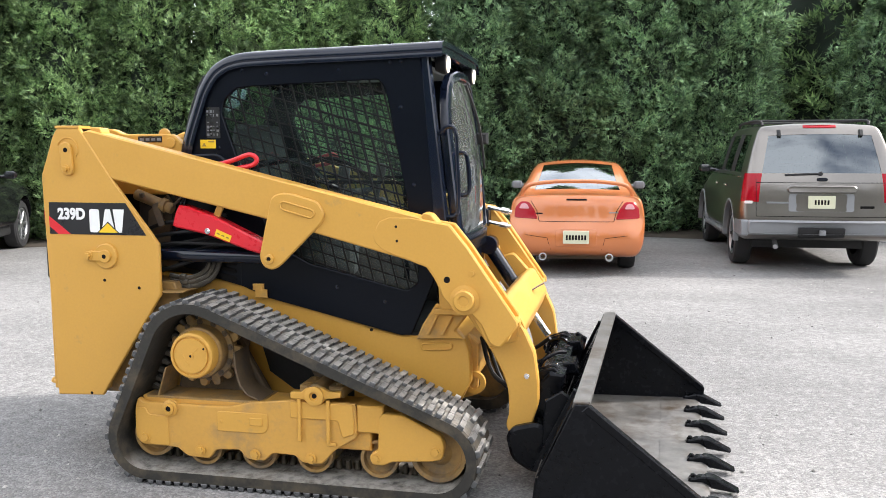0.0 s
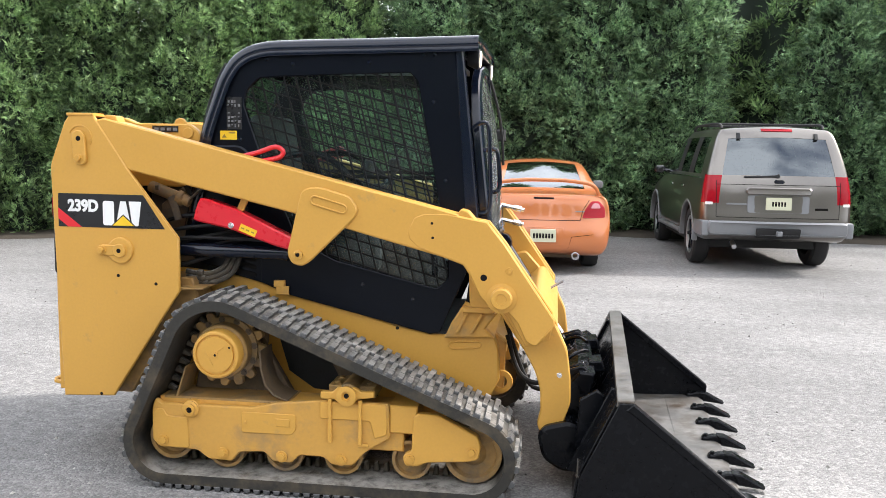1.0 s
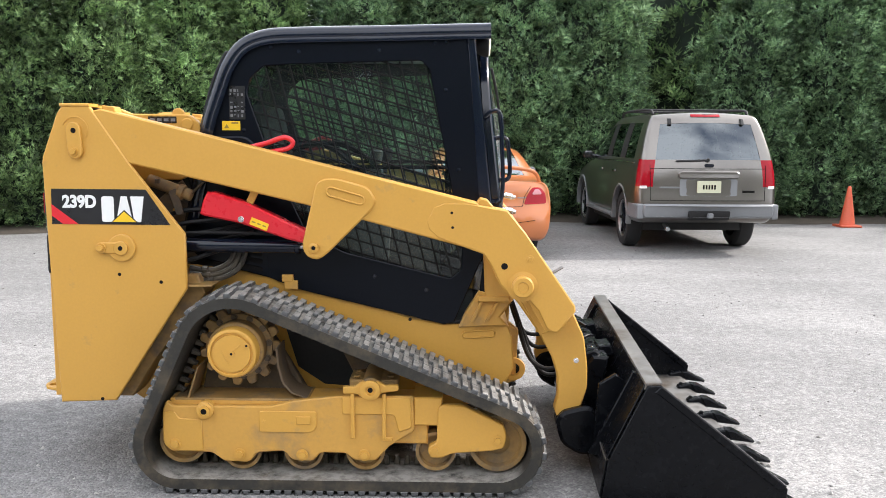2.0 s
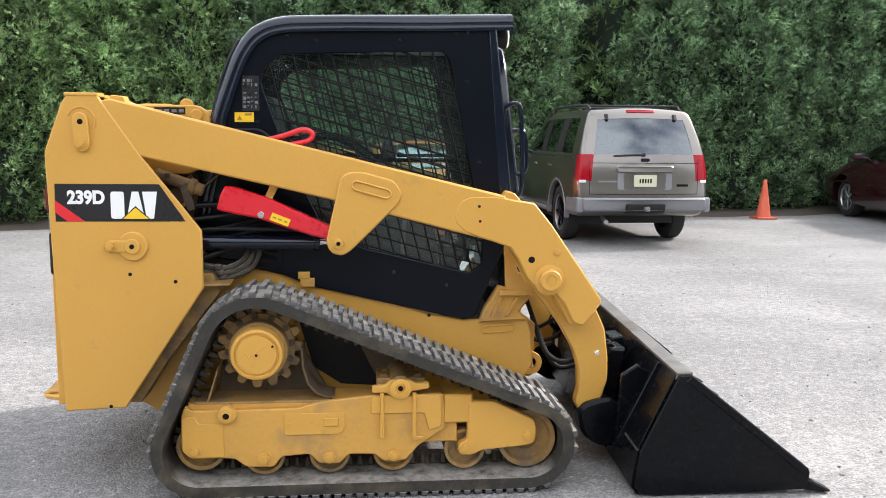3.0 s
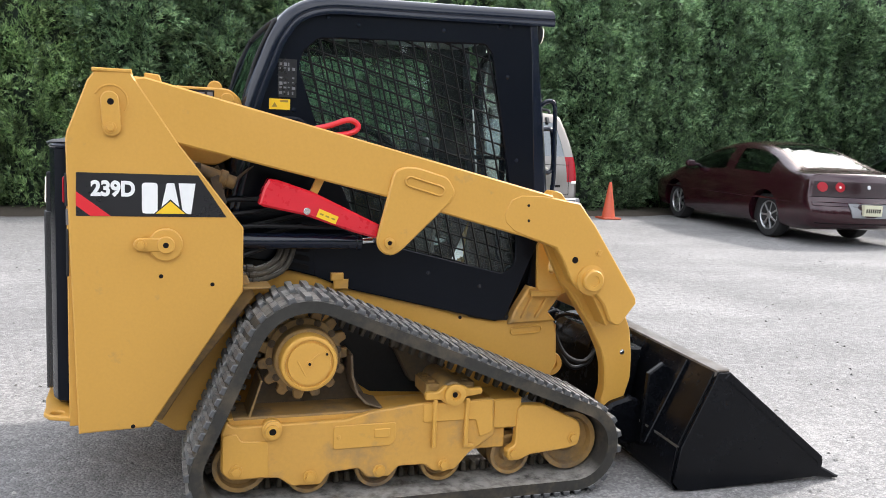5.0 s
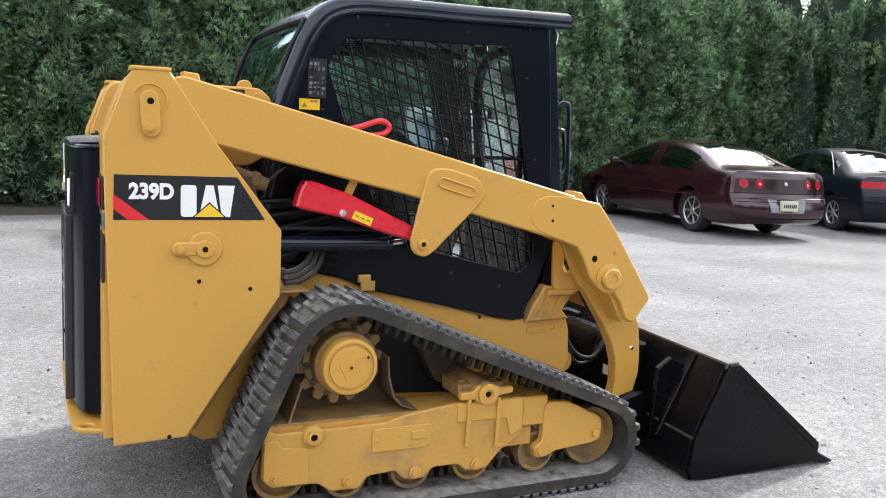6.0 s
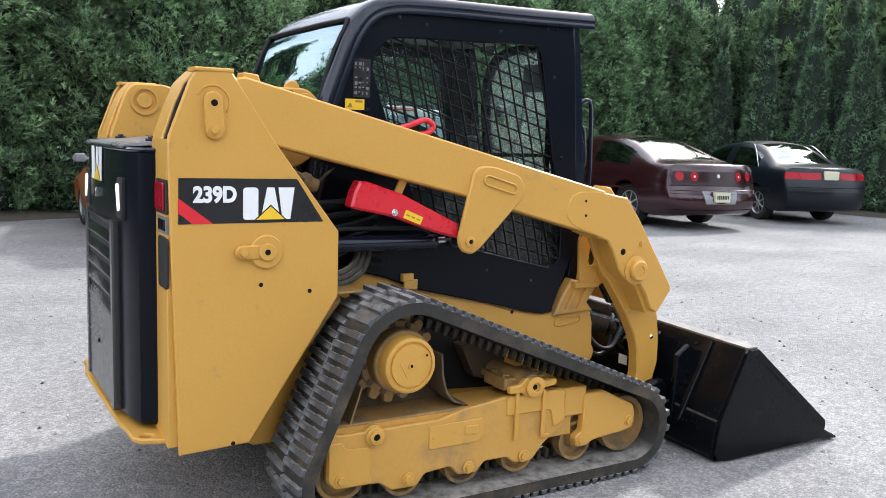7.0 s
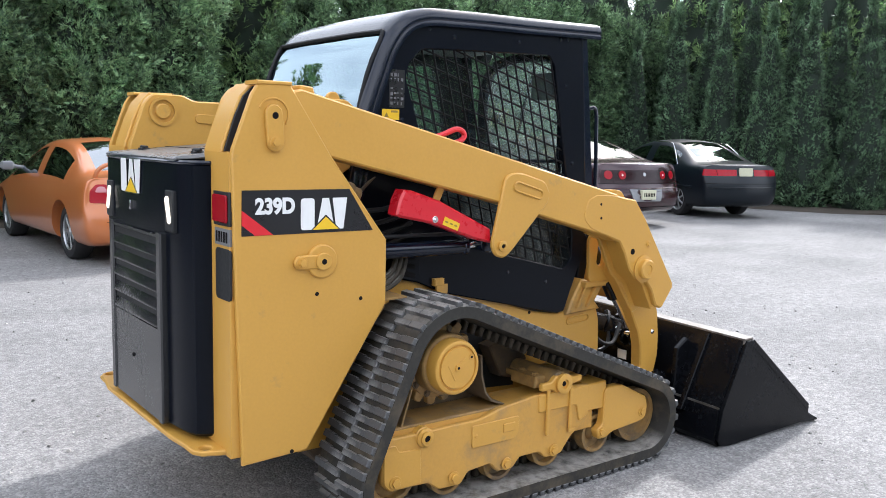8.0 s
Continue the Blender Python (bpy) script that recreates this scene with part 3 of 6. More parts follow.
    part("arm_stop", Shape().prism(rounded([(-0.56, 1.575), (-0.56, 1.597), (-0.51, 1.592), (-0.50, 1.562)], 0.006), s * 0.575, s * 0.645, 0.003), YELLOW, arm)
    part("elbow_plate", Shape().prism(ELBOW, s * 0.635, s * 0.666, 0.006), YELLOW, arm)
    part("elbow_web", Shape().prism(inset(ELBOW_INNER, 0.028), s * 0.535, s * 0.64, 0.003), YELLOW, arm)
    part("elbow_plate", Shape().prism(ELBOW_INNER, s * 0.515, s * 0.540, 0.005), YELLOW, arm)
    part("elbow_gusset", Shape().prism([(1.295, 0.683), (1.330, 0.664), (1.345, 0.666), (1.411, 0.754), (1.408, 0.775), (1.30, 0.76)], s * 0.53, s * 0.662, 0.006), YELLOW, arm)
    part("leg", Shape().prism(rounded(LEG, 0.02, 3), s * 0.472, s * 0.5365, 0.006), YELLOW, arm)
    part("stop_lug", Shape().prism(rounded([(0.985, 1.19), (1.01, 1.225), (1.04, 1.218), (1.075, 1.178)], 0.008), s * 0.57, s * 0.65, 0.004), YELLOW, arm)
    br = Shape().prism(rounded(BRACKET, 0.02, 3), s * 0.655, s * 0.676, 0.006)
    part("cylinder_bracket", br, YELLOW, arm)
    rim = slot(0.451, 1.232, 0.062, 0.022, -15.5)
    part("bracket_slot", Shape().prism(rim, s * 0.676, s * 0.683, 0.003, holes=[inset(rim, 0.008)]), YELLOW, arm)
    part("cylinder_pin", Shape().lathe([(0, 0), (0.021, 0), (0.021, 0.010), (0.012, 0.013), (0.010, 0.013), (0.010, 0.006), (0, 0.006)], (0.318, s * 0.676, 1.014), (0, s, 0)).bolt((0.318, s * 0.678, 1.014), (0, s, 0), 0.006, 0.008), YELLOW, arm)
    part("pin_hole", Shape().disc((0.318, s * 0.683, 1.014), (0, s, 0), 0.008, 0.004, 12, 0.001), INK, arm)
    for x, z, r in ((0.892, 1.164, 0.006), (0.896, 1.103, 0.006), (1.114, 0.942, 0.014)):
        part("tapped_hole", Shape().disc((x, s * 0.665, z), (0, s, 0), r, 0.0022, 14, 0.0004), INK, arm)
    boss = Shape().lathe([(0, 0), (0.062, 0), (0.064, 0.006), (0.046, 0.010), (0.046, 0.030), (0.040, 0.036), (0.024, 0.036), (0.022, 0.031), (0, 0.031)], (1.191, s * 0.666, 0.858), (0, s, 0), 28)
    part("pivot_boss", boss, YELLOW, arm)
    part("bolt", Shape().bolt((1.221, s * 0.666, 0.973), (0, s, 0), 0.011), YELLOW, arm)
    part("bolt", Shape().bolt((1.442, s * 0.5365, 0.508), (0, s, 0), 0.008), CHROME, arm)
    # red brace, stowed under the arm
    brace = [(-0.166, 1.150), (-0.152, 1.205), (-0.132, 1.243), (-0.10, 1.240), (0.032, 1.198), (0.285, 1.080), (0.292, 1.022), (0.20, 1.045), (0.10, 1.078), (0.0, 1.112), (-0.150, 1.142)]
    red = part("lift_brace", Shape().prism(brace, s * 0.575, s * 0.645, 0.008), RED, loader, "red painted steel brace")
    part("warning_label", Shape().prism([(0.042, 1.108), (0.115, 1.080), (0.127, 1.108), (0.054, 1.138)], s * 0.646, s * 0.6475, 0), DECAL_YELLOW, red, "yellow warning label")
    for k in range(3):
        part("print_bar", Shape().prism(slot(0.062 + k * 0.022, 1.117 - k * 0.0085, 0.005, 0.003, -21), s * 0.6475, s * 0.6485, 0), TAN_PRINT, red)
    part("brace_pin", Shape().bolt((0.008, s * 0.645, 1.128), (0, s, 0), 0.009, 0.012), CHROME, red)
    part("brace_strap", Shape().prism([(0.02, 1.195), (0.055, 1.27), (0.085, 1.26), (0.05, 1.185)], s * 0.60, s * 0.612, 0.002), YELLOW, arm)
    grip = Shape().tube([(0.02, s * 0.55, 1.425), (0.10, s * 0.55, 1.445), (0.175, s * 0.55, 1.470), (0.212, s * 0.55, 1.452), (0.195, s * 0.55, 1.425), (0.12, s * 0.55, 1.408), (0.03, s * 0.55, 1.39)], 0.011, 10, 5)
    part("brace_handle", grip, RED, red, "red looped handle")
    # lift cylinder
    cyl = part("lift_cylinder", Shape().rod((-0.36, s * 0.545, 1.005), (0.232, s * 0.545, 1.003), 0.031, 20).disc((0.215, s * 0.545, 1.003), (1, 0, 0), 0.035, 0.024, 20), BLACK, loader, "black hydraulic lift cylinder")
    part("rod", Shape().rod((0.23, s * 0.545, 1.003), (0.32, s * 0.545, 1.012), 0.014, 16), CHROME, cyl, "bright chromed rod")
    part("eye", Shape().disc((0.318, s * 0.50, 1.014), (0, s, 0), 0.035, 0.09, 20), BLACK, cyl)
    part("feed_pipe", Shape().tube([(-0.34, s * 0.56, 1.045), (-0.20, s * 0.565, 1.062), (0.05, s * 0.565, 1.060), (0.17, s * 0.56, 1.056), (0.21, s * 0.55, 1.03)], 0.008, 8, 4), HOSE, cyl)
    # tilt cylinder between arm and coupler
    tilt = part("tilt_cylinder", Shape().rod((1.13, s * 0.37, 0.98), (1.34, s * 0.37, 0.665), 0.036, 20).disc((1.13, s * 0.33, 0.985), (0, s, 0), 0.05, 0.08, 20), BLACK, loader, "black hydraulic tilt cylinder")
    part("rod", Shape().rod((1.335, s * 0.37, 0.672), (1.455, s * 0.37, 0.50), 0.019, 16), CHROME, tilt, "bright chromed rod")
    return arm


arms = [lift_side(-1), lift_side(1)]
cross = [(1.275, 0.80), (1.33, 0.845), (1.36, 0.84), (1.432, 0.725), (1.41, 0.65), (1.33, 0.655)]
part("cross_member", Shape().prism(rounded(cross, 0.015, 3), -0.52, 0.52, 0.004), YELLOW, loader)
part("serial_plate", Shape().box(-0.03, 0.03, -0.06, 0.06, 0.0, 0.004, 0.001, m=look((1.403, 0.12, 0.795), (2.3, 0.12, 1.33)) @ pose(0, 0, 0, 90)), DECAL_GREY, loader, "small pale metal plate")

# far arm's hydraulic couplers
fit_block = part("coupler_block", Shape().box(1.02, 1.12, 0.40, 0.50, 1.08, 1.17, 0.008), BLACK_SATIN, loader)
for k in range(2):
    y, z = 0.50 - 0.05 * k, 1.165 - 0.075 * k
    part("quick_coupler", Shape().rod((1.10, y, z + 0.012), (1.235, y, z - 0.016), 0.012, 14).disc((1.175, y, z - 0.003), (1, 0, -0.22), 0.018, 0.045, 14), CHROME, fit_block, "bright steel quick coupler")


# decals on the tower
def logo(parent, m, width, height):
    """The maker's mark as plain white blocks and a yellow triangle."""
    w, h = width, height
    blocks = [
        rounded([(0, 0), (0.29 * w, 0), (0.29 * w, h), (0, h)], 0.012, 3),
        [(0.35 * w, 0.12 * h), (0.46 * w, h), (0.60 * w, h), (0.71 * w, 0.12 * h)],
        [(0.76 * w, 0), (0.68 * w, h), (w, h), (0.92 * w, 0)],
    ]
    for b in blocks:
        part("mark_block", Shape().prism(b, -0.001, 0, 0, m=m), DECAL_WHITE, parent, smooth=0)
    part("mark_rim", Shape().prism([(0.20 * w, -0.03 * h), (0.86 * w, -0.03 * h), (0.53 * w, 0.47 * h)], -0.002, -0.0008, 0, m=m), DECAL_BLACK, parent, smooth=0)
    part("mark_triangle", Shape().prism([(0.25 * w, 0), (0.81 * w, 0), (0.53 * w, 0.41 * h)], -0.003, -0.0018, 0, m=m), DECAL_YELLOW, parent, smooth=0)


for s in (-1, 1):
    flip = Matrix.Identity(4) if s < 0 else Matrix.Diagonal((1, -1, 1, 1))
    band = part("model_decal", Shape().prism([(-0.779, 1.104), (-0.283, 1.104), (-0.381, 1.251), (-0.777, 1.252)], s * 0.668, s * 0.6692, 0), DECAL_BLACK, loader, "black model decal with white figures", smooth=0)
    part("red_corner", Shape().prism([(-0.7785, 1.188), (-0.7785, 1.140), (-0.733, 1.1045), (-0.668, 1.1045)], s * 0.6692, s * 0.6702, 0), DECAL_RED, band, smooth=0)
    if s < 0:
        lettering("239D", 0.142, 0.056, DECAL_WHITE, Matrix.Translation((-0.661, -0.6702, 1.199)) @ pose(0, 0, 0, 90, 0, 0), band, bold=0.044)
    logo(band, flip @ Matrix.Translation((-0.568, -0.6695, 1.115)), 0.178, 0.107)

# rear hood and door
PLAN_HALF = [(-0.79, 0.50), (-0.832, 0.497), (-0.862, 0.478), (-0.880, 0.435), (-0.891, 0.36), (-0.903, 0.20)]
plan = [(x, -y) for x, y in PLAN_HALF] + [(-0.908, 0.0)] + PLAN_HALF[::-1]
UP = pose(0, 0, 0, 90)  # turns a prism's depth upright


def slab(shape, outline, z0, z1, b=0.004, holes=()):
    """A plate with its outline in plan, from z0 to z1."""
    return shape.prism(outline, -z1, -z0, b, holes, m=Matrix(((1, 0, 0, 0), (0, 0, 1, 0), (0, -1, 0, 0), (0, 0, 0, 1))))


door = part("rear_door", slab(Shape(), plan, 0.395, 1.335, 0.012), BLACK_SATIN, loader, "black rear engine door")
lid = [(-0.895, 1.335), (-0.898, 1.344), (-0.885, 1.351), (-0.80, 1.360), (-0.28, 1.405), (-0.28, 1.335)]
hood = part("hood", Shape().prism(lid, -0.40, 0.40, 0.010), HOOD_TOP, loader, "grey engine hood top")
part("hood_rim", slab(Shape(), inset(plan, -0.005), 1.326, 1.340, 0.006), BLACK, hood)
for y in (-0.30, 0.28):
    part("hinge", Shape().box(-0.80, -0.76, y - 0.014, y + 0.014, 1.357, 1.369, 0.004).rod((-0.78, y - 0.035, 1.372), (-0.78, y + 0.035, 1.372), 0.006), BLACK_MATT, hood)
part("seam", Shape().box(-0.66, -0.652, -0.38, 0.38, 1.367, 1.3745, 0.001), BLACK_MATT, hood)
part("lower_panel", Shape().box(-0.914, -0.89, -0.255, 0.255, 0.40, 0.735, 0.006), CHARCOAL, door)
part("key_lock", Shape().disc((-0.914, 0.03, 0.585), (-1, 0, 0), 0.008, 0.004, 12, 0.001), INK, door)
part("grille_back", Shape().box(-0.909, -0.89, -0.255, 0.255, 0.74, 1.065, 0.002), BLACK_MATT, door)
for k in range(5):
    z = 0.772 + k * 0.064
    part("grille_slat", Shape().prism([(-0.906, z - 0.026), (-0.918, z - 0.030), (-0.918, z - 0.022), (-0.906, z + 0.020)], -0.25, 0.25, 0.002), CHARCOAL, door)
for s in (-1, 1):
    part("grille_post", Shape().box(-0.919, -0.88, s * 0.255, s * 0.30, 0.40, 1.085, 0.006), CHARCOAL, door)
    lamp = part("rear_lamp", Shape().prism(rounded([(-0.898, 1.09), (-0.903, 1.10), (-0.900, 1.235), (-0.87, 1.235), (-0.87, 1.09)], 0.004), s * 0.305, s * 0.385, 0.004), BLACK_MATT, door)
    part("lens", Shape().prism(slot(0, 0, 0.036, 0.013, 90 - s * 18), -0.006, 0.004, 0.002, m=pose(-0.902, s * 0.347, 1.168, 0, 0, -90)), LAMP, lamp, "lit white rear lamp")
part("grille_top", Shape().box(-0.917, -0.89, -0.255, 0.255, 1.066, 1.076, 0.002), CHARCOAL, door)
logo(door, Matrix(((0, -1, 0, -0.9105), (-1, 0, 0, 0.149), (0, 0, 1, 1.207), (0, 0, 0, 1))) @ Matrix.Diagonal((1, -1, 1, 1)), 0.234, 0.125)
part("door_latch", Shape().prism(slot(-0.913, 1.16, 0.012, 0.006, 90), 0.02, 0.032, 0.001), CHROME, door)

bumper = [(-0.70, -0.62), (-0.80, -0.61), (-0.885, -0.575), (-0.905, -0.54), (-0.906, -0.46), (-0.916, -0.36), (-0.924, 0.36), (-0.908, 0.46), (-0.905, 0.54), (-0.885, 0.575), (-0.80, 0.61), (-0.70, 0.62)]
eyes = [circle(-0.858, -0.545, 0.022, 14), circle(-0.858, 0.545, 0.022, 14)]
part("bumper", slab(Shape(), bumper, 0.361, 0.379, 0.004, eyes), YELLOW, loader)

# chassis
body = [(-0.62, 0.92), (-0.25, 0.905), (0.17, 0.848), (0.706, 0.668), (0.86, 0.642), (1.147, 0.642), (1.168, 0.58), (1.175, 0.44), (1.12, 0.33), (0.95, 0.26), (-0.45, 0.24), (-0.70, 0.40)]
chassis = part("chassis", Shape().prism(body, -0.43, 0.43, 0.006), YELLOW, loader)
# Added plate, blocks the bright ground seen under the chassis.
part("underside_blocker", Shape().prism([(-0.42, 0.25), (-0.36, 0.175), (0.94, 0.175), (1.02, 0.27)], -0.42, 0.42, 0.006), DIRTY, chassis, "added grimy plate that blocks the gap under the chassis")
for s in (-1, 1):
    # Flat black plate paints the deep shade in the chassis side.
    part("recess_shade", Shape().prism([(0.14, 0.64), (0.20, 0.44), (0.32, 0.36), (0.62, 0.34), (0.62, 0.57), (0.30, 0.70), (0.16, 0.73)], s * 0.428, s * 0.4335, 0.001), BLACK_MATT, chassis, "flat black plate for the shade in the chassis side opening")
    # Fender and lip: brown for both their dust and the tower's shade.
    fender = [(-0.62, 0.90), (-0.20, 0.88), (-0.17, 0.80), (-0.40, 0.50), (-0.50, 0.34), (-0.62, 0.34)]
    part("rear_fender", Shape().prism(fender, s * 0.42, s * 0.585, 0.005), ROLLER, chassis, "rear fender in a brown for dust and tower shade")
    part("fender_lip", Shape().prism([(-0.24, 0.838), (-0.12, 0.842), (-0.12, 0.848), (-0.24, 0.846)], s * 0.42, s * 0.655, 0.001), ROLLER, chassis)
    part("grease_hole", Shape().disc((0.707, s * 0.430, 0.662), (0, s, 0), 0.008, 0.002, 12, 0.0004), INK, chassis)
    part("panel_clip", Shape().box(0.14, 0.19, s * 0.43, s * 0.475, 0.835, 0.865, 0.004).box(0.15, 0.21, s * 0.46, s * 0.472, 0.80, 0.84, 0.003), YELLOW_WORN, chassis)
    mount = [(0.925, 0.63), (0.955, 0.70), (1.015, 0.795), (1.165, 0.755), (1.11, 0.68), (1.147, 0.64)]
    part("front_mount", Shape().prism(mount, s * 0.395, s * 0.455, 0.008).prism([(0.975, 0.66), (1.03, 0.77), (1.04, 0.765), (0.99, 0.66)], s * 0.45, s * 0.47, 0.002).prism([(1.04, 0.66), (1.09, 0.75), (1.10, 0.745), (1.055, 0.66)], s * 0.45, s * 0.47, 0.002), YELLOW_WORN, chassis)
    rim = slot(1.017, 0.598, 0.058, 0.018, 4)
    part("mount_slot", Shape().prism(rim, s * 0.43, s * 0.438, 0.002, holes=[inset(rim, 0.006)]), YELLOW, chassis)
    link = [(1.03, 0.98), (1.06, 1.02), (1.15, 1.01), (1.175, 0.96), (1.19, 0.775), (1.12, 0.745), (1.04, 0.785)]
    part("arm_link", Shape().prism(rounded(link, 0.015, 3), s * 0.455, s * 0.475, 0.003, holes=[slot(1.112, 0.905, 0.030, 0.022, 84)]), YELLOW, chassis, "yellow link plate with an oblong hole")
    part("link_foot", Shape().box(1.01, 1.15, s * 0.42, s * 0.485, 0.755, 0.78, 0.004, m=Matrix.Identity(4)), YELLOW_WORN, chassis)
    part("tow_eye", Shape().lathe([(0.030, -0.012), (0.052, -0.012), (0.055, 0), (0.052, 0.012), (0.030, 0.012), (0.027, 0), (0.030, -0.012)], (1.18, s * 0.36, 0.42), (0, 1, 0), 20), YELLOW, chassis)
    part("front_post", Shape().prism([(1.12, 0.34), (1.10, 0.60), (1.15, 0.64), (1.20, 0.60), (1.19, 0.36)], s * 0.30, s * 0.36, 0.005), YELLOW_WORN, chassis)

# engine-side clutter under the arm
for s in (-1, 1):
    panel = [(-0.46, 0.92), (-0.46, 1.30), (-0.28, 1.30), (-0.22, 1.14), (0.02, 1.10), (0.06, 0.86), (-0.25, 0.90)]
    vent = part("side_vent_panel", Shape().prism(panel, s * 0.36, s * 0.43, 0.006), BLACK_MATT, loader, "black slotted side panel")
    for k in range(3):
        part("vent_slot", Shape().prism(slot(0.005, 0.965 - k * 0.035, 0.04, 0.010, -12), s * 0.455, s * 0.46, 0.001), INK, vent)
    part("vent_cover", Shape().prism([(-0.06, 1.0), (0.08, 0.98), (0.08, 0.85), (-0.06, 0.885)], s * 0.425, s * 0.456, 0.006), BLACK_SATIN, vent)
    part("link_strap", Shape().prism(rounded([(-0.335, 1.235), (-0.30, 1.25), (-0.27, 1.14), (-0.30, 1.13)], 0.008), s * 0.52, s * 0.53, 0.002).prism(rounded([(-0.20, 1.27), (-0.17, 1.285), (-0.26, 1.20), (-0.29, 1.19)], 0.005), s * 0.50, s * 0.51, 0.002), DIRTY, loader)
    part("pipe_clip", Shape().box(-0.385, -0.365, s * 0.53, s * 0.55, 1.27, 1.29, 0.004), DIRTY, loader)
    part("bracket_plate", Shape().prism([(-0.42, 0.92), (-0.40, 1.20), (-0.30, 1.28), (-0.22, 1.16), (-0.20, 0.95)], s * 0.43, s * 0.45, 0.004), DIRTY, loader)
    for k in range(5):
        z = 1.10 - 0.045 * k
        part("hydraulic_hose", Shape().tube([(-0.42, s * (0.50 + 0.012 * k), z), (-0.28, s * (0.50 + 0.015 * k), z + 0.05 - 0.01 * k), (-0.12, s * (0.49 + 0.008 * k), z + 0.06), (0.02, s * 0.47, z + 0.09)], 0.010, 8, 4), HOSE, loader, "black hydraulic hose")
    for k in range(3):
        part("hose_fitting", Shape().tube([(-0.25, s * 0.53, 0.905 - 0.026 * k), (-0.16 + 0.01 * k, s * 0.52, 0.892 - 0.020 * k), (-0.085 + 0.02 * k, s * 0.50, 0.925 - 0.014 * k), (-0.055 + 0.024 * k, s * 0.48, 1.0)], 0.012, 8, 4).disc((-0.20 + 0.012 * k, s * 0.524, 0.897 - 0.023 * k), (1, 0, -0.12), 0.017, 0.03, 10), RUBBER, loader, "dusty hose with a clamped fitting")
    part("steering_pipe", Shape().rod((-0.43, s * 0.50, 1.285), (-0.24, s * 0.50, 1.215), 0.026, 14).disc((-0.30, s * 0.50, 1.237), (0.94, 0, -0.34), 0.034, 0.03, 14), ROLLER, loader, "dirty yellow pipe")
    for k in range(2):
        part("bolt", Shape().bolt((-0.365 + 0.04 * k, s * 0.45, 1.245 - 0.10 * k), (0, s, 0), 0.012), YELLOW, loader)
part("top_valve", Shape().prism(rounded([(-0.33, 1.41), (-0.36, 1.50), (-0.22, 1.53), (-0.17, 1.50), (-0.17, 1.41)], 0.02, 3), -0.36, -0.28, 0.006), YELLOW, loader)

# cab


def smooth_line(pts, steps=6):
    out = []
    for i in range(len(pts) - 1):
        p0, p1, p2, p3 = [Vector(pts[max(0, min(len(pts) - 1, k))]) for k in (i - 1, i, i + 1, i + 2)]
        for k in range(steps):
            t = k / steps
            out.append(0.5 * (2 * p1 + (p2 - p0) * t + (2 * p0 - 5 * p1 + 4 * p2 - p3) * t * t + (3 * p1 - p0 - 3 * p2 + p3) * t ** 3))
    return out + [Vector(pts[-1])]


ROOF = smooth_line([(-0.30, 1.10), (-0.255, 1.30), (-0.216, 1.517), (-0.157, 1.691), (-0.111, 1.80), (-0.04, 1.887), (0.072, 1.934), (0.252, 1.946), (0.65, 1.955), (1.052, 1.966)])
EDGE = [(0.465, 0.060), (0.470, 0.050), (0.472, 0.036), (0.466, 0.020), (0.452, 0.008), (0.43, 0.001)]
ACROSS = [(-y, d) for y, d in EDGE] + [(-0.36, -0.001), (-0.20, -0.004), (0, -0.005), (0.20, -0.004), (0.36, -0.001)] + EDGE[::-1]


def roof_point(i, j, lift=0.0):
    a, b = ROOF[max(i - 1, 0)], ROOF[min(i + 1, len(ROOF) - 1)]
    d = (b - a).normalized()
    n = Vector((-d.y, d.x))
    y, drop = ACROSS[j]
    q = ROOF[i] + n * (lift - drop)
    return (q.x, y, q.y)


shell, pane, gasket = Shape(), Shape(), Shape()
rows, cols = len(ROOF), len(ACROSS)
verts = [roof_point(i, j) for i in range(rows) for j in range(cols)]
top_row = max(i for i in range(rows) if ROOF[i].y < 1.845)
low_row = min(i for i in range(rows) if ROOF[i].y > 1.36)
solid, clear = [], []
for i in range(rows - 1):
    for j in range(cols - 1):
        q = (i * cols + j, i * cols + j + 1, (i + 1) * cols + j + 1, (i + 1) * cols + j)
        (clear if low_row <= i < top_row and 5 <= j < cols - 6 else solid).append(q)
inner = [roof_point(i, j, -0.022 if 0 < j < cols - 1 else 0) for i in range(rows) for j in range(cols)]
k = len(verts)
edges = {}
for q in solid:
    for a, b in zip(q, q[1:] + q[:1]):
        edges[(a, b)] = 1
walls = [(a, b, b + k, a + k) for a, b in edges if (b, a) not in edges]
shell.add(verts + inner, solid + [tuple(i + k for i in reversed(q)) for q in solid] + walls)
cab = part("cab", shell, BLACK, loader, "gloss black cab with a rounded roof and mesh guards", smooth=50)
for s in (-1, 1):
    part("side_panel", Shape().prism(CAB_SIDE, s * 0.425, s * 0.453, 0.004, holes=[rounded(WINDOW, 0.012, 2)]), BLACK_SATIN, cab, "satin black cab side with a large opening")
pane.add([roof_point(i, j, -0.004) for i in range(rows) for j in range(cols)], clear)
rear_glass = part("rear_window", pane, REAR_GLASS, cab, "curved tinted rear window", smooth=60)
rear_glass.visible_shadow = False
edge_path = [roof_point(low_row, 5, 0.002), roof_point((low_row + top_row) // 2, 5, 0.002), roof_point(top_row - 1, 5, 0.002), roof_point(top_row, 6, 0.002), roof_point(top_row, 8, 0.002), roof_point(top_row, 10, 0.002), roof_point(top_row - 1, 11, 0.002), roof_point((low_row + top_row) // 2, 11, 0.002), roof_point(low_row, 11, 0.002)]
part("window_seal", gasket.tube(edge_path, 0.009, 8, 4), HOSE, cab)
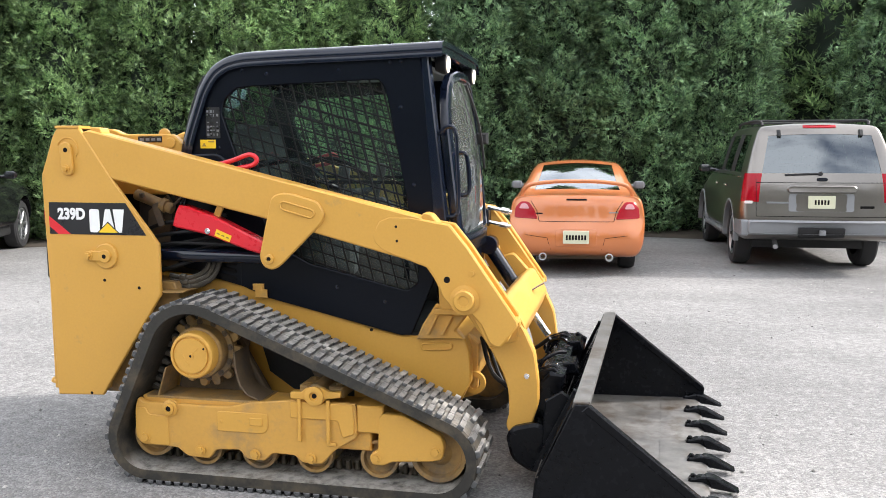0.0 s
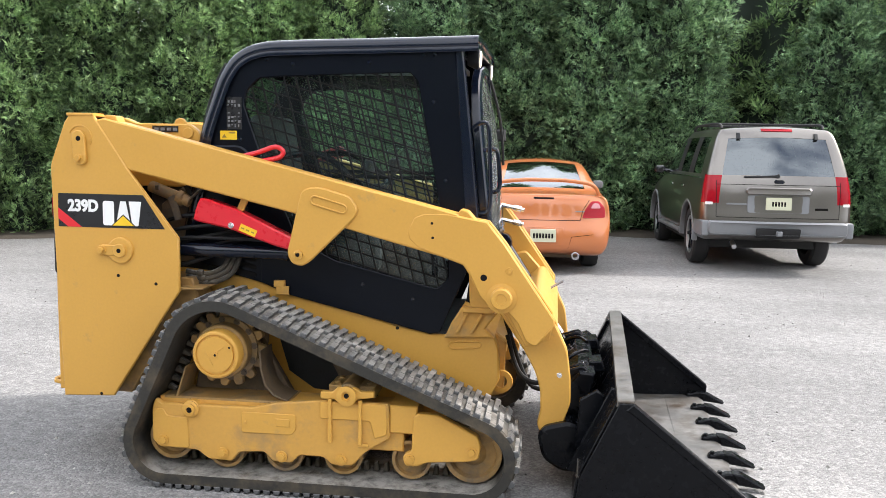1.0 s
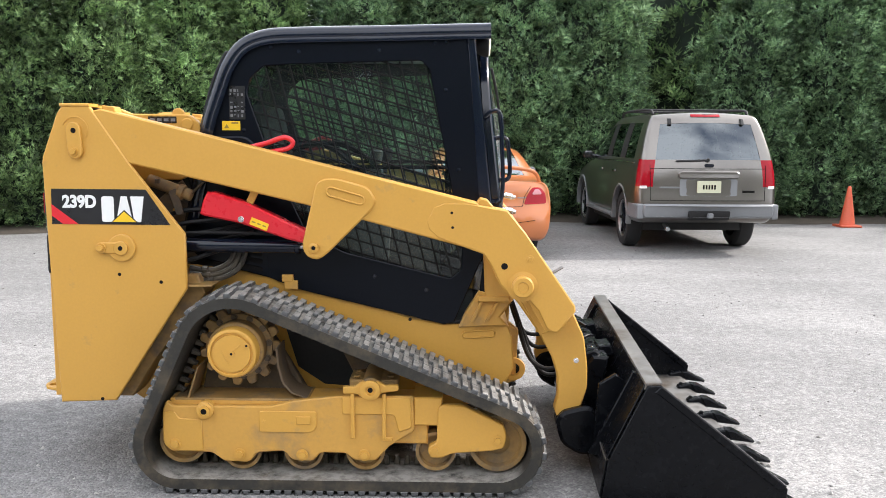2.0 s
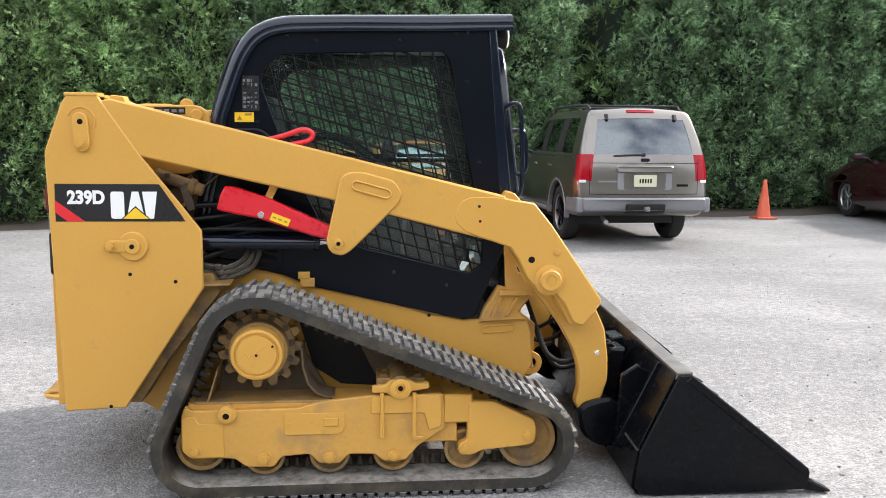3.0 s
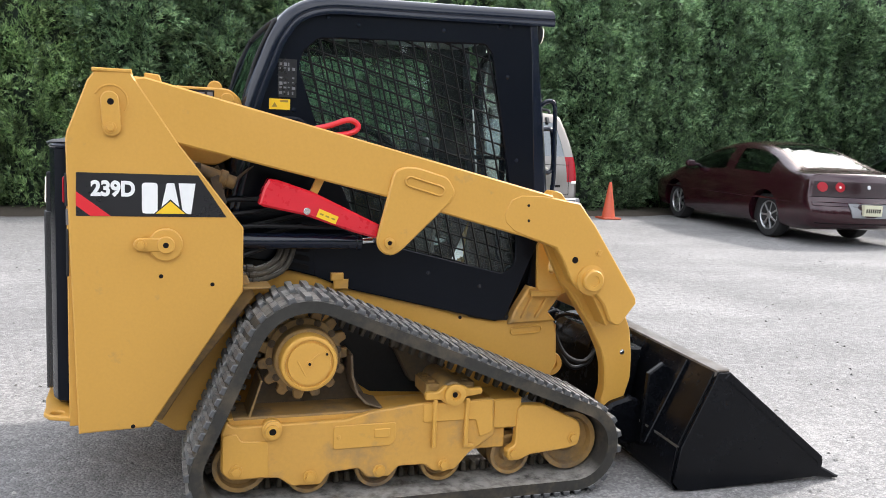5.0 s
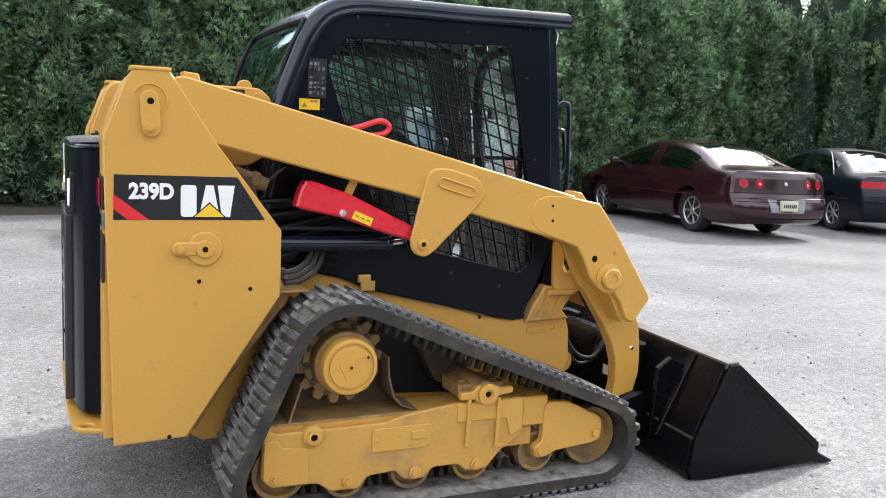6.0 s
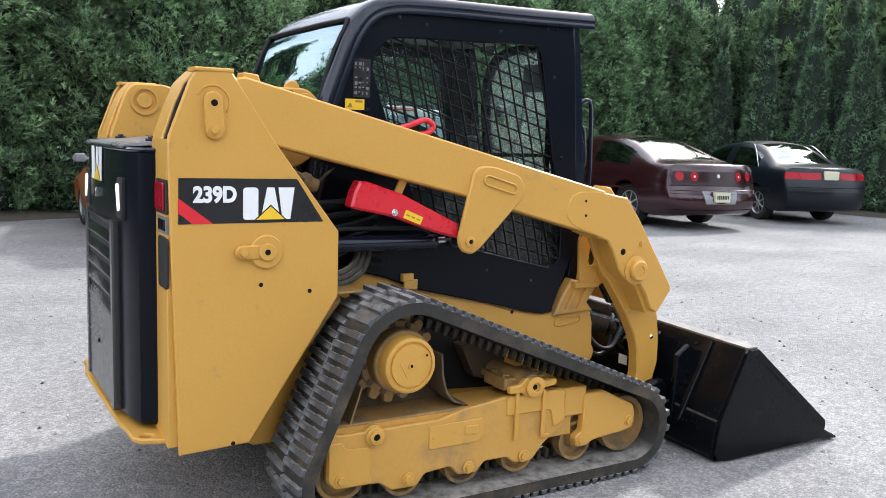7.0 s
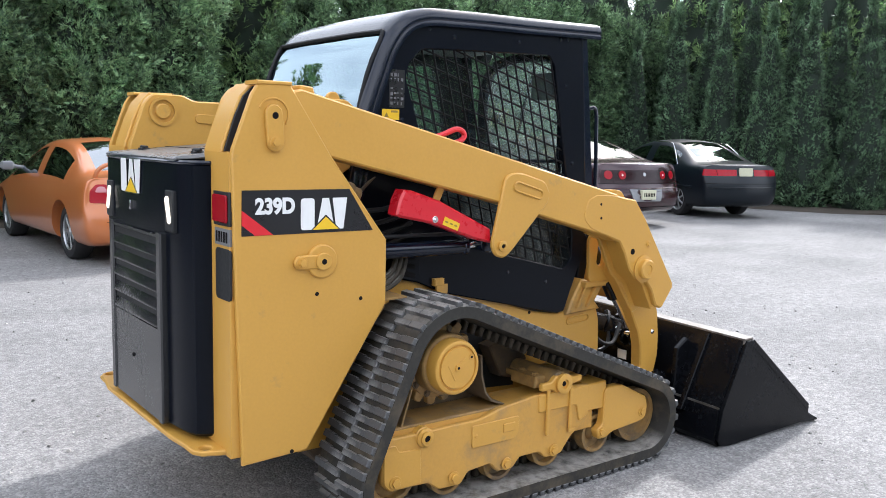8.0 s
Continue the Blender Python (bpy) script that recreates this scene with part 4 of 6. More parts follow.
part("roof_lip", Shape().prism([(0.955, 1.93), (1.045, 1.955), (1.047, 1.912), (1.035, 1.905), (0.955, 1.90)], -0.466, 0.466, 0.005), BLACK, cab)
part("rear_wall", Shape().prism([(-0.29, 1.0), (-0.245, 1.35), (-0.225, 1.35), (-0.26, 1.0)], -0.44, 0.44, 0.003), BLACK_SATIN, cab)
part("cab_floor", Shape().box(-0.25, 1.0, -0.42, 0.42, 0.60, 0.66, 0.004), BLACK_MATT, cab)
for s in (-1, 1):
    inside = rounded(WINDOW, 0.012, 2)

    def crossings(c, dx, dz):
        """Where the line through c along (dx, dz) enters and leaves the opening."""
        ts = []
        for a, b in zip(inside, inside[1:] + inside[:1]):
            ex, ez = b[0] - a[0], b[1] - a[1]
            den = dx * ez - dz * ex
            if abs(den) > 1e-9:
                t = ((a[0] - c[0]) * ez - (a[1] - c[1]) * ex) / den
                u = ((a[0] - c[0]) * dz - (a[1] - c[1]) * dx) / den
                if 0 <= u < 1:
                    ts.append(t)
        return sorted(ts)
    for family, (ang, y) in enumerate(((-16, 0.446), (-76, 0.450))):
        dx, dz = math.cos(radians(ang)), math.sin(radians(ang))
        for step in range(-24, 25):
            c = (0.45 - dz * step * 0.052, 1.35 + dx * step * 0.052)
            ts = crossings(c, dx, dz)
            for a, b in zip(ts[::2], ts[1::2]):
                p, q = a - 0.012, b + 0.012
                guard = Shape().rod((c[0] + dx * p, s * (y - 0.008), c[1] + dz * p), (c[0] + dx * q, s * (y - 0.008), c[1] + dz * q), 0.0041, 6)
                part("guard_bar", guard, GUARD, cab)
    glass_pane = Shape().prism(inset(WINDOW, -0.01), s * 0.418, s * 0.422, 0)
    w = part("side_window", glass_pane, CAB_GLASS, cab, "side pane behind the guard")
    w.visible_shadow = False
    part("window_rail", Shape().box(0.14, 0.90, s * 0.405, s * 0.417, 1.335, 1.352, 0.002).box(0.86, 0.885, s * 0.405, s * 0.417, 0.9, 1.75, 0.002), BLACK_SATIN, cab)
    for x, z in ((0.106, 1.856), (0.226, 1.837), (0.573, 1.845), (0.813, 1.877), (0.862, 1.88), (0.86, 1.677), (0.919, 1.335), (-0.02, 1.50), (0.78, 0.80), (0.55, 0.86)):
        part("screw", Shape().bolt((x, s * 0.453, z), (0, s, 0), 0.006, 0.006), BLACK, cab)
    part("gutter", Shape().tube([(-0.150, s * 0.456, 1.60), (-0.113, s * 0.456, 1.714), (-0.05, s * 0.456, 1.813), (0.035, s * 0.456, 1.866), (0.165, s * 0.456, 1.882)], 0.004, 6, 4), BLACK, cab)
    part("warning_label", Shape().box(-0.113, -0.034, s * 0.453, s * 0.4545, 1.499, 1.539, 0), DECAL_YELLOW, cab, "yellow warning label")
    part("print_bar", Shape().box(-0.072, -0.042, s * 0.4545, s * 0.4555, 1.527, 1.535, 0), TAN_PRINT, cab)
    part("print_bar", Shape().prism([(-0.104, 1.508), (-0.082, 1.508), (-0.093, 1.526)], s * 0.4545, s * 0.4555, 0), TAN_PRINT, cab)
    sticker = part("instruction_label", Shape().box(-0.081, -0.011, s * 0.453, s * 0.4542, 1.546, 1.690, 0), DECAL_BLACK, cab, "black label with pale pictograms")
    small = random.Random(5)
    for row in range(7):
        for k in range(4):
            x, z, w = -0.076 + 0.016 * k, 1.676 - 0.018 * row, small.uniform(0.004, 0.012)
            if row != 2 and small.random() < 0.8:
                part("print_bar", Shape().box(x, x + w, s * 0.4542, s * 0.4550, z - small.uniform(0.004, 0.013), z, 0), DECAL_GREY, sticker)
    part("black_tank_top", Shape().prism(rounded([(-0.22, 1.30), (-0.20, 1.47), (0.0, 1.475), (0.06, 1.42), (0.10, 1.30)], 0.03, 4), s * 0.455, s * 0.50, 0.008), BLACK_SATIN, cab)
    light = part("work_light", Shape().lathe([(0, -0.05), (0.03, -0.05), (0.042, -0.02), (0.045, 0.0), (0.04, 0.004), (0, 0.004)], (1.045, s * 0.33, 1.872), (1, 0, -0.05), 20), BLACK_MATT, cab)
    part("lens", Shape().disc((1.0485, s * 0.33, 1.872), (1, 0, -0.05), 0.037, 0.006, 20, 0.002), LAMP, light, "lit white work light lens")

# front door of the cab, bowed outwards
foot, head = Vector((1.085, 0, 1.06)), Vector((0.985, 0, 1.87))
rise = (head - foot).normalized()
out = Vector((rise.z, 0, -rise.x))
DOOR_AT = Matrix(((0, -out.x, rise.x, foot.x), (1, -out.y, rise.y, foot.y), (0, -out.z, rise.z, foot.z), (0, 0, 0, 1)))
half_leaf = [(0.0, 0.0), (0.12, 0.0), (0.24, 0.0), (0.33, 0.01), (0.375, 0.06), (0.38, 0.20), (0.38, 0.36), (0.375, 0.52), (0.35, 0.64), (0.31, 0.72), (0.24, 0.775), (0.12, 0.80), (0.0, 0.805)]
leaf = half_leaf + [(-y, z) for y, z in half_leaf[-2:0:-1]]


def bowed(shape):
    """Swell the door's middle outwards, across and up."""
    shape.v = [(x, y - 0.075 * (1 - (x / 0.40) ** 2) * (0.55 + 0.45 * math.sin(math.pi * min(1, max(0, z / 0.8)))), z) for x, y, z in shape.v]
    shape.v = [tuple(DOOR_AT @ Vector(p)) for p in shape.v]
    return shape


front_door = part("cab_door", bowed(Shape().prism(leaf, -0.03, 0.01, 0.006, holes=[inset(leaf, 0.042)])), BLACK, cab, "black framed bowed cab door")
grid = Shape()
inner_leaf = inset(leaf, 0.036)
n = len(inner_leaf)
for k in range(12):
    f0, f1 = k / 12, (k + 1) / 12
    ring0 = [(x * (1 - f0), -0.012, 0.40 + (z - 0.40) * (1 - f0)) for x, z in inner_leaf]
    ring1 = [(x * (1 - f1), -0.012, 0.40 + (z - 0.40) * (1 - f1)) for x, z in inner_leaf]
    if k < 11:
        grid.add(ring0 + ring1, [(i, (i + 1) % n, n + (i + 1) % n, n + i) for i in range(n)])
    else:
        grid.add(ring0, [tuple(range(n))])
w = part("pane", bowed(grid), DOOR_GLASS, front_door, smooth=60)
w.visible_shadow = False
part("wiper", bowed(Shape().tube([(-0.02, -0.03, 0.74), (0.10, -0.035, 0.55), (0.18, -0.03, 0.33)], 0.007, 6, 3)), BLACK_MATT, front_door)
part("door_latch", Shape().box(1.075, 1.135, 0.27, 0.31, 1.52, 1.58, 0.01), BLACK_MATT, front_door)
part("door_sill", Shape().prism([(1.03, 0.98), (1.04, 1.10), (1.115, 1.10), (1.12, 1.0)], -0.38, 0.38, 0.01), BLACK_SATIN, cab)
for s in (-1, 1):
    part("front_pillar", Shape().prism([(0.95, 1.90), (0.985, 1.90), (1.08, 1.05), (1.035, 0.98), (1.02, 1.0)], s * 0.385, s * 0.455, 0.006), BLACK, cab)
part("grab_handle", Shape().tube([(1.03, -0.41, 1.565), (1.065, -0.415, 1.590), (1.100, -0.415, 1.575), (1.108, -0.415, 1.45), (1.115, -0.415, 1.28), (1.105, -0.415, 1.20), (1.06, -0.41, 1.19)], 0.0095, 10, 4), BLACK, cab)
part("door_handle", Shape().tube([(1.07, -0.33, 1.47), (1.125, -0.33, 1.475), (1.14, -0.33, 1.44), (1.15, -0.33, 1.32), (1.13, -0.33, 1.285), (1.09, -0.33, 1.29)], 0.010, 10, 4), BLACK, front_door)
part("front_wall", Shape().prism([(1.00, 0.66), (1.055, 1.09), (1.075, 1.09), (1.10, 0.95), (1.04, 0.66)], -0.42, 0.42, 0.004), BLACK_SATIN, cab)

# cab inside
seat = part("seat", Shape().prism(rounded([(0.05, 0.98), (0.60, 1.02), (0.62, 1.08), (0.56, 1.12), (0.20, 1.09), (0.12, 1.16), (0.02, 1.62), (-0.06, 1.62), (-0.08, 1.50), (0.0, 1.05)], 0.03, 3), -0.23, 0.23, 0.03), SEAT, cab, "black vinyl operator seat")
for s in (-1, 1):
    part("console", Shape().prism(rounded([(0.10, 0.9), (0.15, 1.22), (0.55, 1.24), (0.62, 1.18), (0.60, 0.9)], 0.03, 3), s * 0.27, s * 0.37, 0.02), SEAT, cab)
    part("joystick", Shape().tube([(0.52, s * 0.31, 1.22), (0.53, s * 0.31, 1.30), (0.545, s * 0.31, 1.36)], 0.014, 8, 3).disc((0.54, s * 0.31, 1.35), (0.15, 0, 1), 0.028, 0.07, 12, 0.01), SEAT, cab)
part("lap_bar", Shape().tube([(0.0, -0.28, 1.40), (0.30, -0.28, 1.44), (0.50, -0.26, 1.30), (0.52, 0.26, 1.30), (0.30, 0.28, 1.44), (0.0, 0.28, 1.40)], 0.016, 8, 4), BLACK_SATIN, cab)
# Added dark panel, blocks the bright view through the far window's lower part.
part("far_window_blocker", Shape().prism([(0.02, 0.66), (0.02, 1.16), (0.62, 1.16), (0.80, 1.02), (0.84, 0.66)], 0.395, 0.412, 0.004), SEAT, cab)
part("headliner", Shape().box(0.0, 0.93, -0.41, 0.41, 1.86, 1.885, 0.005), GREY_TRIM, cab)
part("monitor", Shape().box(0.86, 0.90, -0.36, -0.22, 1.62, 1.74, 0.006), GREY_TRIM, cab)

# undercarriage
Y_OUT, Y_IN = 0.835, 0.515


def hull(points):
    pts = sorted(points)

    def half(seq):
        h = []
        for p in seq:
            while len(h) > 1 and (h[-1][0] - h[-2][0]) * (p[1] - h[-2][1]) - (h[-1][1] - h[-2][1]) * (p[0] - h[-2][0]) <= 1e-12:
                h.pop()
            h.append(p)
        return h
    a, b = half(pts), half(pts[::-1])
    return a[:-1] + b[:-1]


def along(loop, n):
    """n points at even steps round a closed line, with their outward normals."""
    pts = [Vector(p) for p in loop] + [Vector(loop[0])]
    run = [0]
    for a, b in zip(pts, pts[1:]):
        run.append(run[-1] + (b - a).length)
    out, i = [], 0
    for k in range(n):
        d = run[-1] * k / n
        while run[i + 1] < d:
            i += 1
        a, b = pts[i], pts[i + 1]
        p = a + (b - a) * ((d - run[i]) / max(1e-9, run[i + 1] - run[i]))
        out.append(p)
    res = []
    for k in range(n):
        t = (out[(k + 1) % n] - out[k - 1]).normalized()
        res.append((out[k], t, Vector((t.y, -t.x))))
    return res, run[-1]


BELT = hull(circle(0.0, 0.594, 0.178, 64) + circle(-0.232, 0.203, 0.125, 48) + circle(1.092, 0.203, 0.125, 48))
def tread_block(flare):
    """A tread block across half the track: a straight bar, its outer end stepped back a little."""
    bar = Shape()
    for y0, y1, x0, x1, h in ((-0.084, 0.012, -0.0135, 0.0145, 0.016), (0.008, 0.084, -0.0155 - flare, 0.0125 + flare, 0.015)):
        bar.prism([(x0, -0.004), (x1, -0.004), (x1 - 0.004, h), (x0 + 0.004, h)], y0, y1, 0.003)
    return bar


lug = tread_block(0.002).mesh("tread_lug")
lug.materials.append(TREAD)
guide = Shape().prism([(-0.007, -0.026), (0.007, -0.026), (0.012, 0.014), (-0.012, 0.014)], -0.017, 0.017, 0.004).mesh("guide_lug")
guide.materials.append(RUBBER)


def undercarriage(s):
    belt = Shape()
    n = 168
    ring, length = along(BELT, n)
    verts, faces = [], []
    for p, t, o in ring:
        for y, h in ((Y_IN, 0), (Y_IN, 0.055), (Y_IN + 0.010, 0.062), (Y_OUT - 0.010, 0.062), (Y_OUT, 0.055), (Y_OUT, 0.012)):
            verts.append((p.x + o.x * h, s * y, p.y + o.y * h))
    for i in range(n):
        for j in range(6):
            a, b = i * 6 + j, i * 6 + (j + 1) % 6
            c, d = ((i + 1) % n) * 6 + (j + 1) % 6, ((i + 1) % n) * 6 + j
            faces.append((a, b, c, d))
    belt.add(verts, faces)
    track = part("rubber_track", belt, RUBBER, loader, "dusty dark grey rubber track with block tread")
    pitch_count = round(length / 0.0435)
    pitches, _ = along(BELT, pitch_count * 2)
    for i, (p, t, o) in enumerate(pitches):
        near_side = i % 2 == 0
        y, turn = (Y_OUT - 0.083, 1) if near_side else (Y_IN + 0.083, -1)
        ob = part("tread_lug", lug, TREAD, track)
        q = p + o * 0.060
        ob.matrix_local = Matrix(((t.x, 0, o.x, q.x), (0, 1, 0, s * y), (t.y, 0, o.y, q.y), (0, 0, 0, 1))) @ Matrix.Diagonal((1, s * turn, 1, 1)) @ pose(0, 0, 0, 0, 0, 1)
    for i, (p, t, o) in enumerate(pitches[::2]):
        for y in (0.657,):
            q = p - o * 0.012
            ob = part("guide_lug", guide, RUBBER, track)
            ob.matrix_local = Matrix(((t.x, 0, o.x, q.x), (0, 1, 0, s * y), (t.y, 0, o.y, q.y), (0, 0, 0, 1)))

    beam = [(-0.303, 0.345), (-0.287, 0.384), (-0.262, 0.362), (0.15, 0.364), (0.24, 0.388), (0.45, 0.412), (0.738, 0.412), (0.745, 0.265), (0.64, 0.198), (0.585, 0.135), (0.495, 0.135), (0.46, 0.166), (0.355, 0.168), (0.32, 0.13), (0.235, 0.133), (0.20, 0.173), (0.09, 0.165), (0.055, 0.122), (-0.05, 0.125), (-0.10, 0.162), (-0.20, 0.165), (-0.27, 0.165), (-0.305, 0.20)]
    frame_part = part("track_frame", Shape().prism(rounded(beam, 0.012, 2), s * 0.755, s * 0.785, 0.005).box(-0.28, 0.80, s * 0.58, s * 0.757, 0.20, 0.385, 0.006), YELLOW_WORN, loader, "dusty yellow track roller frame")
    part("frame_block", Shape().box(0.74, 0.86, s * 0.60, s * 0.775, 0.285, 0.405, 0.006), YELLOW, frame_part)
    part("frame_block", Shape().prism(rounded([(0.445, 0.335), (0.445, 0.41), (0.73, 0.41), (0.735, 0.28), (0.68, 0.26), (0.66, 0.335)], 0.01, 2), s * 0.78, s * 0.792, 0.004), YELLOW, frame_part)
    part("corner_plate", Shape().prism(rounded([(-0.30, 0.20), (-0.30, 0.335), (-0.25, 0.34), (-0.235, 0.31), (-0.14, 0.305), (-0.135, 0.17), (-0.27, 0.17)], 0.01, 2), s * 0.783, s * 0.790, 0.003), YELLOW, frame_part)
    for x in (0.49, 0.62):
        part("strap", Shape().box(x - 0.008, x + 0.008, s * 0.79, s * 0.802, 0.235, 0.425, 0.003), YELLOW, frame_part)
    for x in (0.62,):
        part("strap_foot", Shape().box(x - 0.008, x + 0.035, s * 0.79, s * 0.797, 0.225, 0.24, 0.002), YELLOW, frame_part)
    rim = rounded([(0.10, 0.255), (0.10, 0.345), (0.34, 0.345), (0.34, 0.28), (0.32, 0.255)], 0.012, 3)
    part("access_cover", Shape().prism(rim, s * 0.785, s * 0.790, 0.002), YELLOW, frame_part)
    part("cover_clip", Shape().box(0.255, 0.315, s * 0.789, s * 0.795, 0.29, 0.325, 0.003), YELLOW, frame_part)
    part("bolt", Shape().bolt((0.12, s * 0.79, 0.30), (0, s, 0), 0.006), YELLOW, frame_part)
    part("frame_bolt", Shape().lathe([(0, 0), (0.034, 0), (0.036, 0.012), (0.026, 0.016), (0.026, 0.026), (0.014, 0.028), (0.012, 0.02), (0, 0.02)], (-0.125, s * 0.785, 0.345), (0, s, 0), 20).rod((-0.125, s * 0.62, 0.345), (-0.125, s * 0.79, 0.345), 0.038, 20), YELLOW, frame_part)
    part("pin_hole", Shape().disc((-0.125, s * 0.802, 0.345), (0, s, 0), 0.013, 0.006, 10, 0.001), INK, frame_part)
    axle = Shape().prism(rounded([(0.45, 0.425), (0.45, 0.455), (0.50, 0.455), (0.525, 0.478), (0.60, 0.478), (0.625, 0.462), (0.68, 0.465), (0.68, 0.44), (0.61, 0.43), (0.59, 0.405), (0.535, 0.405), (0.51, 0.425)], 0.008, 2), s * 0.775, s * 0.80, 0.004)
    axle.lathe([(0, 0), (0.040, 0), (0.042, 0.02), (0.030, 0.024), (0.020, 0.024), (0.018, 0.014), (0, 0.014)], (0.564, s * 0.795, 0.445), (0, s, 0), 24)
    part("axle_clamp", axle, YELLOW, frame_part)
    part("pin_hole", Shape().disc((0.564, s * 0.806, 0.445), (0, s, 0), 0.011, 0.005, 10, 0.001), INK, frame_part)
    part("torsion_axle", Shape().rod((0.564, s * 0.40, 0.445), (0.564, s * 0.79, 0.445), 0.045, 20).box(0.47, 0.67, s * 0.58, s * 0.74, 0.42, 0.468, 0.008).box(0.50, 0.64, s * 0.44, s * 0.60, 0.43, 0.455, 0.006), ROLLER, frame_part)
    part("axle_arm", Shape().prism([(0.40, 0.56), (0.55, 0.60), (0.62, 0.48), (0.56, 0.40), (0.47, 0.42)], s * 0.44, s * 0.52, 0.006), DIRTY, frame_part)
    # bogie and rollers
    bogie_plate = rounded([(0.842, 0.365), (0.865, 0.378), (0.95, 0.376), (1.115, 0.295), (1.128, 0.25), (1.118, 0.195), (1.07, 0.183), (0.90, 0.170), (0.862, 0.150), (0.81, 0.150), (0.80, 0.195), (0.838, 0.215)], 0.015, 3)
    bogie = part("idler_arm", Shape().prism(bogie_plate, s * 0.745, s * 0.786, 0.005), YELLOW, frame_part)
    part("bolt", Shape().bolt((0.828, s * 0.786, 0.182), (0, s, 0), 0.016), YELLOW, bogie)
    part("bolt", Shape().bolt((1.090, s * 0.786, 0.228), (0, s, 0), 0.016), YELLOW, bogie)
    for x, z, r in ((0.016, 0.162, 0.083), (0.278, 0.162, 0.083), (0.537, 0.164, 0.083), (0.832, 0.165, 0.084), (1.092, 0.203, 0.122), (-0.232, 0.203, 0.10)):
        wheel = part("roller" if r < 0.09 else "idler", Shape().lathe([(0, 0.0), (0.03, 0.0), (0.03, -0.012), (r * 0.45, -0.030), (r * 0.78, -0.030), (r * 0.84, -0.004), (r, -0.004), (r, -0.05), (r * 0.72, -0.07), (r * 0.72, -0.12), (r, -0.14), (r, -0.19), (0, -0.19)], (x, s * 0.752, z), (0, s, 0), 28), ROLLER, frame_part, "yellow steel roller worn on its rim")
        if r < 0.09 and x < 0.7 or x < -0.2:
            part("bolt", Shape().bolt((x - (0.02 if x < -0.2 else 0), s * 0.790, z - 0.003), (0, s, 0), 0.017), YELLOW, frame_part)
    # drive sprocket and its stand
    ringp = []
    for k in range(15):
        for da, r in ((-9, 0.142), (-5.5, 0.168), (-2, 0.172), (2, 0.172), (5.5, 0.168), (9, 0.142)):
            a = radians(k * 24 + da)
            ringp.append((r * math.cos(a), 0.594 + r * math.sin(a)))
    drive = part("sprocket", Shape().prism(ringp, s * 0.650, s * 0.680, 0.003), ROLLER, loader, "dirty yellow toothed drive sprocket")
    part("sprocket_ring", Shape().lathe([(0.10, 0), (0.140, 0.0), (0.140, 0.012), (0.122, 0.016), (0.10, 0.016)], (0, s * 0.680, 0.594), (0, s, 0), 32), ROLLER, drive)
    for k in range(12):
        a = radians(k * 30 + 8)
        part("bolt", Shape().bolt((0.128 * math.cos(a), s * 0.694, 0.594 + 0.128 * math.sin(a)), (0, s, 0), 0.010), DIRTY, drive)
    part("hub_barrel", Shape().lathe([(0.118, -0.17), (0.118, -0.064), (0.114, -0.058), (0.101, -0.055), (0.101, -0.17)], (0, s * 0.818, 0.594), (0, s, 0), 40), ROLLER, drive, "dirty hub barrel")
    part("hub", Shape().lathe([(0.104, -0.16), (0.104, -0.012), (0.100, -0.003), (0.094, 0.0), (0.088, 0.0), (0.086, -0.007), (0.079, -0.007), (0.077, 0.0), (0.05, 0.001), (0, 0.0)], (0, s * 0.818, 0.594), (0, s, 0), 40), YELLOW, drive)
    face = Shape().lathe([(0, 0), (0.013, 0), (0.013, 0.005), (0.006, 0.006), (0, 0.003)], (0, s * 0.818, 0.594), (0, s, 0), 16)
    part("pin_hole", Shape().disc((0, s * 0.820, 0.594), (0, s, 0), 0.006, 0.0045, 10, 0.001).disc((0.062, s * 0.8175, 0.628), (0, s, 0), 0.005, 0.005, 10, 0.001), INK, drive)
    face.prism(slot(-0.028, 0.578, 0.03, 0.003, -62), s * 0.817, s * 0.8205, 0.001)
    face.prism(slot(0.02, 0.618, 0.018, 0.003, 40), s * 0.817, s * 0.8205, 0.001)
    face.lathe([(0.004, 0), (0.012, 0), (0.012, 0.005), (0.004, 0.005), (0.004, 0)], (0.062, s * 0.816, 0.628), (0, s, 0), 14)
    part("hub_cap", face, YELLOW, drive)
    part("motor_housing", Shape().rod((0, s * 0.42, 0.594), (0, s * 0.71, 0.594), 0.105, 28), DIRTY, drive)
    back = part("drive_stand", Shape().prism([(-0.19, 0.37), (-0.13, 0.63), (-0.09, 0.66), (0.11, 0.64), (0.14, 0.60), (0.27, 0.38)], s * 0.56, s * 0.60, 0.004), DIRTY, loader, "grimy plate that carries the drive motor")
    part("gusset", Shape().prism([(-0.215, 0.365), (-0.165, 0.52), (-0.157, 0.52), (-0.205, 0.365)], s * 0.60, s * 0.755, 0.002), ROLLER, back)
    sweep = [(0.165, 0.60), (0.170, 0.52), (0.190, 0.45), (0.225, 0.41), (0.285, 0.388)]
    part("gusset", Shape().prism(sweep + [(x + 0.009, z + 0.004) for x, z in sweep[::-1]], s * 0.60, s * 0.75, 0.002), DIRTY, back)
    part("shelf", Shape().box(-0.26, 0.30, s * 0.57, s * 0.757, 0.375, 0.388, 0.004), ROLLER, back)
    for x in (0.50, 0.64):
        for y in (0.62, 0.70):
            part("bolt", Shape().bolt((x, s * y, 0.468), (0, 0, 1), 0.014), ROLLER, back)


undercarriage(-1)
undercarriage(1)

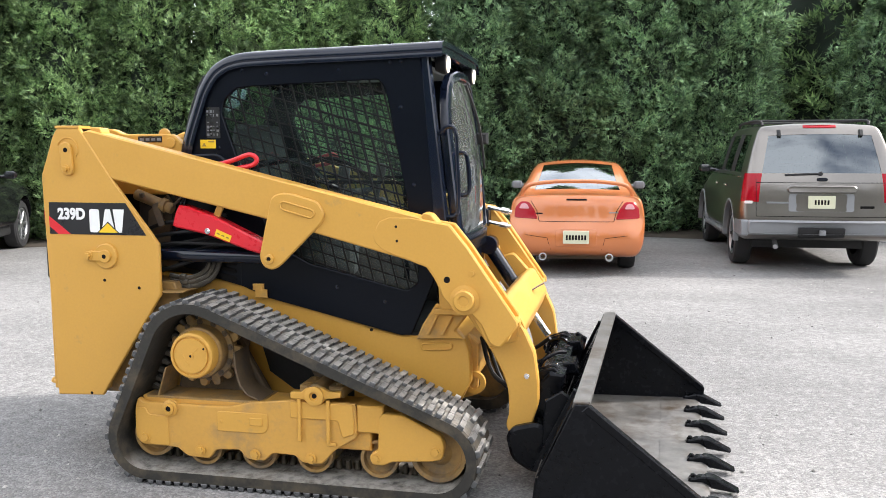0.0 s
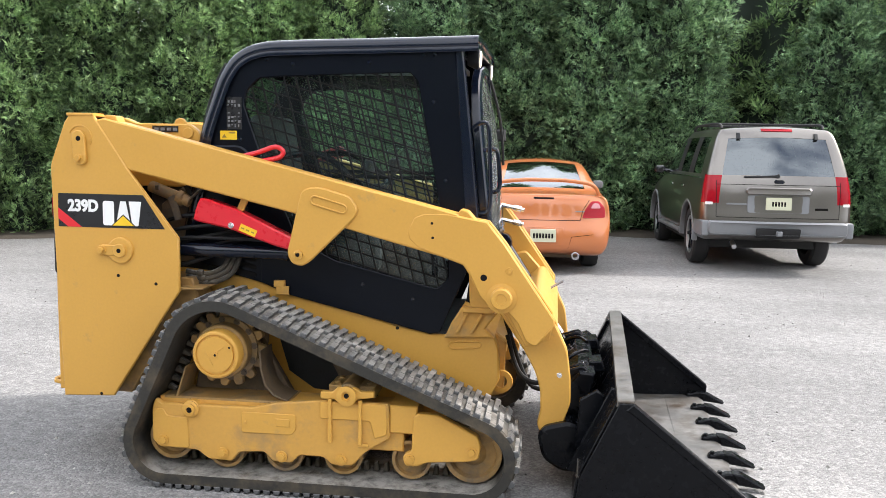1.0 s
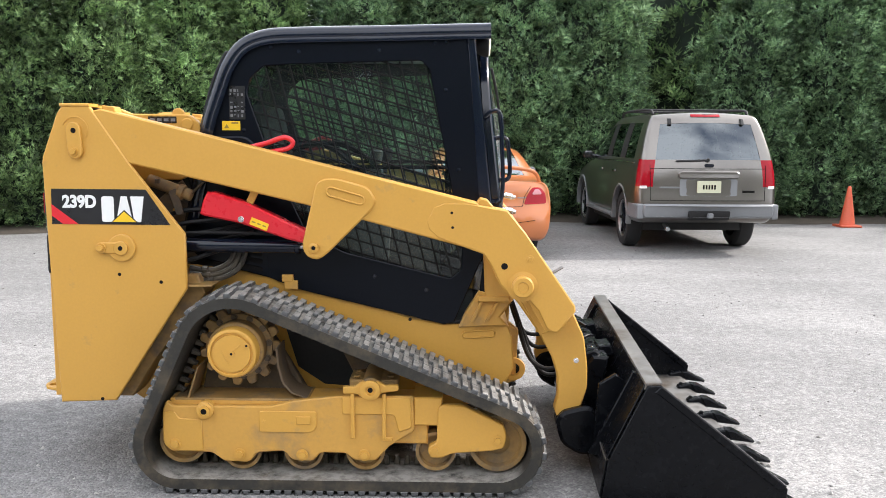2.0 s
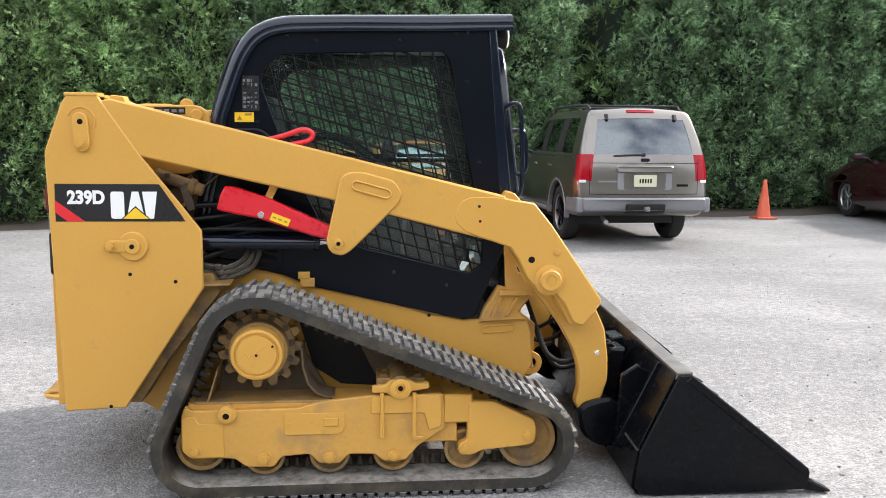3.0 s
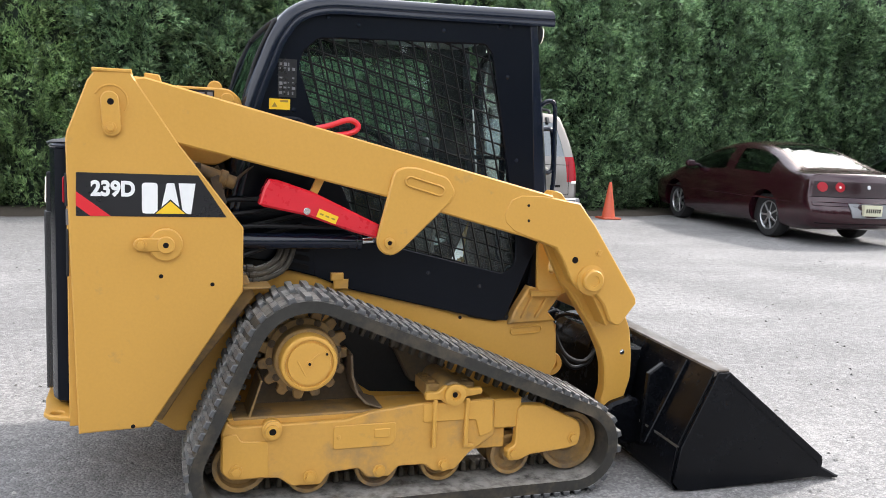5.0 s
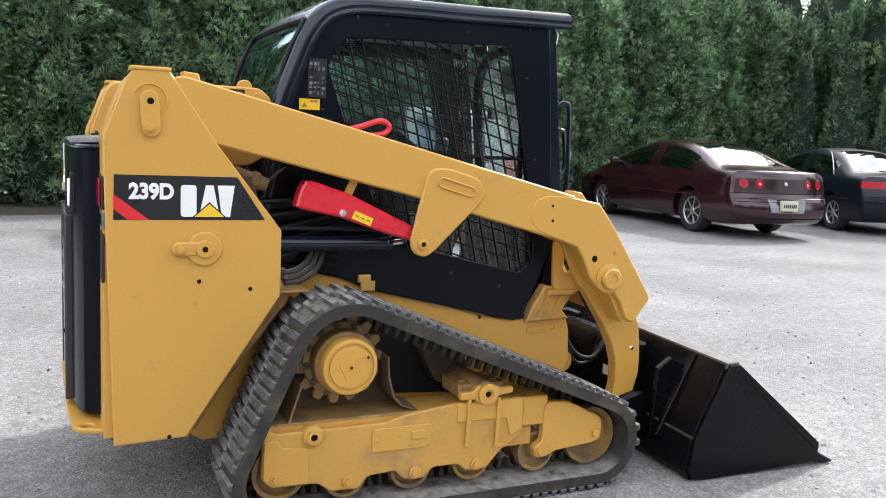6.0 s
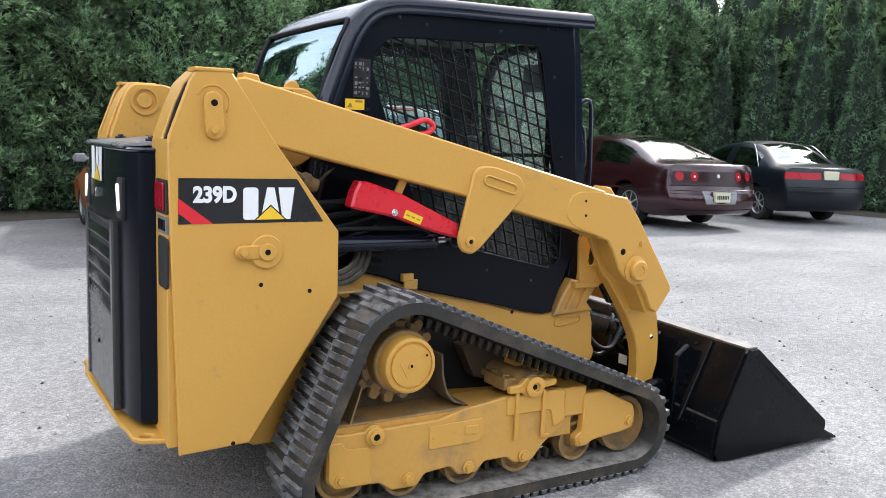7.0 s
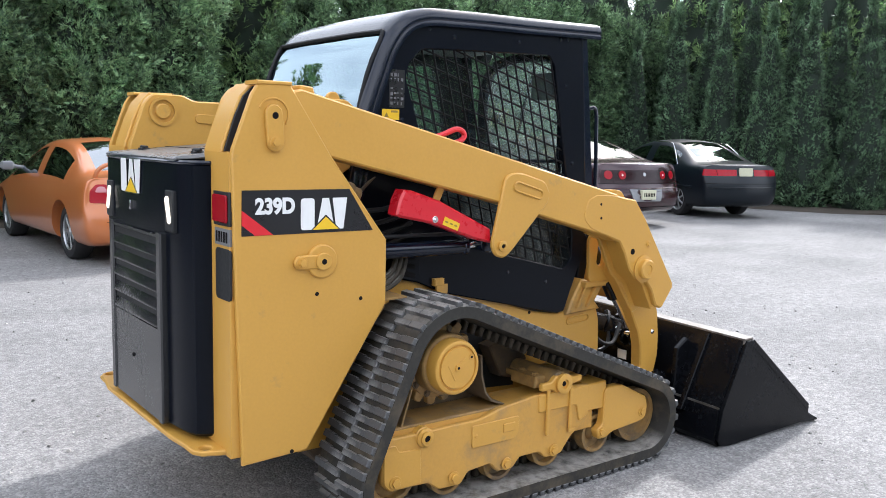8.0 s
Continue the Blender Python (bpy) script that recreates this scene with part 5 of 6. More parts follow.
# coupler and bucket
coupler = part("coupler", Shape().prism([(1.45, 0.16), (1.475, 0.44), (1.53, 0.505), (1.60, 0.50), (1.545, 0.13)], -0.45, 0.45, 0.01), BUCKET, loader, "black quick coupler frame")
for s in (-1, 1):
    ear = rounded([(1.355, 0.245), (1.385, 0.285), (1.50, 0.315), (1.56, 0.26), (1.56, 0.10), (1.47, 0.085), (1.38, 0.14)], 0.035, 4)
    part("coupler_ear", Shape().prism(ear, s * 0.46, s * 0.575, 0.014), BUCKET, coupler)
    part("coupler_lug", Shape().prism(rounded([(1.425, 0.43), (1.45, 0.49), (1.55, 0.525), (1.60, 0.47), (1.52, 0.36)], 0.02, 3), s * 0.33, s * 0.355, 0.006), BUCKET, coupler)
    part("coupler_lug", Shape().prism(rounded([(1.425, 0.43), (1.45, 0.49), (1.55, 0.525), (1.60, 0.47), (1.52, 0.36)], 0.02, 3), s * 0.385, s * 0.41, 0.006), BUCKET, coupler)
    part("coupler_pin", Shape().rod((1.46, s * 0.32, 0.46), (1.46, s * 0.42, 0.46), 0.018, 14), CHROME, coupler)
    part("top_hook", Shape().prism([(1.575, 0.46), (1.58, 0.515), (1.635, 0.522), (1.655, 0.47)], s * 0.16, s * 0.30, 0.006), BUCKET, coupler)
    part("lock_handle", Shape().tube([(1.46, s * 0.20, 0.44), (1.48, s * 0.21, 0.50), (1.54, s * 0.16, 0.53), (1.58, s * 0.10, 0.52)], 0.009, 8, 3), BUCKET, coupler)
    part("grease_fitting", Shape().rod((1.50, s * 0.25, 0.46), (1.56, s * 0.27, 0.50), 0.010, 8), CHROME, coupler)
    part("coupler_label", Shape().box(1.4645, 1.4655, s * 0.30, s * 0.36, 0.30, 0.37, 0, m=Matrix.Translation((0.0, 0, 0))), DECAL_WHITE, coupler, "white label")
    part("side_rib", Shape().prism([(1.51, 0.12), (1.53, 0.43), (1.60, 0.475), (1.65, 0.44), (1.56, 0.05)], s * 0.60, s * 0.63, 0.006), BUCKET, coupler)
    part("coupler_hose", Shape().tube([(1.20, s * 0.28, 0.62), (1.26, s * 0.33, 0.46), (1.36, s * 0.35, 0.42), (1.47, s * 0.30, 0.50)], 0.011, 8, 5), HOSE, coupler)
    part("coupler_hose", Shape().tube([(1.18, s * 0.22, 0.70), (1.30, s * 0.27, 0.40), (1.42, s * 0.26, 0.38), (1.48, s * 0.22, 0.44)], 0.011, 8, 5), HOSE, coupler)

HALF = 0.893
SIDE = [(1.675, 0.505), (1.728, 0.507), (2.215, 0.125), (2.24, 0.095), (2.235, 0.02), (1.60, 0.0), (1.535, 0.01), (1.51, 0.04), (1.53, 0.19)]
bucket = part("bucket", Shape().prism([(1.678, 0.500), (1.533, 0.19), (1.514, 0.04), (1.538, 0.013), (1.60, 0.003), (2.17, 0.020), (2.17, 0.036), (1.62, 0.019), (1.56, 0.030), (1.54, 0.06), (1.555, 0.185), (1.70, 0.490)], -HALF + 0.02, HALF - 0.02, 0.003), STEEL, loader, "worn grey steel bucket shell")
for s in (-1, 1):
    part("side_plate", Shape().prism(SIDE, s * (HALF - 0.024), s * HALF, 0.003), BUCKET, bucket, "black painted side plate")
    part("side_edge", Shape().prism([(1.70, 0.480), (1.728, 0.507), (2.235, 0.108), (2.215, 0.08), (1.72, 0.470)], s * (HALF - 0.034), s * (HALF + 0.004), 0.004), BUCKET, bucket)
    part("rear_gusset", Shape().prism([(1.53, 0.13), (1.675, 0.495), (1.648, 0.505), (1.475, 0.14)], s * 0.66, s * 0.69, 0.004), BUCKET, bucket)
part("back_skin", Shape().prism([(1.672, 0.503), (1.529, 0.19), (1.509, 0.038), (1.533, 0.007), (1.598, -0.001), (1.585, -0.004), (1.528, 0.001), (1.501, 0.034), (1.521, 0.19), (1.664, 0.506)], -HALF + 0.02, HALF - 0.02, 0.002), BUCKET, bucket, "black painted outer skin")
part("back_seam", Shape().box(1.520, 1.532, -HALF + 0.02, HALF - 0.02, 0.186, 0.196, 0.002), STEEL, bucket)
part("top_lip", Shape().prism([(1.662, 0.487), (1.668, 0.514), (1.732, 0.516), (1.732, 0.498)], -HALF + 0.01, HALF - 0.01, 0.004), STEEL, bucket, "worn steel top lip")
part("cutting_edge", Shape().prism([(2.0, 0.033), (2.185, 0.0385), (2.21, 0.026), (2.0, 0.014)], -HALF + 0.02, HALF - 0.02, 0.002), STEEL, bucket)
tooth = Shape().prism(rounded([(2.155, 0.034), (2.165, 0.055), (2.185, 0.052), (2.21, 0.062), (2.25, 0.064), (2.31, 0.048), (2.378, 0.014), (2.372, 0.006), (2.30, 0.018), (2.22, 0.022), (2.17, 0.026)], 0.006, 2), -0.026, 0.026, 0.006)
tooth.prism([(2.235, 0.066), (2.275, 0.064), (2.384, 0.012), (2.378, 0.004), (2.26, 0.016)], -0.034, 0.034, 0.006)
tooth.v = [(2.155 + (x - 2.155) * 0.94, y * 0.86, z) for x, y, z in tooth.v]
tooth.bolt((2.178, 0, 0.050), (0, 0, 1), 0.011, 0.016)
tooth_mesh = tooth.mesh("tooth")
tooth_mesh.materials.append(BUCKET)
for k in range(8):
    ob = part("tooth", tooth_mesh, BUCKET, bucket, "black bolt-on bucket tooth")
    ob.location = (-0.035, -0.862 + k * 1.724 / 7, 0)
bucket.matrix_local = pose(1.85, -0.85, 0, 0, 0, -2.4) @ pose(-1.85, 0.85 - 0.028, 0.018, 1.0, 0, 0)


# parked cars: x ahead, y to the car's left, origin on the ground under the middle of the rear bumper
def split_islands(me, index):
    """The faces of one material, gathered into joined patches."""
    faces = [p for p in me.polygons if p.material_index == index]
    owner = collections.defaultdict(list)
    for p in faces:
        for v in p.vertices:
            owner[v].append(p.index)
    left, patches = {p.index for p in faces}, []
    while left:
        stack, patch = [left.pop()], []
        while stack:
            k = stack.pop()
            patch.append(k)
            for v in me.polygons[k].vertices:
                for q in owner[v]:
                    if q in left:
                        left.remove(q)
                        stack.append(q)
        patches.append(patch)
    return patches


class Car:
    """A car drawn as a box of sections, smoothed. Each section: x, then (half width, height) of six rows up its side,
    from the sill to the roof's edge, then the crown's rise. rear and front: how far each row of the end face stands out.
    marks: faces that are glass or lamps, by (side, first index, second index): 'top' section and column, 'side' section
    and row, 'rear' column and row."""

    def __init__(self, name, label, category, at, sections, rear, front, marks, paint, wheel, axles, track, bow=0.16, rim=None, spokes=7, corner=0.70, group="parked cars"):
        self.ob = thing(name, label, category, at, group)
        self.sections, self.paint, self.wheel, self.axles, self.track = sections, paint, wheel, axles, track
        self.rim, self.spokes = rim or ALLOY, spokes
        self.columns = (-1.0, -corner, -0.24, 0.24, corner, 1.0)
        self.length = sections[-1][0]
        self.skin(rear, front, marks, bow)
        for x in axles:
            for s in (1, -1):
                self.road_wheel(x, s)

    def skin(self, rear, front, marks, bow):
        ns, nc, nr = len(self.sections), len(self.columns), 6
        index, verts = {}, []

        def vert(i, c, r):
            if (i, c, r) not in index:
                x, rows, crown = self.sections[i]
                y, z = rows[r]
                v = self.columns[c]
                if r == nr - 1:
                    z += crown * (1 - v * v)
                if not isinstance(x, (int, float)):
                    x = x[1] if r == nr - 1 else x[0]
                if i == 0:
                    x = x - rear[r] + bow * abs(v) ** 3
                if i == ns - 1:
                    x = x + front[r] - 1.6 * bow * abs(v) ** 3
                index[(i, c, r)] = len(verts)
                verts.append((x, v * y, z))
            return index[(i, c, r)]
        faces, kind = [], []

        def face(q, mark):
            faces.append([vert(*p) for p in q])
            kind.append(marks.get(mark, 0))
        for i in range(ns - 1):
            for c in range(nc - 1):
                face([(i, c, nr - 1), (i, c + 1, nr - 1), (i + 1, c + 1, nr - 1), (i + 1, c, nr - 1)], ("top", i, c))
                face([(i, c, 0), (i + 1, c, 0), (i + 1, c + 1, 0), (i, c + 1, 0)], ("base", i, c))
            for r in range(nr - 1):
                face([(i, 0, r), (i, 0, r + 1), (i + 1, 0, r + 1), (i + 1, 0, r)], ("side", i, r))
                face([(i, nc - 1, r), (i + 1, nc - 1, r), (i + 1, nc - 1, r + 1), (i, nc - 1, r + 1)], ("side", i, r))
        for c in range(nc - 1):
            for r in range(nr - 1):
                face([(0, c, r), (0, c + 1, r), (0, c + 1, r + 1), (0, c, r + 1)], ("rear", min(c, nc - 2 - c), r))
                face([(ns - 1, c, r), (ns - 1, c, r + 1), (ns - 1, c + 1, r + 1), (ns - 1, c + 1, r)], ("front", min(c, nc - 2 - c), r))
        me = bpy.data.meshes.new("body")
        me.from_pydata(verts, [], faces)
        me.polygons.foreach_set("material_index", kind)
        cage = new("body", me)
        mats = [self.paint, BACK_GLASS, CAR_GLASS, LENS_RED, TAIL_DARK, SILVER, BLACK_MATT]
        for m in mats:
            me.materials.append(m)
        mod = cage.modifiers.new("round", "SUBSURF")
        mod.levels = mod.render_levels = 3
        tools = []
        for x in self.axles:
            for s in (1, -1):
                tool = new("well", Shape().prism(circle(x, self.wheel + 0.01, self.wheel * 1.15, 32), s * (self.track - 0.20), s * (self.track + 0.5), 0).mesh("well"))
                tools.append(tool)
                mod = cage.modifiers.new("cut", "BOOLEAN")
                mod.operation, mod.object, mod.solver = "DIFFERENCE", tool, "EXACT"
        bpy.context.view_layer.update()
        full = bpy.data.meshes.new_from_object(cage.evaluated_get(bpy.context.evaluated_depsgraph_get()))
        for o in (cage, *tools):
            old = o.data
            bpy.data.objects.remove(o)
            bpy.data.meshes.remove(old)
        self.surface = bvhtree.BVHTree.FromPolygons([v.co for v in full.vertices], [tuple(p.vertices) for p in full.polygons])
        names = {0: "body", 1: "rear_window", 2: "side_window", 3: "tail_light", 4: "tail_panel", 5: "bumper", 6: "trim"}
        labels = {3: "red tail light lens", 4: "dark tail panel", 5: "silver grey bumper"}
        self.body = None
        for k in range(7):
            if k == 0:
                patches = [[p.index for p in full.polygons if p.material_index == 0]]
            else:
                patches = split_islands(full, k)
            for patch in patches:
                ids, v, f = {}, [], []
                for p in patch:
                    poly = full.polygons[p]
                    for q in poly.vertices:
                        if q not in ids:
                            ids[q] = len(v)
                            w = full.vertices[q]
                            v.append(w.co - w.normal * 0.004 if k in (1, 2) else w.co.copy())
                    f.append(tuple(ids[q] for q in poly.vertices))
                piece = bpy.data.meshes.new(names[k])
                piece.from_pydata([tuple(q) for q in v], [], f)
                piece.shade_smooth()
                if k == 0:
                    piece.set_sharp_from_angle(angle=radians(50))
                ob = part(names[k], piece, mats[k], self.ob if k == 0 else self.body, labels.get(k, ""))
                if k == 0:
                    self.body = ob
                if k in (1, 2):
                    ob.visible_shadow = False
        bpy.data.meshes.remove(full)
        belt = max(rows[4][1] for _, rows, _ in self.sections[3:-3])
        half = max(rows[4][0] for _, rows, _ in self.sections) - 0.10
        part("cabin_floor", Shape().box(self.length * 0.14, self.length * 0.72, -half, half, 0.66 * self.wheel, belt - 0.32, 0.02), BLACK_MATT, self.body)
        for x in (self.length * 0.30, self.length * 0.50):
            for s in (1, -1):
                back = [(x - 0.10, belt - 0.34), (x - 0.26, belt + 0.12), (x - 0.16, belt + 0.14), (x, belt - 0.22), (x + 0.40, belt - 0.22), (x + 0.40, belt - 0.34)]
                part("car_seat", Shape().prism(back, s * 0.12, s * (half - 0.08), 0.03).box(x - 0.28, x - 0.18, s * 0.25, s * 0.45, belt + 0.12, belt + 0.24, 0.02), SEAT, self.body)

    def back_at(self, y, z):
        hit = self.surface.ray_cast(Vector((-2, y, z)), Vector((1, 0, 0)))[0]
        return hit.x if hit else 0.2

    def road_wheel(self, x, s):
        r, w = self.wheel, 0.21
        at, ax = (x, s * self.track, self.wheel), (0, s, 0)
        tyre = part("wheel", Shape().lathe([(r * 0.62, -w), (r * 0.9, -w), (r * 0.985, -w + 0.03), (r, -w * 0.6), (r, -w * 0.35), (r * 0.985, -0.025), (r * 0.93, 0.0), (r * 0.72, 0.004), (r * 0.66, -0.012), (r * 0.62, -w)], at, ax, 36), TYRE, self.ob, "black tyre on a spoked rim")
        ring = Shape().lathe([(r * 0.67, -0.008), (r * 0.64, -0.004), (r * 0.60, -0.02), (r * 0.59, -0.09), (r * 0.55, -0.09), (r * 0.57, -0.02)], at, ax, 36)
        part("rim_edge", ring, ALLOY, tyre, "bright rim edge")
        star = Shape().lathe([(0, -0.004), (r * 0.14, -0.006), (r * 0.18, -0.02), (r * 0.18, -0.05), (0, -0.05)], at, ax, 20)
        for k in range(self.spokes):
            m = Matrix.Translation(at) @ Matrix.Rotation(-2 * math.pi * k / self.spokes, 4, "Y")
            star.box(r * 0.15, r * 0.61, -0.045 if s > 0 else 0.015, -0.015 if s > 0 else 0.045, -r * 0.055, r * 0.055, 0.006, m=m)
        part("rim", star, self.rim, tyre, "spoked rim")
        part("brake_disc", Shape().disc((x, s * (self.track - 0.10), self.wheel), ax, r * 0.58, 0.02, 24), BLACK_MATT, tyre)

    def rear_panel(self, name, outline, proud, mat, label="", parent=None, b=0.004, level=False):
        """A piece laid on the rear face, outline in (y, z); it follows the face unless level."""
        fine = []
        for p, q in zip(outline, outline[1:] + outline[:1]):
            n = 1 if level else max(1, int(math.hypot(q[0] - p[0], q[1] - p[1]) / 0.06))
            fine += [(p[0] + (q[0] - p[0]) * k / n, p[1] + (q[1] - p[1]) * k / n) for k in range(n)]
        sh = Shape().prism(fine, 0.0, proud + 0.03, b, m=Matrix(((0, 1, 0, 0), (1, 0, 0, 0), (0, 0, 1, 0), (0, 0, 0, 1))))
        flat = min(self.back_at(y, z) for y, z in outline)
        sh.v = [((flat if level else self.back_at(y, z)) + x - proud, y, z) for x, y, z in sh.v]
        return part(name, sh, mat, parent or self.body, label)

    def seam(self, points, width=0.008):
        """A dark joint line along points of (y, z) on the rear face."""
        pts = []
        for p, q in zip(points, points[1:]):
            n = max(1, int(math.hypot(q[0] - p[0], q[1] - p[1]) / 0.05))
            pts += [(p[0] + (q[0] - p[0]) * k / n, p[1] + (q[1] - p[1]) * k / n) for k in range(n)]
        pts.append(points[-1])
        part("panel_seam", Shape().tube([(self.back_at(y, z), y, z) for y, z in pts], width / 2, 6, 1), INK, self.body)

    def plate(self, y, z, proud=0.02, w=0.305, h=0.152):
        p = self.rear_panel("number_plate", box_outline(y - w / 2, y + w / 2, z - h / 2, z + h / 2, 0.012), proud, PLATE, "cream number plate with dark bars", b=0.002, level=True)
        for k in range(7):
            yy = y - 0.108 + 0.036 * k
            self.rear_panel("print_bar", [(yy - 0.011, z - 0.030), (yy + 0.011, z - 0.030), (yy + 0.011, z + 0.026), (yy - 0.011, z + 0.026)], proud + 0.002, INK, parent=p, b=0, level=True)
        return p

    def mirrors(self, x, z, y, mat):
        for s in (1, -1):
            part("door_mirror", Shape().prism(rounded([(x - 0.05, z), (x - 0.05, z + 0.12), (x + 0.05, z + 0.11), (x + 0.09, z + 0.03)], 0.03, 3), s * (y + 0.02), s * (y + 0.19), 0.03).rod((x, s * (y - 0.12), z + 0.03), (x, s * (y + 0.04), z + 0.05), 0.025, 8), mat, self.body)


def box_outline(y0, y1, z0, z1, r=0.02):
    return rounded([(y0, z0), (y1, z0), (y1, z1), (y0, z1)], r, 3)


GLASS_BACK, GLASS_SIDE, RED_LENS, DARK_PANEL, GREY_BUMPER, TRIM = 1, 2, 3, 4, 5, 6


def saloon(width, length, deck, belt, roof, roof_half, glass_base, glass_top, ledge=0.68):
    """Sections of a four-door saloon."""
    w, sc = width, length / 4.5

    def side(x, k, low, b, bz, t, tz, crown):
        return (x, [(w * k * 0.90, low), (w * k * 0.985, low + 0.13), (w * k, ledge - 0.12), (w * k, ledge), (b, bz), (t, tz)], crown)
    top = roof - 0.05
    mid = (glass_base + glass_top) / 2
    return [
        side(0.0, 0.95, 0.27, w * 0.90, deck - 0.07, w * 0.84, deck - 0.005, 0.02),
        side(0.13, 0.985, 0.23, w * 0.95, deck - 0.06, w * 0.87, deck, 0.025),
        side(glass_base - 0.22, 1.0, 0.20, w * 0.97, deck - 0.05, w * 0.88, deck + 0.01, 0.025),
        side(glass_base, 1.0, 0.20, w * 0.97, belt, w * 0.86, deck + 0.03, 0.02),
        side(mid, 1.0, 0.20, w * 0.96, belt, (w * 0.83 + roof_half) / 2, (deck + top) / 2 + 0.03, 0.03),
        side(glass_top, 1.0, 0.20, w * 0.96, belt, roof_half, top, 0.06),
        side(glass_top + 0.50 * sc, 1.0, 0.20, w * 0.96, belt, roof_half * 1.03, top + 0.015, 0.06),
        side(glass_top + 0.60 * sc, 1.0, 0.20, w * 0.96, belt, roof_half * 1.03, top + 0.015, 0.06),
        side(glass_top + 1.15 * sc, 1.0, 0.20, w * 0.96, belt - 0.01, roof_half, top - 0.02, 0.05),
        side(glass_top + 1.95 * sc, 1.0, 0.20, w * 0.95, belt - 0.04, w * 0.84, belt + 0.02, 0.03),
        side(glass_top + 2.10 * sc, 1.0, 0.20, w * 0.94, belt - 0.07, w * 0.80, belt - 0.01, 0.03),
        side(length - 0.30, 0.94, 0.22, w * 0.82, 0.72, w * 0.66, 0.77, 0.03),
        side(length, 0.80, 0.26, w * 0.66, 0.66, w * 0.55, 0.70, 0.02)]


def saloon_marks(extra):
    marks = {("top", i, c): GLASS_BACK for i in (3, 4) for c in (1, 2, 3)}
    marks.update({("top", 8, c): GLASS_SIDE for c in (1, 2, 3)})
    marks.update({("side", i, 4): GLASS_SIDE for i in (4, 5, 7, 8)})
    marks.update(extra)
    return marks


# orange saloon with a hoop spoiler
neon = Car("saloon_car", "orange saloon car with a hoop spoiler parked by the hedge", "car", pose(1.27, 6.08, 0, 0, 0, 93), saloon(0.82, 4.43, 0.945, 0.89, 1.355, 0.58, 0.50, 1.32),
           [0.05, 0.08, 0.06, 0.01, 0.0, -0.04], [0.0, 0.05, 0.05, 0.0, -0.1, -0.2], saloon_marks({}), ORANGE, 0.31, (0.93, 3.60), 0.735, corner=0.82)
for s in (1, -1):
    lamp = neon.rear_panel("tail_light", rounded([(s * 0.46, 0.68), (s * 0.50, 0.79), (s * 0.57, 0.885), (s * 0.67, 0.885), (s * 0.735, 0.81), (s * 0.745, 0.69)], 0.025, 3), 0.008, LENS_RED, "red teardrop tail light with a pale highlight painted on")
    # Pale upper patch is a highlight painted on the red lens.
    neon.rear_panel("reversing_lens", rounded([(s * 0.56, 0.80), (s * 0.60, 0.865), (s * 0.66, 0.86), (s * 0.69, 0.80)], 0.02, 3), 0.010, LENS_HIGHLIGHT, parent=lamp, b=0.002)
    part("exhaust_tip", Shape().lathe([(0.030, -0.10), (0.042, -0.10), (0.046, 0.0), (0.040, 0.004), (0.034, 0.0), (0.034, -0.09)], (-0.05, s * 0.39, 0.235), (-1, 0, 0), 18), ALLOY, neon.ob)
    neon.seam([(s * 0.44, 0.655), (s * 0.47, 0.78), (s * 0.545, 0.895)])
    neon.seam([(s * 0.30, 0.32), (s * 0.34, 0.46), (s * 0.60, 0.49)], 0.006)
wing = Shape().tube([(0.20, 0.66, 0.95), (0.17, 0.63, 1.03), (0.14, 0.54, 1.09), (0.12, 0.27, 1.125), (0.115, 0, 1.13), (0.12, -0.27, 1.125), (0.14, -0.54, 1.09), (0.17, -0.63, 1.03), (0.20, -0.66, 0.95)], 0.024, 10, 5)
part("spoiler", wing, ORANGE, neon.body)
neon.seam([(-0.44, 0.655), (0.44, 0.655)])
neon.rear_panel("plate_recess", rounded([(-0.24, 0.36), (0.24, 0.36), (0.24, 0.57), (-0.24, 0.57)], 0.015, 2), 0.006, ORANGE, b=0.003)
neon.plate(0, 0.475, 0.03)
neon.rear_panel("boot_lamp", box_outline(-0.12, 0.12, 0.905, 0.925, 0.005), 0.006, INK, b=0.001)
neon.rear_panel("badge_bar", box_outline(0.40, 0.54, 0.74, 0.755, 0.004), 0.004, INK, b=0.001)
neon.rear_panel("badge_bar", box_outline(-0.54, -0.38, 0.755, 0.768, 0.004), 0.004, SILVER, b=0.001)
part("silencer", Shape().rod((0.25, -0.45, 0.25), (0.25, 0.45, 0.25), 0.07, 14), DIRTY, neon.ob)
neon.mirrors(2.80, 0.93, 0.80, SILVER)


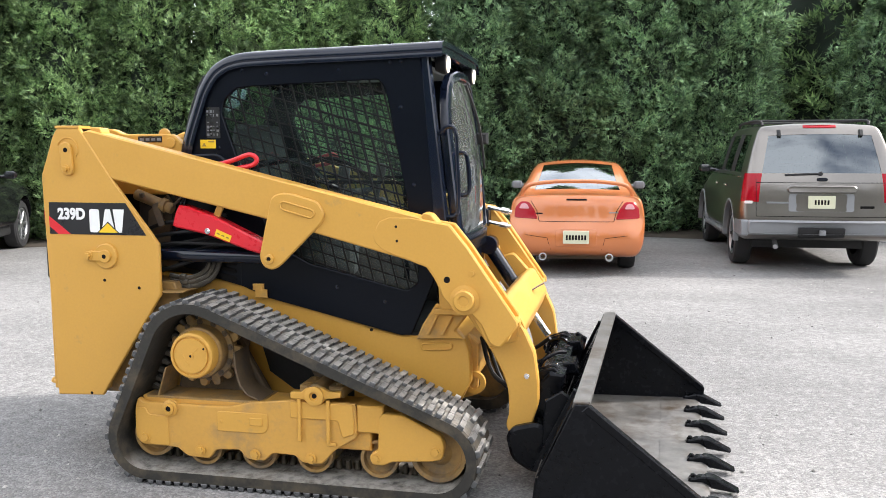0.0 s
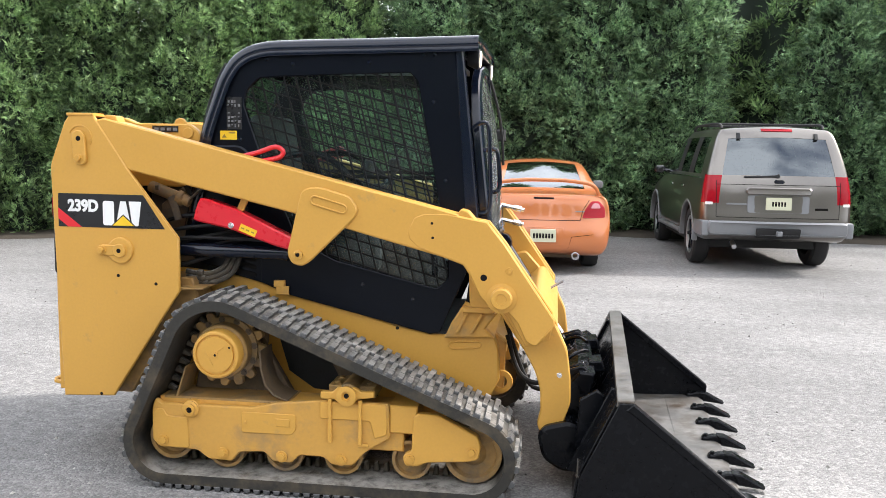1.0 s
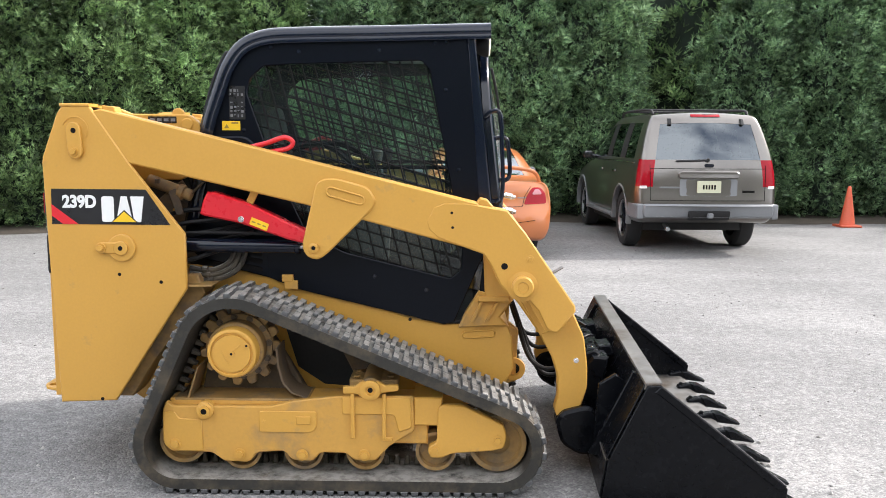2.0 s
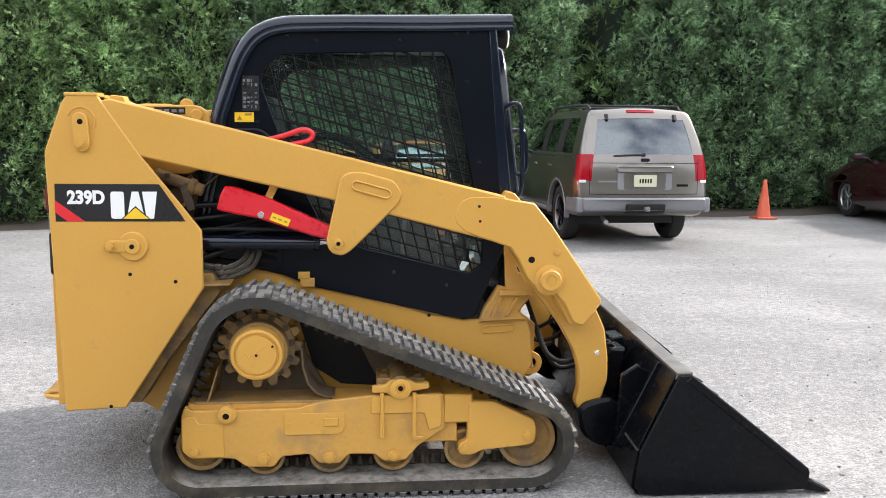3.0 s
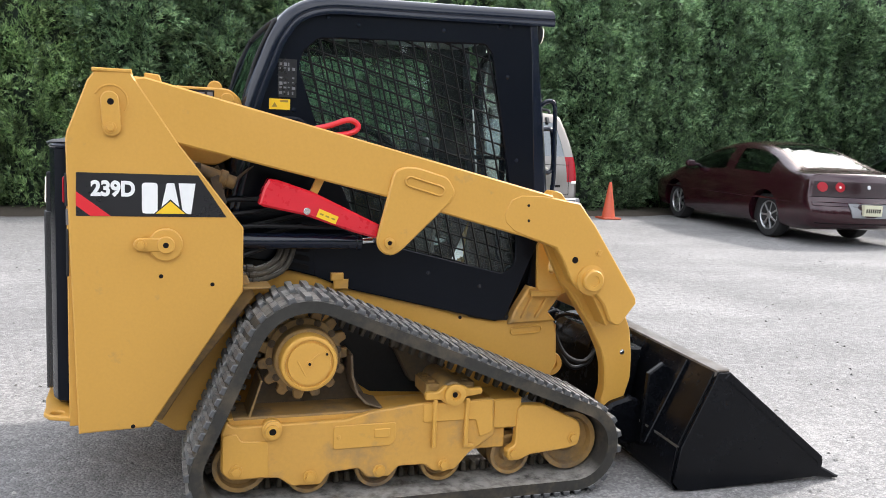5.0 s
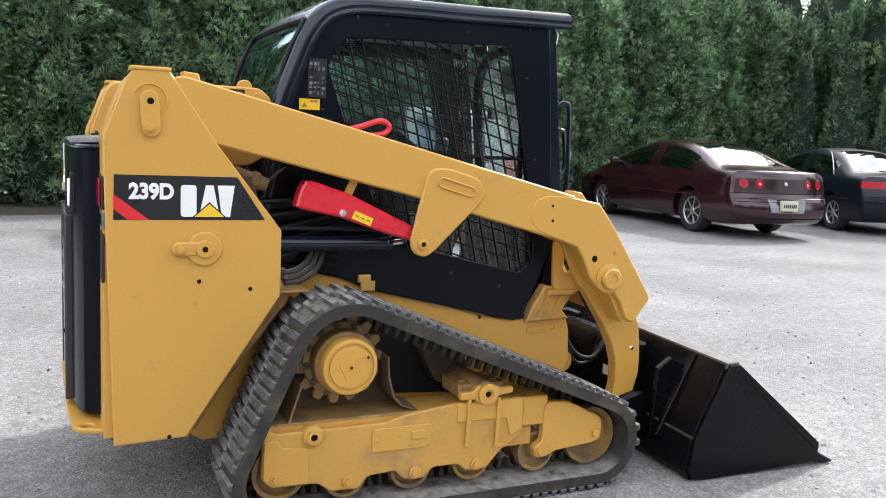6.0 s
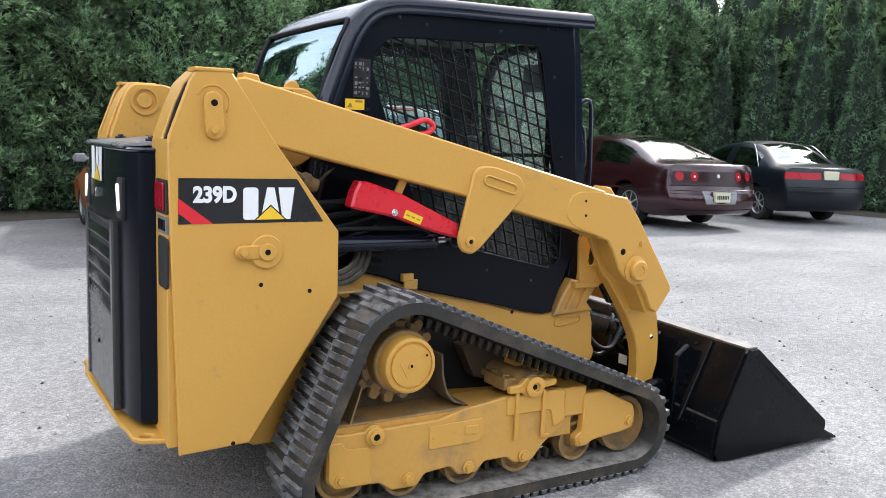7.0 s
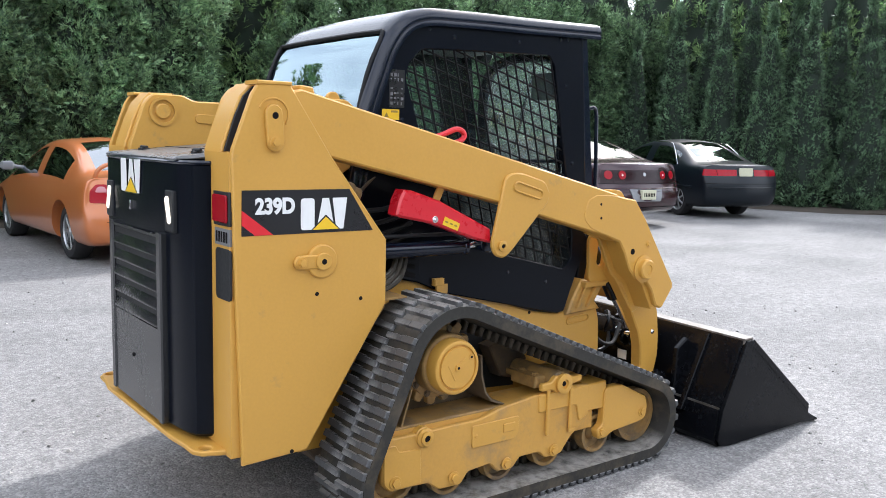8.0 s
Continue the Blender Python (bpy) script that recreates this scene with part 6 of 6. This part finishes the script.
# grey sport utility car
def utility(w, belt, roof, roof_half, length):
    def side(x, k, low, bz, t, tz, crown):
        return (x, [(w * k * 0.93, low), (w * k * 0.99, low + 0.10), (w * k, 0.70), (w * k, 0.84), (w * k * 0.975, bz), (t, tz)], crown)
    r = roof - 0.045
    return [
        side((0.0, 0.24), 0.965, 0.46, belt, roof_half * 0.99, r - 0.03, 0.03),
        side((0.15, 0.36), 0.995, 0.40, belt, roof_half, r, 0.05),
        side((0.32, 0.48), 1.0, 0.38, belt, roof_half, r + 0.005, 0.05),
        side(1.05, 1.0, 0.38, belt, roof_half * 1.01, r + 0.015, 0.05),
        side(1.15, 1.0, 0.38, belt, roof_half * 1.01, r + 0.015, 0.05),
        side(1.95, 1.0, 0.38, belt, roof_half * 1.01, r + 0.01, 0.05),
        side(2.04, 1.0, 0.38, belt, roof_half * 1.01, r + 0.01, 0.05),
        side(2.60, 1.0, 0.38, belt, roof_half * 0.98, r - 0.05, 0.05),
        side(3.35, 1.0, 0.38, belt - 0.02, w * 0.84, belt + 0.02, 0.03),
        side(3.50, 1.0, 0.38, belt - 0.06, w * 0.84, belt - 0.02, 0.03),
        side(length - 0.25, 0.96, 0.40, belt - 0.20, w * 0.76, belt - 0.15, 0.03),
        side(length, 0.86, 0.46, belt - 0.28, w * 0.66, belt - 0.24, 0.02)]


UTILITY_MARKS = {("rear", c, 4): GLASS_SIDE for c in (1, 2)}
UTILITY_MARKS.update({("rear", 0, 3): RED_LENS, ("side", 0, 3): RED_LENS})
UTILITY_MARKS.update({("side", i, 4): GLASS_SIDE for i in (2, 4, 6, 7)})
UTILITY_MARKS.update({("side", i, 4): TRIM for i in (3, 5)})
UTILITY_MARKS.update({("top", 7, c): GLASS_SIDE for c in (1, 2, 3)})
suv = Car("utility_car", "pewter grey utility car with silver bumper parked by the hedge", "car", pose(4.13, 6.78, 0, 0, 0, 92), utility(0.915, 1.175, 1.83, 0.71, 4.80),
          [0.00, 0.02, 0.02, 0.0, 0.0, 0.0], [0.0, 0.04, 0.04, 0.0, -0.1, -0.2], UTILITY_MARKS, PEWTER, 0.385, (1.02, 3.91), 0.865, bow=0.07, rim=BLACK_SATIN, spokes=6, corner=0.90)
suv.rear_panel("rear_bumper", rounded([(-0.83, 0.475), (0.83, 0.475), (0.845, 0.56), (0.83, 0.655), (-0.83, 0.655), (-0.845, 0.56)], 0.03, 3), 0.085, SILVER, "silver grey bumper", b=0.02)
for s in (1, -1):
    part("bumper_end", Shape().prism(rounded([(0.0, 0.46), (0.0, 0.655), (0.50, 0.655), (0.54, 0.55), (0.52, 0.46)], 0.03, 3), s * 0.82, s * 0.912, 0.012), SILVER, suv.body)
    suv.rear_panel("reversing_lens", box_outline(min(s * 0.78, s * 0.87), max(s * 0.78, s * 0.87), 0.85, 0.885, 0.01), 0.006, LENS_CLEAR, b=0.003)
    for a in (1.02, 3.91):
        arch = [(a + 0.475 * math.cos(radians(q)), 0.395 + 0.475 * math.sin(radians(q))) for q in range(-6, 187, 12)] + [(a + 0.435 * math.cos(radians(q)), 0.395 + 0.435 * math.sin(radians(q))) for q in range(186, -7, -12)]
        part("arch_trim", Shape().prism(arch, s * 0.85, s * 0.918, 0.008), SILVER, suv.body)
    part("roof_rail", Shape().tube([(0.50, s * 0.62, 1.80), (0.60, s * 0.63, 1.855), (1.2, s * 0.63, 1.870), (2.1, s * 0.62, 1.86), (2.35, s * 0.60, 1.79)], 0.018, 8, 4), BLACK_MATT, suv.body)
    part("side_step", Shape().box(1.55, 3.35, s * 0.84, s * 0.925, 0.36, 0.42, 0.02), SILVER, suv.body)
    part("door_handle", Shape().box(1.32, 1.50, s * 0.90, s * 0.925, 1.02, 1.05, 0.01).box(2.20, 2.38, s * 0.90, s * 0.925, 1.02, 1.05, 0.01), CHROME, suv.body)
    part("window_line", Shape().tube([(0.30, s * 0.897, 1.175), (1.6, s * 0.902, 1.175), (3.2, s * 0.895, 1.16)], 0.008, 6, 3), CHROME, suv.body)
    suv.rear_panel("window_hinge", box_outline(s * 0.47 - 0.022, s * 0.47 + 0.022, 1.665, 1.745, 0.01), 0.03, BLACK_MATT, b=0.006)
    suv.seam([(s * 0.735, 0.70), (s * 0.745, 1.15)])
for x in (0.80, 1.75):
    part("rail_bar", Shape().rod((x, -0.62, 1.866), (x, 0.62, 1.866), 0.014, 8), BLACK_MATT, suv.body)
suv.rear_panel("hitch_recess", box_outline(-0.26, 0.26, 0.45, 0.575), 0.09, BLACK_MATT, b=0.004)
part("tow_hitch", Shape().box(-0.13, 0.05, -0.035, 0.035, 0.485, 0.545, 0.006).disc((-0.13, 0, 0.515), (-1, 0, 0), 0.03, 0.02, 12), SILVER, suv.body)
suv.rear_panel("tailgate_trim", rounded([(-0.38, 0.985), (0.38, 0.985), (0.40, 1.045), (0.36, 1.075), (-0.36, 1.075), (-0.40, 1.045)], 0.02, 3), 0.035, PEWTER, b=0.012)
suv.rear_panel("plate_recess", box_outline(-0.37, 0.37, 0.76, 0.975, 0.03), 0.005, SILVER, b=0.002)
suv.plate(0, 0.875, 0.018)
suv.seam([(-0.735, 0.70), (0.735, 0.70)])
suv.seam([(-0.74, 1.105), (0.74, 1.105)])
suv.rear_panel("maker_badge", slot(0, 1.145, 0.04, 0.022, 0), 0.010, BLACK_SATIN, b=0.003)
suv.rear_panel("badge_bar", box_outline(0.36, 0.62, 0.855, 0.875, 0.004), 0.005, SILVER, b=0.001)
suv.rear_panel("badge_bar", box_outline(-0.60, -0.44, 0.80, 0.83, 0.004), 0.005, INK, b=0.001)
suv.rear_panel("brake_light", box_outline(-0.19, 0.19, 1.765, 1.80, 0.008), 0.012, LENS_RED, "red high brake light")
part("rear_wiper", Shape().rod((suv.back_at(0.02, 1.215) - 0.02, 0.02, 1.215), (suv.back_at(0.42, 1.20) - 0.015, 0.42, 1.20), 0.012, 8).disc((suv.back_at(0.02, 1.215) - 0.01, 0.02, 1.215), (-1, 0, 0), 0.025, 0.02, 12), BLACK_MATT, suv.body)
part("exhaust_pipe", Shape().rod((0.35, 0.45, 0.36), (0.02, 0.50, 0.33), 0.03, 12), ALLOY, suv.ob)
part("rear_axle", Shape().rod((1.02, -0.75, 0.36), (1.02, 0.75, 0.36), 0.05, 12).disc((1.02, 0, 0.36), (1, 0, 0), 0.14, 0.14, 16), BLACK_MATT, suv.ob)
part("spare_wheel", Shape().disc((0.55, 0, 0.42), (0, 0, 1), 0.34, 0.2, 24, 0.05), TYRE, suv.ob)
suv.mirrors(2.95, 1.17, 0.90, CAR_BLACK)

# maroon saloon
impala = Car("saloon_car", "maroon saloon car with round tail lights parked by the hedge", "car", pose(9.87, 6.62, 0, 0, 0, 84) @ Matrix.Diagonal((1.11, 1.05, 1.08, 1)), saloon(0.925, 5.08, 1.02, 0.97, 1.455, 0.62, 0.62, 1.62),
             [0.06, 0.12, 0.11, 0.02, 0.0, -0.05], [0.0, 0.05, 0.05, 0.0, -0.1, -0.2], saloon_marks({("rear", c, 3): DARK_PANEL for c in (0, 1, 2)}), MAROON, 0.335, (1.14, 3.95), 0.815, corner=0.78)
for s in (1, -1):
    for y in (0.70, 0.45):
        lamp = impala.rear_panel("tail_light", circle(s * y, 0.84, 0.070, 24), 0.008, LENS_RED, "round red tail light")
    impala.rear_panel("reversing_lens", circle(s * 0.45, 0.84, 0.018, 16), 0.011, LENS_CLEAR, b=0.003)
    part("side_strip", Shape().box(0.45, 4.3, s * 0.905, s * 0.934, 0.59, 0.62, 0.006), MAROON, impala.body)
    impala.seam([(s * 0.60, 0.76), (s * 0.64, 0.70)])
impala.rear_panel("maker_badge", circle(0, 0.85, 0.030, 16), 0.010, ALLOY, b=0.003)
impala.rear_panel("bumper_strip", rounded([(-0.86, 0.575), (0.86, 0.575), (0.86, 0.635), (-0.86, 0.635)], 0.01, 2), 0.012, MAROON, "bumper strip", b=0.006)
impala.rear_panel("plate_recess", rounded([(-0.30, 0.42), (0.30, 0.42), (0.36, 0.62), (-0.36, 0.62)], 0.02, 2), 0.016, SILVER, b=0.004)
impala.plate(0, 0.53, 0.035)
impala.seam([(-0.88, 0.70), (0.88, 0.70)], 0.010)
impala.seam([(-0.80, 0.33), (0.80, 0.33)], 0.014)
impala.mirrors(3.30, 0.98, 0.88, MAROON)

# dark blue saloon
accord = Car("saloon_car", "dark blue saloon car with wide tail lights by the hedge", "car", pose(13.12, 6.80, 0, 0, 0, 73) @ Matrix.Diagonal((1.04, 1.02, 1.07, 1)), saloon(0.885, 4.80, 0.995, 0.95, 1.45, 0.60, 0.66, 1.50, 0.80),
             [0.05, 0.10, 0.09, 0.02, 0.0, -0.05], [0.0, 0.05, 0.05, 0.0, -0.1, -0.2], saloon_marks({("rear", 0, 3): RED_LENS, ("side", 0, 3): RED_LENS, ("rear", 1, 3): RED_LENS}), NAVY, 0.315, (1.05, 3.77), 0.785, corner=0.78)
for s in (1, -1):
    part("side_strip", Shape().box(0.45, 4.2, s * 0.86, s * 0.897, 0.56, 0.60, 0.006), NAVY, accord.body)
    part("window_trim", Shape().tube([(1.02, s * 0.835, 0.985), (1.12, s * 0.80, 1.12), (1.35, s * 0.70, 1.32), (1.55, s * 0.655, 1.40), (2.2, s * 0.66, 1.42)], 0.008, 6, 4), CHROME, accord.body)
    accord.seam([(s * 0.60, 0.81), (s * 0.62, 0.92)])
accord.plate(0, 0.875, 0.012)
accord.seam([(-0.84, 0.66), (0.84, 0.66)], 0.010)
accord.rear_panel("bumper_strip", rounded([(-0.82, 0.565), (0.82, 0.565), (0.82, 0.60), (-0.82, 0.60)], 0.008, 2), 0.010, NAVY, b=0.004)
accord.mirrors(3.05, 0.96, 0.85, NAVY)

# black utility car at the yard's other end
pickup = Car("utility_car", "black utility car with alloy wheels, parked by the hedge", "car", pose(-6.74, 3.58, 0, 0, 0, 112), utility(0.93, 1.09, 1.69, 0.68, 4.90),
             [0.04, 0.06, 0.05, 0.0, 0.0, 0.0], [0.0, 0.04, 0.04, 0.0, -0.1, -0.2], UTILITY_MARKS, CAR_BLACK, 0.375, (1.02, 3.91), 0.87, bow=0.10, corner=0.84)
pickup.mirrors(2.95, 1.10, 0.92, CAR_BLACK)

# traffic cone
cone = thing("traffic_cone", "faded orange traffic cone standing by the hedge", "cone", pose(7.66, 10.62, 0))
part("base", Shape().box(-0.18, 0.18, -0.18, 0.18, 0.0, 0.035, 0.01), CONE, cone)
part("shaft", Shape().lathe([(0.135, 0.03), (0.125, 0.05), (0.032, 0.66), (0.026, 0.69), (0.018, 0.70), (0.016, 0.66), (0.11, 0.04)], (0, 0, 0), (0, 0, 1), 28), CONE, cone)

# hedge of arborvitae round the yard
random.seed(7)


def spray(rng, base, d, size):
    """A flat frond of scale leaves along d: a tip and three fingers along one stem."""
    side = d.cross(Vector((rng.uniform(-1, 1), rng.uniform(-1, 1), rng.uniform(-1, 1)))).normalized()
    v, f = [], []
    for along, a, ln in ((0.40, 0.0, 0.58), (0.26, 0.9, 0.50), (0.10, -0.9, 0.55), (0.0, 0.6, 0.50)):
        q = (d + side * a).normalized()
        w = (side - d * a * 0.6).normalized() * size * 0.092
        ln *= size * rng.uniform(0.8, 1.2)
        k = len(v)
        p = base + d * size * along
        v += [p - w, p + q * ln, p + w]
        f.append((k, k + 1, k + 2))
    return v, f


def tree_meshes(seed, height, radius, count, cone_shaped, leaf=0.105, green=LEAF, each=26):
    """Crown, its dark shade core and trunk of a tree whose fuller side faces -y. The crown is made of plumes: boughs'
    ends that turn outwards and up, each set round with fronds."""
    rng = random.Random(seed)
    verts, faces = [], []

    def rad(h, a):
        t = min(1, h / height)
        r = radius * ((1 - t) ** 0.92 if cone_shaped else min(1, (1 - t) * 3.0) ** 0.6 * (1 - 0.30 * t))
        r *= min(1, 0.74 + t * 2.4)
        rough = 0.35 if cone_shaped else 1.0
        return r * (1 + rough * 0.34 * noise.noise(Vector((math.cos(a) * 1.6, math.sin(a) * 1.6, h * 0.9 + seed * 9.7))) + rough * 0.20 * noise.noise(Vector((math.cos(a) * 4, math.sin(a) * 4, h * 2.6 + seed * 3.3))))
    plumes = count // each
    for c in range(plumes):
        low = c % 8 != 0 and not cone_shaped
        h = (4.7 * rng.random() if low else height * rng.random() ** (1.35 if cone_shaped else 0.7))
        swing = (c * 0.61803 + rng.uniform(-0.03, 0.03)) % 1.0
        a = -math.pi / 2 + ((swing / 0.92 * 2 - 1) * 1.65 if swing < 0.92 else rng.uniform(1.65, 4.6))
        r = rad(h, a) * (rng.uniform(0.95, 1.03) if cone_shaped else rng.uniform(0.80, 1.08))
        outward = Vector((math.cos(a), math.sin(a), 0))
        axis = (outward * rng.uniform(0.35, 0.9) + Vector((0, 0, rng.uniform(0.3, 1.0))) + Vector((rng.uniform(-1, 1), rng.uniform(-1, 1), 0)) * 0.35)
        if cone_shaped:
            axis = outward * 0.45 + Vector((0, 0, 1)) + Vector((rng.uniform(-1, 1), rng.uniform(-1, 1), 0)) * 0.2
        axis.normalize()
        long = rng.uniform(0.30, 0.62) * (0.55 if cone_shaped else 1.0)
        fat = rng.uniform(0.12, 0.22) * (0.45 if cone_shaped else 1.0)
        u0 = axis.orthogonal().normalized()
        w0 = axis.cross(u0)
        root = Vector((math.cos(a) * r, math.sin(a) * r, h + 0.04)) - outward * fat - axis * long * 0.4
        for _ in range(each):
            u, q = rng.random(), rng.uniform(0, 6.283)
            ring = u0 * math.cos(q) + w0 * math.sin(q)
            reach = fat * (1.0 - 0.75 * u * u) * rng.uniform(0.35, 1.0)
            p = root + axis * long * u + ring * reach
            d = (axis * rng.uniform(0.4, 1.0) + ring * rng.uniform(0.3, 1.1) + Vector((rng.uniform(-1, 1), rng.uniform(-1, 1), rng.uniform(-1, 0.6))) * 0.3).normalized()
            v, f = spray(rng, p, d, leaf * rng.uniform(0.7, 1.35))
            k = len(verts)
            verts += [tuple(q) for q in v]
            faces += [tuple(i + k for i in q) for q in f]
    crown = bpy.data.meshes.new("crown")
    crown.from_pydata(verts, [], faces)
    crown.materials.append(green)
    # Solid core, coloured as the shade deep between the boughs.
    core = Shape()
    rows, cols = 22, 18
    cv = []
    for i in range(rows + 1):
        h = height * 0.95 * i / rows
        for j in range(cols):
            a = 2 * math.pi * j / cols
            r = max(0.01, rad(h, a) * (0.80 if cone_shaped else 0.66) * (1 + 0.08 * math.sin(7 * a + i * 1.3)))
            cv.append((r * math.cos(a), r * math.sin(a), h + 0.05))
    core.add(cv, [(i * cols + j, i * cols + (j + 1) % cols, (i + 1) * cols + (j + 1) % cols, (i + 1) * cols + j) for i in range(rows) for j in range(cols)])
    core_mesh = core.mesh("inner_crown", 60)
    core_mesh.materials.append(CROWN_SHADE)
    trunk = Shape().lathe([(0.10, -0.05), (0.085, 0.1), (0.07, 0.6), (0.05, height * 0.5), (0.01, height * 0.95)], (0, 0, 0), (0, 0, 1), 10).mesh("trunk")
    trunk.materials.append(BARK)
    return crown, core_mesh, trunk


def tree(name, label, meshes, group):
    ob = thing(name, label, "tree", group=group)
    part("trunk", meshes[2], BARK, ob)
    crown = part("crown", meshes[0], LEAF, ob)
    part("inner_crown", meshes[1], CROWN_SHADE, crown)
    return ob


def in_shaded_green(meshes):
    """The same tree in a darker green, its stretch's lesser sun in the colour."""
    crown = meshes[0].copy()
    crown.materials[0] = LEAF_SHADED
    return crown, meshes[1], meshes[2]


grown = [tree_meshes(k, 6.0 + 0.3 * k, 1.22, 20000, False, 0.125) for k in range(4)]
wide = [tree("arborvitae", "tall dense light green arborvitae grown into a hedge", m, "arborvitae hedge") for m in grown]
deep = [tree("arborvitae", "tall dense arborvitae in shaded green grown into a hedge", in_shaded_green(m), "arborvitae hedge") for m in grown]
low_tree = tree("arborvitae", "pointed green arborvitae, lower than its neighbours", tree_meshes(9, 4.5, 1.15, 18000, False, 0.118, LEAF_SHADED), "arborvitae hedge")
back_row = [tree("arborvitae", "tall dark green arborvitae behind the others", tree_meshes(21 + k, 6.6 + 0.5 * k, 1.35, 4600, False, 0.19), "back arborvitae") for k in range(2)]
slim = [tree("arborvitae", "tall pointed dark green arborvitae", tree_meshes(11 + k, 4.35 + 0.3 * k, 0.74, 7000, True, 0.085, LEAF_SLIM, 14), "pointed arborvitae") for k in range(3)]


def line_of(points, gap):
    pts = [Vector(p) for p in points]
    out, carry = [], 0.0
    for a, b in zip(pts, pts[1:]):
        d = (b - a).length
        t = carry
        while t < d:
            out.append((a + (b - a) * (t / d), (b - a).normalized()))
            t += gap
        carry = t - d
    return out


used = set()


def plant(kinds, places, depth, low, high):
    for k, (p, d) in enumerate(places):
        src = kinds[k % len(kinds)]
        n = Vector((-d.y, d.x))
        q = p + n * (depth + random.uniform(-0.15, 0.15))
        m = pose(q.x, q.y, 0, 0, 0, math.degrees(math.atan2(d.y, d.x)) + random.uniform(-30, 30))
        s = random.uniform(low, high)
        if src not in used:
            used.add(src)
            src.matrix_world = m @ Matrix.Diagonal((s, s, s, 1))
            src.scale = (s, s, s)
        else:
            ob = copy_thing(src, m)
            ob.scale = (s * random.uniform(0.92, 1.08), s * random.uniform(0.92, 1.08), s)


plant(wide, line_of([(-9.5, 6.9), (-7.2, 8.2), (-3, 10.4), (-1.2, 10.8)], 1.35), 1.0, 0.95, 1.08)
plant(deep, line_of([(-0.6, 10.93), (2, 11.5), (4.6, 11.5)], 1.35), 1.0, 0.95, 1.08)
plant([low_tree], [(Vector((6.45, 11.5)), Vector((1, 0)))], 1.0, 1.0, 1.02)
plant(deep, line_of([(7.9, 11.6), (8.2, 11.6), (11, 12.6), (19.6, 13.4)], 1.35), 1.0, 0.95, 1.08)
plant(slim, line_of([(16.0, 12.6), (16.6, 10.2), (17.0, 7.9), (18.2, 6.0), (20.4, 3.0)], 1.22), 0.6, 0.95, 1.10)
plant(slim, line_of([(17.6, 12.6), (18.1, 10.4), (18.8, 8.2), (20.2, 6.0)], 1.15), 0.6, 1.12, 1.22)
plant(back_row, line_of([(19.4, 14.5), (20.4, 11.0), (21.6, 8.0), (24.5, 4.0)], 1.5), 0.6, 1.05, 1.2)
plant(back_row, line_of([(22.0, 1.6), (27, -4)], 2.2), 0.6, 0.95, 1.1)
plant(back_row, [(Vector((5.6, 14.2)), Vector((1, 0))), (Vector((4.3, 15.0)), Vector((1, 0))), (Vector((7.0, 15.2)), Vector((1, 0)))], 0.0, 0.95, 1.1)
plant(back_row, line_of([(-14, 3.0), (-10.6, 6.0)], 1.6), 0.95, 0.95, 1.1)

# bare earth along the foot of the hedge
edge = line_of([(-14, 3.0), (-9.5, 6.9), (-7.2, 8.2), (-3, 10.4), (2, 11.5), (8, 11.5), (11, 12.6), (15.4, 12.6), (16.2, 10.2), (16.6, 7.9), (17.8, 6.0), (20.0, 3.0), (23.5, -0.5), (27, -4)], 0.35)
strip = Shape()
sv = []
for k, (p, d) in enumerate(edge):
    n = Vector((-d.y, d.x))
    for j, off in enumerate((-0.55, -0.25, 0.5, 2.2)):
        w = off + (0.28 * noise.noise(Vector((k * 0.31, j * 3.7, 0))) if j < 2 else 0)
        sv.append((p.x + n.x * w, p.y + n.y * w, (0.004, 0.03, 0.06, 0.05)[j] + (0.012 * noise.noise(Vector((k * 0.9, j, 5))) if j else 0)))
strip.add(sv, [(k * 4 + j, k * 4 + 4 + j, k * 4 + 5 + j, k * 4 + 1 + j) for k in range(len(edge) - 1) for j in range(3)])
tagged(part("earth_strip", strip, EARTH, None), "strip of bare brown earth under the hedge", "ground", kind="structure")

# trees at the open end of the yard, behind the camera
far_kind = tree("roadside_tree", "leafy dark green tree on the yard's open side", tree_meshes(31, 9.0, 2.6, 2600, False, 0.3), "trees on the open side")
plant([far_kind], line_of([(20, -17), (8, -20), (-8, -20), (-18, -17)], 4.0), 1.0, 0.85, 1.2)
